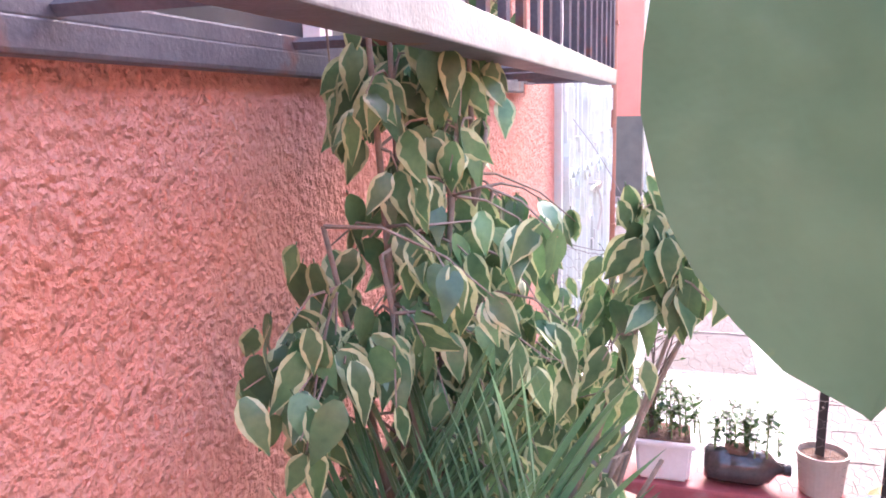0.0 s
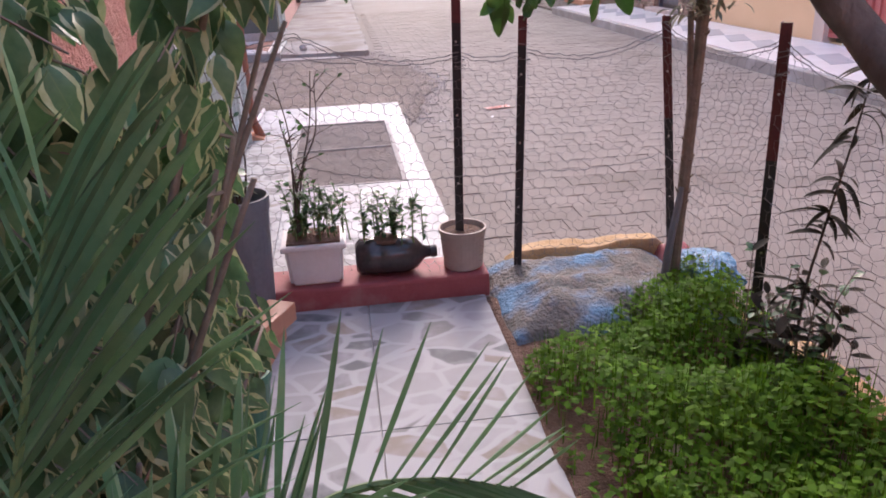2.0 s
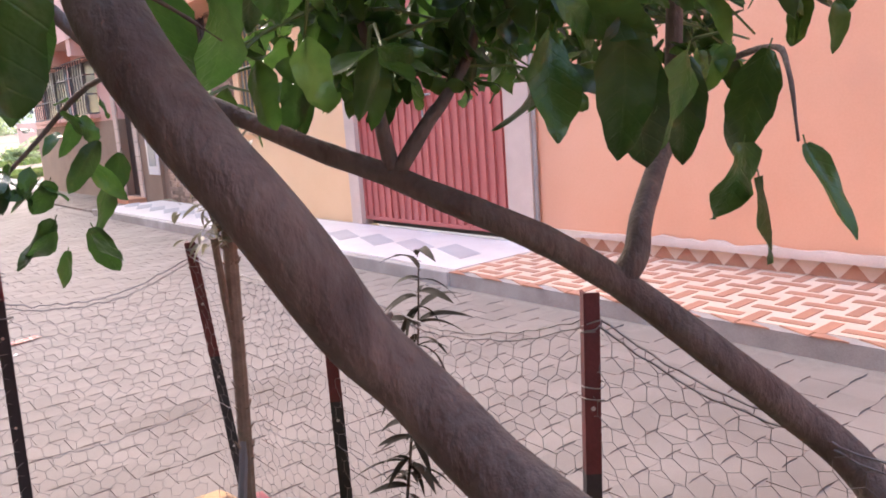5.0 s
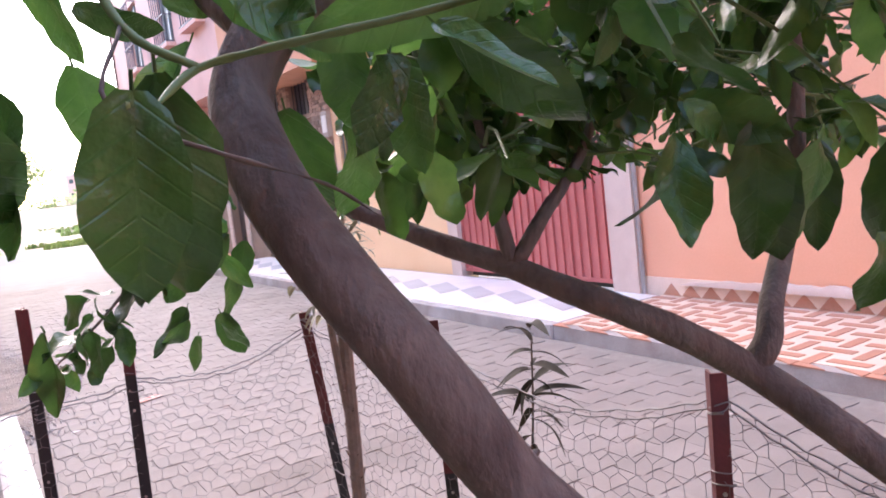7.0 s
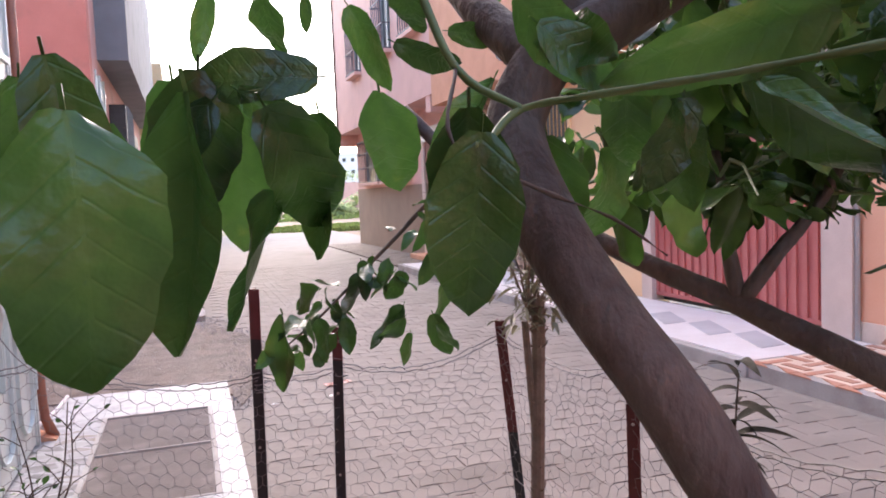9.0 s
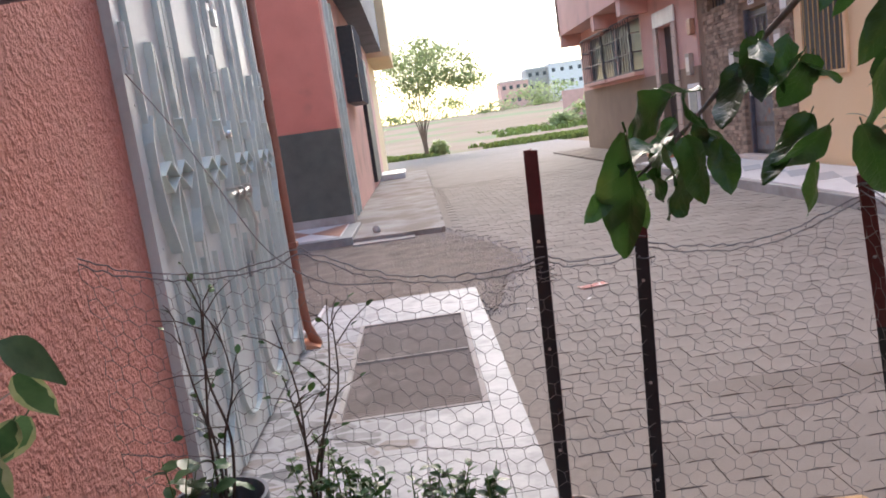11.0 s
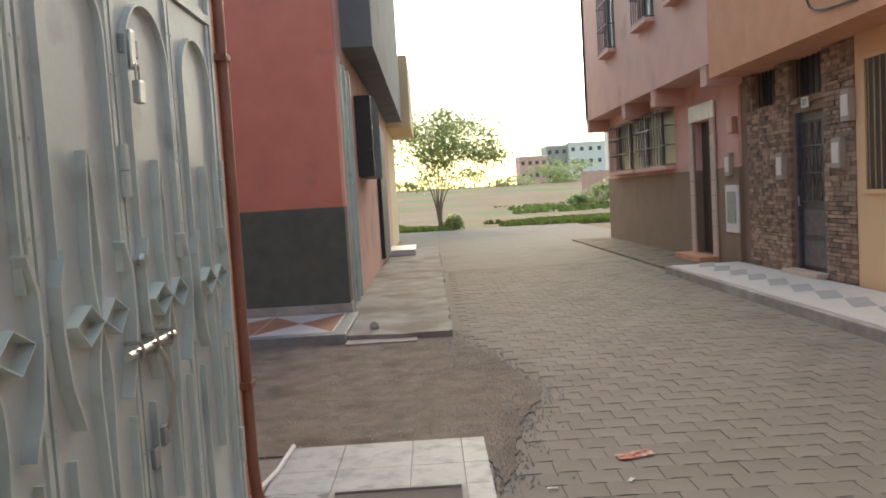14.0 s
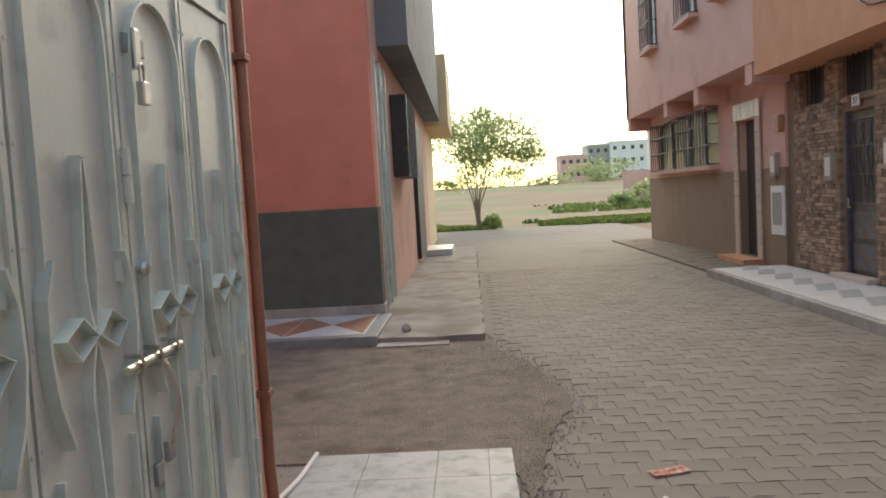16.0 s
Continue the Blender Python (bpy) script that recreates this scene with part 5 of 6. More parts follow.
HUNG += [((1.411, 1.848, 1.384), (1.421, 1.84, 1.281)), ((1.264, 1.569, 1.36), (1.316, 1.519, 1.319)), ((0.927, 1.515, 1.415), (0.926, 1.522, 1.345)), ((1.025, 1.634, 1.418), (1.021, 1.642, 1.338)),
        ((1.553, 1.526, 1.309), (1.527, 1.553, 1.197)), ((1.516, 1.468, 1.211), (1.513, 1.431, 1.122)), ((1.49, 1.519, 1.215), (1.477, 1.512, 1.135)), ((1.492, 1.504, 1.18), (1.49, 1.469, 1.101)),
        ((1.046, 2.487, 1.138), (1, 2.484, 1.064)), ((1.101, 2.48, 1.118), (1.118, 2.458, 1.032)), ((1.138, 2.488, 1.19), (1.118, 2.487, 1.106)), ((1.166, 2.488, 1.238), (1.144, 2.488, 1.157)),
        ((1.097, 2.437, 1.232), (1.146, 2.418, 1.172)), ((1.045, 2.474, 1.203), (1.021, 2.475, 1.144))]
HUNG += [((1.105, 2.387, 1.262), (1.047, 2.377, 1.193)), ((0.971, 2.486, 1.204), (0.945, 2.466, 1.135)), ((0.633, 1.593, 1.389), (0.629, 1.593, 1.274)), ((0.566, 1.616, 1.42), (0.55, 1.622, 1.341)),
        ((0.495, 1.61, 1.431), (0.484, 1.615, 1.351)), ((0.872, 1.642, 1.376), (0.858, 1.652, 1.286)), ((0.952, 1.676, 1.384), (0.96, 1.676, 1.292)), ((0.713, 1.617, 1.403), (0.704, 1.625, 1.308)),
        ((0.759, 1.607, 1.396), (0.769, 1.612, 1.317)), ((0.609, 1.632, 1.42), (0.595, 1.638, 1.33)), ((0.672, 1.63, 1.419), (0.672, 1.639, 1.319)), ((0.687, 1.584, 1.418), (0.68, 1.584, 1.329)),
        ((0.612, 1.553, 1.42), (0.626, 1.563, 1.329)), ((1.005, 1.666, 1.374), (1.014, 1.666, 1.293)), ((1.085, 1.423, 1.433), (1.05, 1.466, 1.419)), ((0.873, 1.522, 1.435), (0.898, 1.483, 1.404)),
        ((1.249, 1.55, 1.358), (1.273, 1.518, 1.32)), ((0.755, 1.578, 1.414), (0.682, 1.581, 1.414)), ((0.693, 1.573, 1.399), (0.641, 1.575, 1.349))]
HUNG += [((0.697, 1.615, 1.472), (0.688, 1.624, 1.434)), ((0.728, 1.614, 1.471), (0.734, 1.624, 1.431)), ((0.763, 1.66, 1.483), (0.763, 1.666, 1.458)), ((0.782, 1.61, 1.464), (0.809, 1.615, 1.42)),
         ((0.799, 1.563, 1.432), (0.84, 1.556, 1.409)), ((0.878, 1.692, 1.468), (0.919, 1.679, 1.46)), ((0.855, 1.509, 1.448), (0.883, 1.485, 1.403)), ((0.845, 1.523, 1.405), (0.818, 1.537, 1.359)),
         ((0.814, 1.599, 1.48), (0.826, 1.606, 1.443)), ((0.708, 1.578, 1.406), (0.745, 1.56, 1.374))]
# two nearest lemon leaves, with the haze over them in their colour
hazed = [leaf_mesh("leaf", 0.10, 0.058, 0.2, 0.1, M_HAZELEAF, 9, None, 0.03, 6)]
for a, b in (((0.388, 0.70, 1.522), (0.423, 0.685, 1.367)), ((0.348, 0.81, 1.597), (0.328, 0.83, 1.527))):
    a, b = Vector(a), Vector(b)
    hang_leaf(lemon, hazed[0], face(a, b - a, (-0.3, -0.9, 0.1)) @ Matrix.Scale((b - a).length / 0.098, 4))
for k, (a, b) in enumerate(HUNG):
    a, b = Vector(a), Vector(b)
    s = (b - a).length / 0.094
    hang_leaf(lemon, LEM[k % 7], face(a, b - a, (-0.5 + rng.uniform(-0.9, 0.9), -0.9, rng.uniform(-0.4, 0.6))) @ Matrix.Diagonal((s * rng.uniform(0.75, 1.1), s, s, 1)))
spur = limbs[7][-14:]
for k in range(40):
    q = rng.choice(spur) + Vector((rng.gauss(0, 0.025), rng.gauss(0, 0.025), rng.gauss(-0.01, 0.02)))
    hang_leaf(lemon, LEM[k % 7], aim(q, (rng.uniform(-1, 1), rng.uniform(-1, 1), rng.uniform(-1.6, 0.1)), rng.uniform(-0.9, 0.9)) @ Matrix.Scale(rng.uniform(0.35, 0.7), 4))
lt, items = bmesh.new(), []
for k in range(330):
    src = limbs[rng.choice((0, 1, 2, 3, 4, 4, 5, 5, 6, 6, 12, 12, 1, 4))]
    s = src[rng.randrange(int(len(src) * 0.45), len(src))]
    if s.z < 1.17:
        continue
    out = Vector((rng.uniform(-1, 1), rng.uniform(-1, 1), rng.uniform(-0.45, 0.45))).normalized()
    ln = rng.uniform(0.12, 0.34)
    tw = [s + out * ln * t + Vector((0, 0, -0.35 * ln * t * t)) for t in (0, 0.35, 0.7, 1)]
    if any((q.x < 0.86 and q.z < 1.47 and q.y < 2.35) or q.x < 0.86 + 0.22 * (q.y - 1.13) or q.z < 1.29 or q.z > 1.95 or (q.y < 1.32 and q.x < 1.2 and q.z < 1.6) for q in tw):
        continue
    tube(lt, tw, (0.003, 0.0025, 0.002, 0.0012), 4)
    for i in range(rng.randint(5, 9)):
        q = tw[0].lerp(tw[3], rng.uniform(0.15, 1))
        d = Vector((rng.uniform(-1, 1), rng.uniform(-1, 1), rng.uniform(-1.5, 0.2))) + out * 0.5
        if (q + d.normalized() * 0.1).z < 1.22:
            continue
        f = rng.uniform(0.4, 0.8)
        items.append((rng.choice(LEM), aim(q, d, rng.uniform(-0.9, 0.9)) @ Matrix.Scale(f, 4)))
pool = [q for li in (1, 2, 3, 4, 5, 12) for q in limbs[li] if q.z > 1.2]
for k in range(210):
    c = Vector((rng.uniform(1.0, 2.25), rng.uniform(1.72, 2.7), rng.uniform(1.31, 1.75)))
    if c.x < 0.95 + 0.30 * (c.y - 1.13) or c.z < 1.27 + 0.10 * (c.y - 1.6):
        continue
    s = min(pool, key=lambda q: (q - c).length)
    tw = [s, s.lerp(c, 0.4) + Vector((0, 0, 0.03)), s.lerp(c, 0.75) + Vector((0, 0, 0.02)), c]
    tube(lt, tw, (0.003, 0.0025, 0.002, 0.0012), 4)
    for i in range(rng.randint(9, 14)):
        q = tw[1].lerp(tw[3], rng.uniform(0.2, 1.05)) + Vector((rng.gauss(0, 0.02), rng.gauss(0, 0.02), rng.gauss(0, 0.02)))
        d = Vector((rng.uniform(-1, 1), rng.uniform(-1, 1), rng.uniform(-1.6, 0.3)))
        if (q + d.normalized() * 0.08).z > 1.24:
            items.append((rng.choice(LEM), aim(q, d, rng.uniform(-0.9, 0.9)) @ Matrix.Scale(rng.uniform(0.35, 0.75), 4)))
rng.shuffle(items)
wpart("branchwork", lt, M_TWIG, lemon, "thin green twigs")["kind"] = "stuff"
for me, m in items[:250]:
    hang_leaf(lemon, me, m)
under(joined("leaves", items[250:], (M_LEAFS,)), lemon)

# -- herbs in the bed --
rng = random.Random(9)
verts, faces = [], []
for k in range(34000):
    x, y = rng.uniform(0.90, 1.72), rng.uniform(0.9, 3.12)
    edge_d = min(x - 0.88, 1.74 - x, 2.62 + 0.75 * (x - 0.9) - y, 3.14 - y)
    if edge_d < 0:
        continue
    dense = noise.noise(Vector((x * 4, y * 4, 2))) * 0.5 + 0.6 + 2.5 * min(edge_d, 0.14) - 0.25
    if y < 2.35 and x < 1.02 and rng.random() < 0.75:
        continue
    if rng.random() > dense or math.hypot(x - 1.25, y - 1.2) < 0.1:
        continue
    hgt = (0.07 + 0.19 * max(0, 0.5 + noise.noise(Vector((x * 3.1, y * 3.1, 8))))) * min(1, edge_d / 0.16 + 0.25)
    z = 0.01 + hgt * rng.random() ** 0.6
    s, a, tl = rng.uniform(0.007, 0.016), rng.uniform(0, 6.3), rng.uniform(-0.5, 0.5)
    d, q = Vector((math.cos(a), math.sin(a), tl)), Vector((-math.sin(a), math.cos(a), rng.uniform(-0.4, 0.4)))
    c = Vector((x, y, z))
    b = len(verts)
    if k % 5 == 0:
        verts += [c - q * 0.002 - Vector((0, 0, min(z, 0.08))), c + q * 0.002 - Vector((0, 0, min(z, 0.08))), c + d * 0.02 + Vector((0, 0, 0.06))]
        faces.append((b, b + 1, b + 2))
    else:
        verts += [c - d * s, c + q * s * 0.7, c + d * s, c - q * s * 0.7]
        faces.append((b, b + 1, b + 2, b + 3))
me = bpy.data.meshes.new("herbs")
me.from_pydata(verts, [], faces)
me.materials.append(M_HERB)
tagged(new("herbs", me), "dense low green herbs and clover filling the bed", "herbs", kind="stuff")


def sprigs(name, cx, cy, z0, n, h, spread, leaf, label, category, seed, stem_m=M_TWIG, per=9, mats=None, splay=0.25):
    """A loose plant: thin stems from one spot with leaves in pairs."""
    rg = random.Random(seed)
    pl = base(name, cx, cy, z0, label, category)
    for k in range(n):
        bm = bmesh.new()
        x, y = rg.gauss(0, spread * 0.45), rg.gauss(0, spread * 0.45)
        hh = h * rg.uniform(0.55, 1.05)
        bend = Vector((rg.uniform(-1, 1), rg.uniform(-1, 1), 0)) * hh * splay
        pts = [Vector((x, y, -0.01)), Vector((x, y, hh * 0.4)) + bend * 0.2, Vector((x, y, hh * 0.75)) + bend * 0.6, Vector((x, y, hh)) + bend]
        tube(bm, pts, (0.0028, 0.0022, 0.0016, 0.001), 5)
        part("stem", bm, stem_m, pl)
        for i in range(per):
            t = rg.uniform(0.2, 1) if per > 6 else rg.uniform(0.6, 1)
            q = pts[0].lerp(pts[3], t)
            d = Vector((rg.uniform(-1, 1), rg.uniform(-1, 1), rg.uniform(-0.3, 0.7)))
            ob = new("leaf", rg.choice(leaf))
            ob.parent = pl
            ob.matrix_basis = aim(q, d, rg.uniform(-0.4, 0.4)) @ Matrix.Scale(rg.uniform(0.6, 1.15), 4)
    return pl


MINT = [leaf_mesh("leaf", 0.034, 0.021, 0.3, 0.2, M_LEMON, 4, None, 0.02, 1), leaf_mesh("leaf", 0.026, 0.018, 0.4, 0.2, M_LEMON, 4, None, 0.02, 2)]
ROUND = [leaf_mesh("leaf", 0.06, 0.05, 0.4, 0.15, M_FICUS, 6, None, 0.04, 3), leaf_mesh("leaf", 0.045, 0.036, 0.5, 0.15, M_FICUS, 6, None, 0.04, 4)]
JADE = [leaf_mesh("leaf", 0.055, 0.028, 0.1, 0.3, M_OLEANDER, 5, None, 0.0, 5), leaf_mesh("leaf", 0.042, 0.024, 0.2, 0.3, M_FICUS, 5, None, 0.0, 6)]
NARROW = [leaf_mesh("leaf", 0.11, 0.023, 0.8, 0.3, M_OLEANDER, 7, None, 0.02, 7), leaf_mesh("leaf", 0.095, 0.021, 1.2, 0.3, M_OLEANDER, 7, None, 0.02, 8)]
OLIVE = [leaf_mesh("leaf", 0.068, 0.014, 0.5, 0.3, M_GREYLEAF, 6, None, 0.02, 9), leaf_mesh("leaf", 0.045, 0.012, 0.7, 0.3, M_GREYLEAF, 6, None, 0.02, 10)]
sprigs("herb_plant", 0.295, 3.325, 0.245, 24, 0.22, 0.11, MINT, "small leafy green herbs growing in the white tub", "herbs", 31, per=18)
sprigs("herb_plant", 0.555, 3.31, 0.225, 20, 0.18, 0.11, MINT, "small leafy green herbs growing in the bottle planter", "herbs", 32, per=16)
sprigs("potted_plant", 0.03, 3.17, 0.36, 7, 0.22, 0.06, ROUND, "round leaved green plant in the grey bucket", "plant", 33, per=5)
sprigs("jade_bush", 1.59, 2.36, 0.02, 26, 0.36, 0.13, JADE, "dark stubby leaved shrub at the foot of the fence", "shrub", 34, M_STEM, 13)
sprigs("shrub", 1.62, 1.72, 0.02, 10, 0.24, 0.14, JADE, "sparse dry shrub at the edge of the bed", "shrub", 37, M_DRYTWIG, 4)
sprigs("potted_plant", 0.11, 2.40, 0.2, 8, 0.16, 0.08, FICUS, "variegated seedling in the green pot", "plant", 38, per=5)


def bare_shrub(name, cx, cy, z0, h, seed, label, lean):
    rg = random.Random(seed)
    pl = base(name, cx, cy, z0, label, "shrub")
    bm = bmesh.new()
    ends = []
    for k in range(4):
        a = Vector((rg.uniform(-0.02, 0.02), rg.uniform(-0.02, 0.02), -0.01))
        tip = Vector((lean[0] + rg.uniform(-0.11, 0.11), lean[1] + rg.uniform(-0.06, 0.06), h * rg.uniform(0.75, 1.05)))
        p = smooth_path([a, a.lerp(tip, 0.35) + Vector((rg.uniform(-0.03, 0.03), 0.01, 0.03)), a.lerp(tip, 0.7) + Vector((rg.uniform(-0.03, 0.03), 0, 0)), tip], 5)
        tube(bm, p, lerp(0.0042, 0.0013, len(p)), 6)
        for i in range(6):
            s = p[rg.randrange(4, len(p))]
            e = s + Vector((rg.uniform(-1, 1), rg.uniform(-0.7, 0.7), rg.uniform(0.1, 1))).normalized() * rg.uniform(0.04, 0.13)
            tube(bm, [s, s.lerp(e, 0.5) + Vector((0, 0, 0.008)), e], (0.0018, 0.0014, 0.0009), 5)
            ends.append((s.lerp(e, 0.5), e - s))
            ends.append((e, e - s))
    part("stem", bm, M_DRYTWIG, pl)
    for q, d in ends:
        if rg.random() < 0.6:
            ob = new("bud_leaf", rg.choice(MINT))
            ob.parent = pl
            ob.matrix_basis = aim(q, d + Vector((rg.uniform(-1, 1), rg.uniform(-1, 1), 0)) * 0.04, rg.uniform(-1, 1)) @ Matrix.Scale(rg.uniform(0.5, 0.9), 4)
    return pl


bare_shrub("bare_shrub", 0.08, 3.22, 0.36, 0.52, 41, "nearly leafless brown twiggy shrub in the bucket", (0.0, 0.04))
bare_shrub("bare_shrub", 0.24, 3.30, 0.245, 0.58, 42, "nearly leafless brown twiggy shrub in the white tub", (0.03, 0.04))
# tall dark willow-leaved plant
ol = base("oleander", 1.62, 2.39, 0.02, "slender dark purple leaved oleander before the fence", "oleander")
bm = bmesh.new()
sp = smooth_path([(0, 0, -0.02), (-0.01, 0.0, 0.25), (0.03, 0.0, 0.5), (0.06, -0.02, 0.75), (0.08, -0.02, 0.93)], 6)
tube(bm, sp, lerp(0.005, 0.0018, len(sp)), 6)
part("stem", bm, M_DRYTWIG, ol)
rng = random.Random(12)
for t in (0.30, 0.47, 0.53, 0.60, 0.74, 0.80, 0.93, 1.0):
    q = sp[min(int(t * (len(sp) - 1)), len(sp) - 1)]
    for k in range(rng.randint(5, 9)):
        a = rng.uniform(0, 6.3)
        ob = new("leaf", rng.choice(NARROW))
        ob.parent = ol
        ob.matrix_basis = aim(q + Vector((0, 0, rng.uniform(-0.03, 0.03))), (math.cos(a), math.sin(a), rng.uniform(-0.3, 0.9)), rng.uniform(-0.6, 0.6)) @ Matrix.Scale(rng.uniform(0.55, 1.25), 4)
# upright pole-like tree by the corner post
tr = base("young_tree", 1.535, 3.02, 0.0, "thin upright tree with scaly trunk and tuft of narrow grey leaves", "tree")
bm = bmesh.new()
pp = smooth_path([(1.535, 3.02, 0.0), (1.54, 3.02, 0.25), (1.55, 3.025, 0.4), (1.565, 3.03, 0.7), (1.578, 3.037, 0.95), (1.58, 3.04, 1.05)], 5)
tube(bm, pp, [0.019 + 0.004 * noise.noise(Vector((i, 0, 3))) for i in range(len(pp))], 10)
tube(bm, smooth_path([(1.56, 3.04, 0.66), (1.545, 3.03, 0.82), (1.535, 3.03, 0.985)], 4), 0.010, 8)
rng = random.Random(14)
for k in range(70):
    q = pp[rng.randrange(8, len(pp))]
    a = rng.uniform(0, 6.3)
    o = q + Vector((math.cos(a), math.sin(a), 0)) * 0.016
    tube(bm, [o, o + Vector((math.cos(a) * 0.012, math.sin(a) * 0.012, rng.uniform(0.005, 0.02)))], (0.005, 0.001), 4)
wpart("trunk", bm, M_STEM, tr, "scaly pale brown trunk")
bm = bmesh.new()
tube(bm, smooth_path([(1.49, 3.0, 0.0), (1.505, 3.005, 0.2), (1.545, 3.02, 0.42)], 5), lerp(0.016, 0.012, 11), 8)
wpart("side_stem", bm, M_BUCKET, tr, "side stem wrapped in dark film")
for k in range(300):
    q = Vector((1.575 + rng.gauss(0, 0.045), 3.04 + rng.gauss(0, 0.035), rng.uniform(0.97, 1.28)))
    hang_leaf(tr, rng.choice(OLIVE), aim(q, (rng.uniform(-1, 1), rng.uniform(-1, 1), rng.uniform(-0.5, 1.2)), rng.uniform(-0.5, 0.5)))
bm = bmesh.new()
for k in range(9):
    e = Vector((1.56 + rng.gauss(0, 0.05), 3.045 + rng.gauss(0, 0.05), rng.uniform(1.1, 1.27)))
    tube(bm, [(1.555, 3.045, 1.0), Vector((1.555, 3.045, 1.05)).lerp(e, 0.5), e], (0.004, 0.003, 0.001), 5)
wpart("branchwork", bm, M_STEM, tr)["kind"] = "stuff"

# ---- red garage door and pale piers across the street ----
for y0, y1 in ((5.62, 5.92), (8.27, 8.46)):
    wall("pier_garage", "x", 5.40, 5.75, y0, y1, 0.10, 2.75, M_PIER, "pale beige pier beside the red garage door")
gd = base("garage_door", 5.5, 7.1, 0.16, "closed dull red corrugated metal garage door", "garage door")
for k in range(4):
    y0 = 5.925 + k * 0.586
    lf = bmesh.new()
    for j in range(9):
        a, b = y0 + 0.03 + j * 0.059, y0 + 0.03 + (j + 1) * 0.059
        d = 0.018 if j % 2 else 0.0
        box(lf, 5.48 - d, 5.52, a, b, 0.2, 2.70)
    pn = wpart("door_panel", lf, M_REDDOOR, gd)
    bm = bmesh.new()
    for a, b, c, d in ((y0 + 0.002, y0 + 0.03, 0.16, 2.74), (y0 + 0.555, y0 + 0.583, 0.16, 2.74)):
        box(bm, 5.455, 5.53, a, b, c, d)
    box(bm, 5.455, 5.53, y0 + 0.03, y0 + 0.555, 0.16, 0.2)
    box(bm, 5.455, 5.53, y0 + 0.03, y0 + 0.555, 2.70, 2.74)
    box(bm, 5.455, 5.53, y0 + 0.03, y0 + 0.555, 1.5, 1.53)
    wpart("panel_frame", bm, M_REDDOOR, gd)
bm = bmesh.new()
tube(bm, [(5.43, 6.95, 1.45), (5.43, 7.2, 1.45)], 0.012, 8)
tube(bm, [(5.45, 7.08, 1.45), (5.43, 7.08, 1.45), (5.43, 7.08, 1.2)], 0.01, 8)
wpart("bolt", bm, M_IRON, gd, "grey iron sliding bolt")
bm = bmesh.new()
box(bm, 5.55, 5.75, 5.62, 8.46, 0.10, 2.75)
tagged(part("wall_garage_back", bm, M_DARK), "dark wall closing the garage behind its door", "wall", kind="structure")
bm = bmesh.new()
tube(bm, [(5.43, 5.60, 0.10), (5.43, 5.60, 1.0), (5.44, 5.60, 2.6)], 0.02, 10)
tagged(part("drain_pipe", bm, M_CONC), "thin grey pipe on the wall beside the pier", "pipe")

# ---- tiles of the far pavement ----
pr = bpy.data.objects["pavement_right"]
rng = random.Random(17)
bm = bmesh.new()
box(bm, 4.35, 5.44, -6, 5.42, 0.10, 0.105)
tagged(part("pavement_tiles", bm, M_CREAM), "cream tiled pavement with a brown woven pattern", "pavement", kind="structure")
pt = bpy.data.objects["pavement_tiles"]
ST = mesh_of("tile", (lambda b: (box(b, -0.11, 0.11, -0.032, 0.032, 0, 0.004), b)[1])(bmesh.new()), M_TANT)
for i in range(6):
    for j in range(40):
        y = 5.33 - j * 0.185
        if y < -2:
            continue
        ob = new("tile", ST)
        ob.parent = pt
        ob.matrix_basis = pose(4.43 + i * 0.185, y, 0.105, 0, 0, 90 * ((i + j) % 2))
for j in range(42):
    y = 5.32 - j * 0.19
    bm = bmesh.new()
    prism(bm, [(4.265, y - 0.09), (4.345, y - 0.09), (4.345, y + 0.09)] if j % 2 else [(4.265, y - 0.09), (4.345, y + 0.09), (4.265, y + 0.09)], 0.10, 0.108)
    part("edge_tile", bm, M_TANT, pt)
    bm = bmesh.new()
    tri = [bm.verts.new(q) for q in ((5.452, y - 0.09, 0.11), (5.452, y + 0.09, 0.11), (5.452, y, 0.21))]
    tr2 = [bm.verts.new(v.co + Vector((-0.008, 0, 0))) for v in tri]
    bm.faces.new(tri)
    bm.faces.new(tr2[::-1])
    for a in range(3):
        bm.faces.new((tri[a], tri[(a + 1) % 3], tr2[(a + 1) % 3], tr2[a]))
    part("skirting_tile", bm, M_TANT, pt)
slab("skirting", 5.446, 5.46, -6, 5.6, 0.10, 0.25, M_CREAM, "cream tile skirting along the peach wall", "skirting")
lump("fallen_plaster", 5.40, 5.458, 2.0, 5.2, 0.21, 0.06, M_PIER, "crumbled plaster along the wall foot", "plaster", 15, 0.03, 40)
bm = bmesh.new()
box(bm, 4.332, 5.39, 5.43, 14.55, 0.10, 0.112)
tagged(part("pavement_white", bm, M_PALET), "white tiled pavement with a grey zigzag", "pavement", kind="structure")
pw = bpy.data.objects["pavement_white"]
for k in range(15):
    y = 5.7 + k * 0.6
    bm = bmesh.new()
    prism(bm, [(4.62, y), (4.86, y + 0.02), (5.06, y + 0.56), (4.82, y + 0.54)], 0.112, 0.116)
    part("tile", bm, M_GREYT, pw)
tagged(part("kerb_right", rbox(4.25, 4.33, 5.42, 14.6, -0.01, 0.105, 0.01), M_CONC), "pale grey concrete kerb of the far pavement", "kerb", kind="structure")

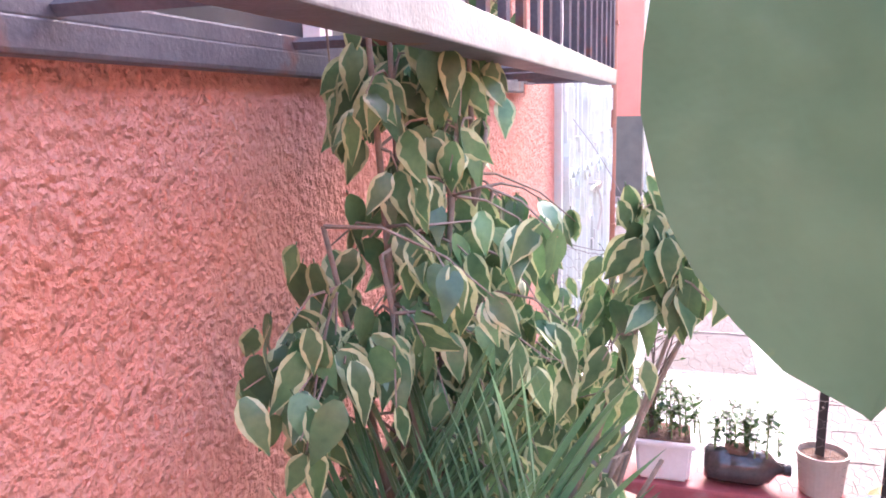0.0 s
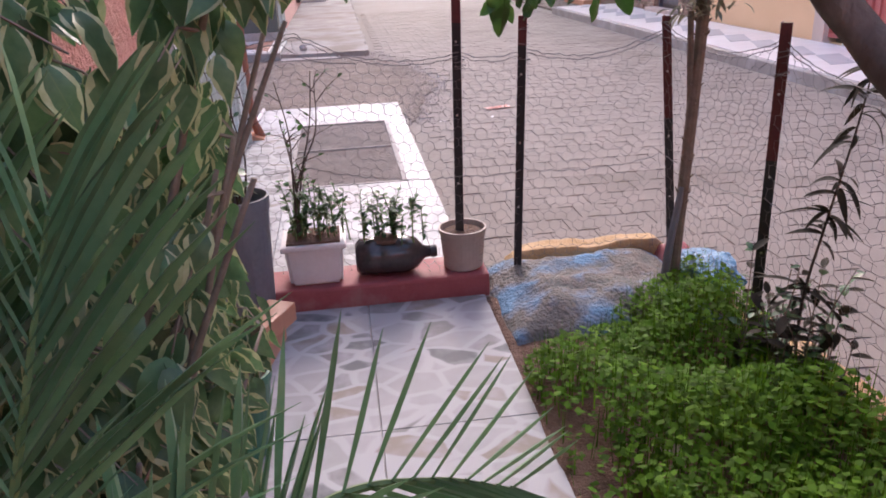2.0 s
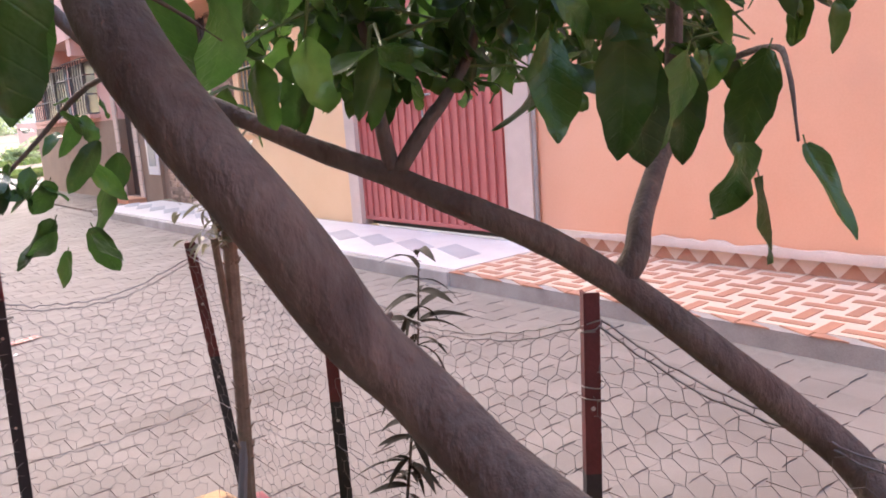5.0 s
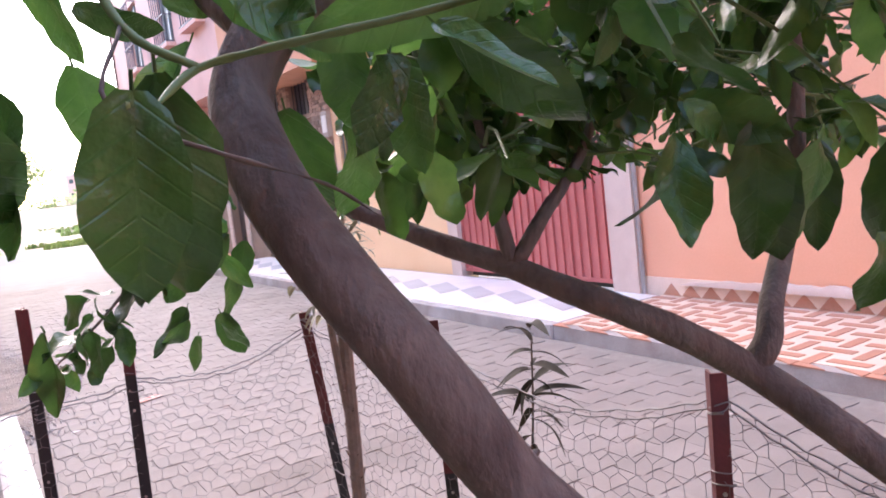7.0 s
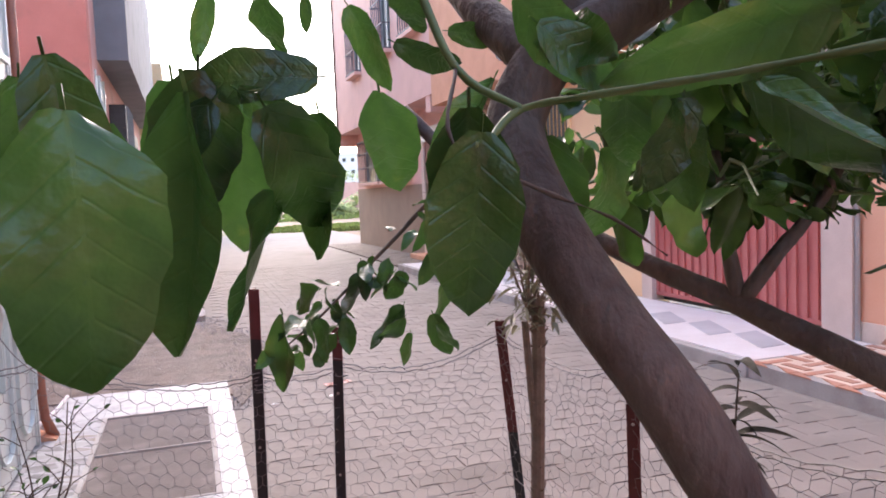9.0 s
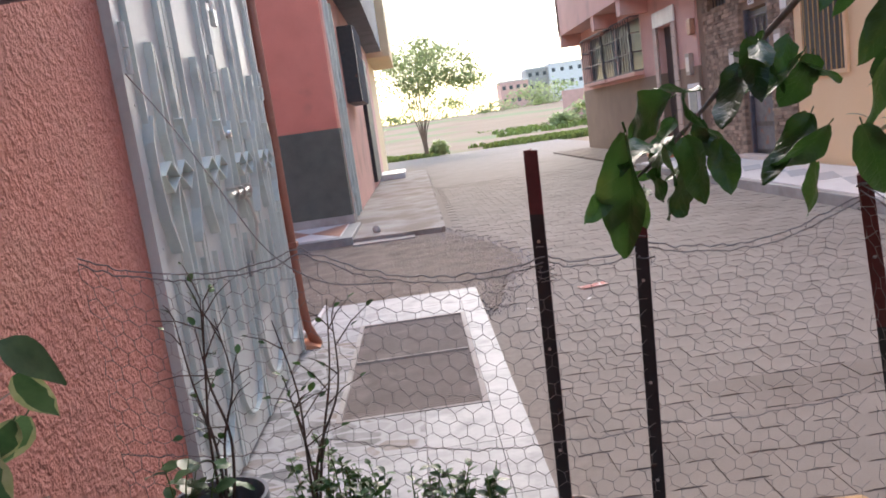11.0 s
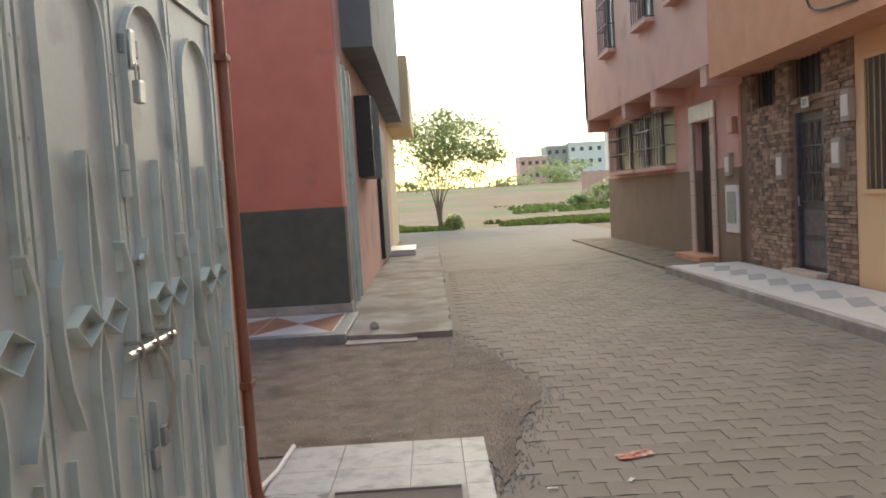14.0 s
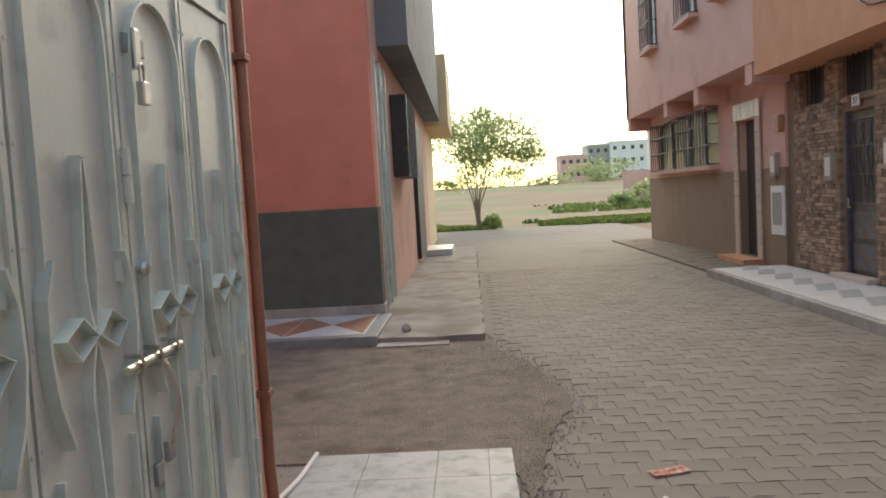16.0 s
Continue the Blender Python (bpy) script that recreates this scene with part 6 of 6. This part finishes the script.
# ---- stone-clad house: stones, iron door, plates ----
rng = random.Random(6)
bm = bmesh.new()
z = 0.11
holes = [(11.98, 12.87, 0.0, 2.25), (12.0, 12.85, 2.38, 2.97), (13.25, 14.0, 2.38, 2.97)]
while z < 2.9:
    h = rng.choice((0.045, 0.055, 0.065))
    cuts = sorted((a, b) for a, b, c, d in holes if c < z + h and z < d)
    runs, y = [], 11.3
    for a, b in cuts:
        runs.append((y, a))
        y = b
    for y, end in runs + [(y, 14.2)]:
        while y < end - 0.02:
            w = min(rng.uniform(0.08, 0.20), end - y)
            o = rng.uniform(0.0, 0.016)
            box(bm, 5.455 - o, 5.50, y + 0.003, y + w - 0.003, z + 0.003, z + h - 0.003)
            y += w
    z += h
st = tagged(part("cladding_stones", bm, surf("cladding_stones", (0.23, 0.145, 0.10), (0.39, 0.265, 0.19), 0.85, 10, 80, 0.8, 0.01, spread=0.45, island=True)), "uneven brown split stone cladding", "cladding", kind="stuff")
idr = base("iron_door", 5.55, 12.42, 0.14, "grey iron house door with ornamental grille and fanlight", "door")
wpart("door_leaf", rbox(5.54, 5.58, 12.09, 12.76, 0.11, 2.17, 0.004), M_DKWOOD, idr)
for a, b in ((12.05, 12.09), (12.76, 12.80)):
    wpart("door_frame", rbox(5.49, 5.58, a, b, 0.10, 2.2, 0.004), M_GRILLE, idr)
for z0, z1 in ((0.22, 0.55), (0.62, 0.95)):
    wpart("panel", rbox(5.525, 5.54, 12.15, 12.70, z0, z1, 0.006), M_GRILLE, idr)
for k in range(7):
    y = 12.14 + k * 0.095
    bm = bmesh.new()
    tube(bm, [(5.53, y + 0.03 * math.sin(t * 6.3 * 2 + k % 2 * 3.14), 1.05 + t) for t in lerp(0, 1, 14)], 0.007, 5)
    wpart("grille_bar", bm, M_GRILLE, idr)
for z in (1.04, 1.4, 1.75, 2.08):
    wpart("rail", rbox(5.522, 5.536, 12.1, 12.75, z, z + 0.02, 0.003), M_GRILLE, idr)
bm = bmesh.new()
tube(bm, [(5.50, 12.7, 1.0), (5.47, 12.7, 1.0), (5.47, 12.7, 1.12)], 0.01, 8)
wpart("door_handle", bm, M_STEEL, idr)
wpart("door_step", rbox(5.30, 5.50, 11.95, 12.9, 0.112, 0.17, 0.01), M_PIER, idr)
npl = base("number_plate", 5.44, 12.42, 2.24, "small pale house number plate above the iron door", "number plate")
wpart("plate", rbox(5.438, 5.452, 12.33, 12.51, 2.24, 2.37, 0.003), M_WHITE, npl)
tx = bpy.data.curves.new("digits", "FONT")
tx.body, tx.size, tx.extrude, tx.align_x = "37", 0.12, 0.001, "CENTER"
to = new("digits", tx)
to.data.materials.append(M_POST)
to.parent = npl
to.matrix_basis = npl.matrix_basis.inverted() @ pose(5.435, 12.42, 2.263, 90, 0, -90)
for y0, y1, z0, z1 in ((12.0, 12.85, 2.4, 2.95), (13.25, 14.0, 2.4, 2.95)):
    w = base("window_2", 5.55, (y0 + y1) / 2, z0, "dark high window in the stone clad wall", "window", kind="structure")
    bm = bmesh.new()
    box(bm, 5.6, 5.62, y0, y1, z0, z1)
    wpart("pane", bm, M_GLASS, w)
    for k in range(6):
        y = y0 + (y1 - y0) * (k + 0.5) / 6
        bm = bmesh.new()
        tube(bm, [(5.53, y, z0), (5.53, y, z1)], 0.008, 5)
        wpart("bar", bm, M_POST, w)
for y, z, lb in ((13.05, 1.35, "beige electricity meter box on the stone wall"), (11.38, 1.97, "white meter box on the stone wall"), (11.6, 1.45, "beige meter box on the stone wall"), (14.87, 1.45, "beige meter box beside the dark door")):
    mb = base("meter_box", 5.42, y, z, lb, "meter box", "meter boxes")
    wpart("case", rbox(5.38, 5.455, y - 0.1, y + 0.1, z, z + 0.36, 0.008), M_POT, mb)
    wpart("cover", rbox(5.372, 5.38, y - 0.075, y + 0.075, z + 0.06, z + 0.3, 0.003), M_WPOT, mb)
wl = base("wall_lamp", 5.40, 14.65, 2.2, "small dark bulkhead wall lamp", "lamp")
wpart("housing", rbox(5.36, 5.455, 14.57, 14.73, 2.1, 2.36, 0.02), M_TANT, wl)
nb2 = base("wall_niche", 5.42, 14.8, 0.55, "white framed service hatch in the pink wall", "hatch")
wpart("frame", rbox(5.41, 5.44, 14.55, 15.05, 0.55, 1.3, 0.005), M_WHITE, nb2)
wpart("hatch_door", rbox(5.40, 5.41, 14.63, 14.97, 0.7, 1.2, 0.004), M_IRON, nb2)
# ochre wall window with gilt bars
w = base("window_3", 5.46, 10.6, 1.2, "window with yellowish ornamental bars in the ochre wall", "window", kind="structure")
bm = bmesh.new()
box(bm, 5.445, 5.458, 10.15, 11.05, 1.2, 2.6)
wpart("pane", bm, M_GLASS, w)
for a in ((10.1, 10.15, 1.15, 2.65), (11.05, 11.1, 1.15, 2.65), (10.15, 11.05, 1.15, 1.2), (10.15, 11.05, 2.6, 2.65)):
    wpart("window_frame", rbox(5.42, 5.458, a[0], a[1], a[2], a[3], 0.004), M_OCHRE, w)
for k in range(8):
    bm = bmesh.new()
    tube(bm, [(5.42, 10.2 + k * 0.11, 1.2), (5.42, 10.2 + k * 0.11, 2.6)], 0.009, 5)
    wpart("bar", bm, M_YELK, w)

# ---- pink corner house: door, windows, beams ----
d2 = base("house_door", 5.6, 16.08, 0.12, "dark wooden house door in a tiled surround", "door")
wpart("door_leaf", rbox(5.58, 5.62, 15.66, 16.5, 0.12, 2.42, 0.004), M_DKWOOD, d2)
wpart("glazed_strip", rbox(5.57, 5.58, 15.9, 16.1, 0.9, 2.1, 0.003), M_IRON, d2)
for k in range(9):
    for a, b in ((15.46, 15.66), (16.5, 16.7)):
        wpart("tile", rbox(5.41, 5.438, a, b, 0.1 + k * 0.26, 0.35 + k * 0.26, 0.004), M_PIER, d2)
for k in range(6):
    wpart("tile", rbox(5.41, 5.438, 15.46 + k * 0.202, 15.66 + k * 0.202 - 0.004, 2.44, 2.72, 0.004), M_PALET, d2)
wpart("door_step", rbox(5.1, 5.44, 15.45, 16.75, 0.03, 0.12, 0.01), M_TERRA, d2)
for y in (14.35, 17.0, 19.2, 22.9):
    slab("beam", 4.92, 5.46, y, y + 0.28, 2.82, 3.12, M_PINK, "pink concrete bracket beam under the projecting storey", "beam")


def grille_window(y0, y1, z0, z1, xw, xo, label, n, pane_x):
    w = base("barred_window", xw, (y0 + y1) / 2, z0, label, "window", "barred windows")
    bm = bmesh.new()
    box(bm, pane_x, pane_x + 0.02, y0, y1, z0, z1)
    wpart("pane", bm, M_GLASS, w)
    for k in range(3):
        y = y0 + (y1 - y0) * k / 2
        wpart("shutter_frame", rbox(pane_x - 0.04, pane_x, max(y0, y - 0.05), min(y1, y + 0.05), z0, z1, 0.004), M_IRON, w)
    for z in (z0, z0 + (z1 - z0) * 0.35, z0 + (z1 - z0) * 0.7, z1):
        wpart("rail", rbox(xo, xo + 0.02, y0 - 0.05, y1 + 0.05, z - 0.012, z + 0.012, 0.003), M_GRILLE, w)
        for y in (y0 - 0.05, y1 + 0.03):
            wpart("rail", rbox(xo + 0.02, xw + 0.02, y, y + 0.02, z - 0.012, z + 0.012, 0.003), M_GRILLE, w)
    for k in range(n):
        y = y0 + (y1 - y0) * (k + 0.5) / n
        bm = bmesh.new()
        tube(bm, [(xo + 0.01, y + 0.02 * math.sin(t * 12), z0 + (z1 - z0) * t) for t in lerp(0, 1, 9)], 0.012, 5)
        wpart("bar", bm, M_GRILLE, w)
    wpart("sill", rbox(xo, xw, y0 - 0.08, y1 + 0.08, z0 - 0.1, z0 - 0.02, 0.01), M_PINK, w)


grille_window(17.65, 19.75, 1.75, 2.83, 5.46, 5.25, "wide ground floor window behind a grey box grille", 11, 5.55)
grille_window(20.1, 22.25, 1.75, 2.83, 5.46, 5.25, "wide ground floor window behind a grey box grille", 11, 5.55)
for y0 in (14.7, 16.8, 19.7):
    grille_window(y0 + 0.03, y0 + 0.97, 4.42, 5.88, 4.9, 4.72, "upper floor window behind a bulging iron grille", 6, 5.0)
bm = bmesh.new()
tube(bm, smooth_path([(4.87, 11.3, 6.0), (4.87, 11.2, 4.6), (4.87, 11.6, 4.2), (4.87, 11.15, 3.9), (4.87, 11.1, 3.2), (4.88, 10.2, 3.05)], 6), 0.012, 6)
tagged(part("cable", bm, M_POST), "black cable hanging on the orange upper wall", "cable")

# ---- red house ahead: step, side gate, balcony ----
ns = base("entrance_step", -1.0, 11.3, 0.0, "tiled entrance step with red bow tie pattern and blue grey rim", "step")
wpart("step_body", rbox(-2.2, -0.26, 10.27, 11.75, -0.01, 0.095, 0.01), M_IRON, ns)
bm = bmesh.new()
box(bm, -2.1, -0.40, 10.40, 11.7, 0.095, 0.1)
wpart("tile_bed", bm, M_PALET, ns)
for k in range(2):
    c = -0.42 - 0.82 * k
    for t in ([(c, 10.45), (c, 11.65), (c - 0.4, 11.05)], [(c - 0.8, 11.65), (c - 0.8, 10.45), (c - 0.42, 11.05)]):
        bm = bmesh.new()
        prism(bm, t, 0.1, 0.104)
        wpart("tile", bm, M_TANT, ns)
bm = bmesh.new()
box(bm, -0.25, 0.45, 10.1, 10.32, -0.01, 0.02)
tagged(part("broken_edge", bm, M_CONC), "crumbling concrete edge of the pavement", "pavement", kind="structure")
sg = base("side_gate", -0.42, 13.0, 0.06, "tall grey iron gate with slender ornamental bars", "gate")
wpart("gate_back", rbox(-0.50, -0.46, 12.42, 13.56, 0.06, 3.2, 0.004), M_GATE, sg)
for k in range(8):
    y = 12.47 + k * 0.149
    bm = bmesh.new()
    tube(bm, [(-0.40 + 0.02 * math.sin(z * 5 + k), y + 0.05 * math.sin(z * 4), z) for z in lerp(0.1, 3.15, 16)], 0.016, 6)
    wpart("bar", bm, M_GATE, sg)
for y in (12.42, 12.97, 13.51):
    wpart("stile", rbox(-0.45, -0.36, y, y + 0.05, 0.06, 3.2, 0.004), M_GATE, sg)
wall("wall_red_upper", "x", -0.38, 0.03, 12.9, 23.2, 3.4, 6.5, M_SLATE, "dark projecting upper storey of the red house")
bk = base("window_box", -0.3, 15.0, 1.7, "dark projecting window box with iron bars", "window")
wpart("frame", rbox(-0.38, -0.14, 14.2, 15.8, 1.75, 2.95, 0.01), M_POST, bk)
for k in range(6):
    bm = bmesh.new()
    tube(bm, [(-0.125, 14.35 + k * 0.26, 1.75), (-0.125, 14.35 + k * 0.26, 2.95)], 0.012, 5)
    wpart("bar", bm, M_IRON, bk)
d3 = base("side_door", -0.42, 21.6, 0.06, "dark iron door of the red house with pale step", "door")
wpart("door_leaf", rbox(-0.38, -0.30, 18.2, 20.2, 0.2, 2.9, 0.006), M_POST, d3)
wpart("door_step", rbox(-0.38, 0.25, 20.6, 22.4, 0.06, 0.2, 0.01), M_PALET, d3)
wall("wall_yellow", "x", -0.42, 0.25, 23.55, 28, 3.3, 5.2, M_PALEY, "pale yellow balcony front of the next house")
wall("wall_yellow_low", "x", -0.8, -0.42, 23.55, 28, 0.0, 6.5, M_PALEY, "pale yellow wall of the next house")

# ---- verge, street tree, field, far town ----
rng = random.Random(2)


def blades(x0, x1, y0, y1, n, h, material, name, label):
    verts, faces = [], []
    for k in range(n):
        x, y = rng.uniform(x0, x1), rng.uniform(y0, y1)
        if noise.noise(Vector((x * 0.25, y * 0.25, 1))) < -0.15:
            continue
        a, hh = rng.uniform(0, 3.14), h * rng.uniform(0.4, 1.2)
        d = Vector((math.cos(a), math.sin(a), 0)) * hh * 0.55
        c = Vector((x, y, -0.06))
        b = len(verts)
        verts += [c - d, c + d, c + d * 0.5 + Vector((0, 0, hh)), c - d * 0.7 + Vector((0, 0, hh * 0.8))]
        faces.append((b, b + 1, b + 2, b + 3))
    me = bpy.data.meshes.new(name)
    me.from_pydata(verts, [], faces)
    me.materials.append(material)
    return tagged(new(name, me), label, "grass", kind="stuff")


blades(-8, 16, 33.6, 39, 22000, 0.2, M_GRASS, "verge_grass", "patchy sunlit green verge at the street end")
blades(6, 40, 52, 75, 6000, 0.3, M_GRASS, "field_grass", "green weeds across the far field")


def foliage(name, c, r, n, s, parent, seed):
    """A crown of small leaves in uneven clumps round c."""
    rg = random.Random(seed)
    clumps = []
    while len(clumps) < 34:
        v = Vector((rg.uniform(-1, 1), rg.uniform(-1, 1), rg.uniform(-1, 1)))
        if 0.35 < v.length < 1:
            clumps.append((Vector((v.x * r[0], v.y * r[1], v.z * r[2])), rg.uniform(0.14, 0.32)))
    verts, faces = [], []
    for k in range(n):
        q, w = clumps[k % 34]
        p = Vector(c) + q + Vector((rg.gauss(0, 1) * w * r[0], rg.gauss(0, 1) * w * r[1], rg.gauss(0, 1) * w * r[2])) * 0.8
        a, t = rg.uniform(0, 6.3), rg.uniform(-0.8, 0.8)
        d, e = Vector((math.cos(a), math.sin(a), t)) * s, Vector((-math.sin(a), math.cos(a), rg.uniform(-0.6, 0.6))) * s * 0.5
        b = len(verts)
        verts += [p - d, p + e, p + d, p - e]
        faces.append((b, b + 1, b + 2, b + 3))
    me = bpy.data.meshes.new(name)
    me.from_pydata(verts, [], faces)
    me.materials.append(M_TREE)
    ob = new(name, me)
    return under(ob, parent)


stree = base("street_tree", 1.05, 34.0, -0.06, "small slender tree with thin airy green crown at the street end", "tree")
bm = bmesh.new()
for e in ((0.0, 0.0, 3.2), (0.7, 0.3, 3.6), (-0.7, 0.2, 3.4), (0.4, -0.4, 4.2), (-0.3, -0.3, 4.3), (1.2, 0.2, 4.0), (-1.1, 0, 4.0)):
    p = smooth_path([(1.05 + e[0] * 0.05, 34, -0.1), (1.0 + e[0] * 0.1, 34, 0.9), (1.05 + e[0] * 0.4, 34 + e[1] * 0.5, 2.0), (1.05 + e[0], 34 + e[1], e[2])], 5)
    tube(bm, p, lerp(0.036, 0.012, len(p)), 7)
wpart("trunk", bm, M_STEM, stree)
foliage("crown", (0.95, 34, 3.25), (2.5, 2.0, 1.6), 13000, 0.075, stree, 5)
for k, (x, y, r) in enumerate(((1.5, 34.2, 0.45), (14.5, 62, 1.6), (11.5, 58, 0.9))):
    b = base("bush", x, y, -0.06, "low scruffy green bush on the field", "bush", "field bushes")
    foliage("leaves", (x, y, r * 0.5), (r, r, r * 0.6), 700, 0.09 * (1 + r), b, 50 + k)
for k in range(9):
    x = -6 + k * 7.5
    b = base("tree", x, 150 + 7 * (k % 3), -0.06, "distant hazy green tree", "tree", "distant trees")
    bm = bmesh.new()
    tube(bm, [(x, 150 + 7 * (k % 3), -0.1), (x, 150 + 7 * (k % 3), 2.0)], (0.3, 0.2), 7)
    wpart("trunk", bm, M_STEM, b)
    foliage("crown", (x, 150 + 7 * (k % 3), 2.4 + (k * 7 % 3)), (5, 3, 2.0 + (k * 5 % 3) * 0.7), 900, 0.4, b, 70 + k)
wall("wall_field", "y", 76, 76.3, 15.2, 34, -0.1, 2.9, M_PINK, "long low pink wall across the field")


def block(name, x0, x1, y, h, material, label, cols, floors):
    b = base(name, (x0 + x1) / 2, y, -0.1, label, "building")
    wpart("wall", (lambda m: (box(m, x0, x1, y, y + 12, -0.1, h), m)[1])(bmesh.new()), material, b)
    wpart("roof", (lambda m: (box(m, x0 - 0.2, x1 + 0.2, y - 0.2, y + 12.2, h, h + 0.5), m)[1])(bmesh.new()), M_WHITE, b)
    for i in range(cols):
        for j in range(floors):
            cx, cz = x0 + (x1 - x0) * (i + 0.5) / cols, h * (j + 0.55) / floors
            wpart("window", (lambda m: (box(m, cx - 0.55, cx + 0.55, y - 0.06, y, cz - 0.6, cz + 0.6), m)[1])(bmesh.new()), M_GLASS, b)


block("apartment_block", 46, 60, 250, 15.5, M_WHITE, "distant pale cream apartment block with rows of windows", 5, 4)
block("apartment_block", 39, 46, 252, 15.0, M_CONC, "distant grey apartment block with rows of windows", 3, 4)
block("apartment_block", 30, 39, 250, 12.0, M_PINK, "distant reddish apartment block with rows of windows", 4, 3)
block("apartment_block", 62, 72, 255, 12.0, M_RED, "distant red apartment block with rows of windows", 4, 3)
block("white_house", 18.9, 26, 70, 7.0, M_WHITE, "plain white house beyond the pink wall", 3, 2)
bm = bmesh.new()
tube(bm, [(46.5, 251, 15), (46.5, 251, 22)], 0.15, 5)
tagged(part("mast", bm, M_IRON), "thin radio mast on a distant roof", "mast")
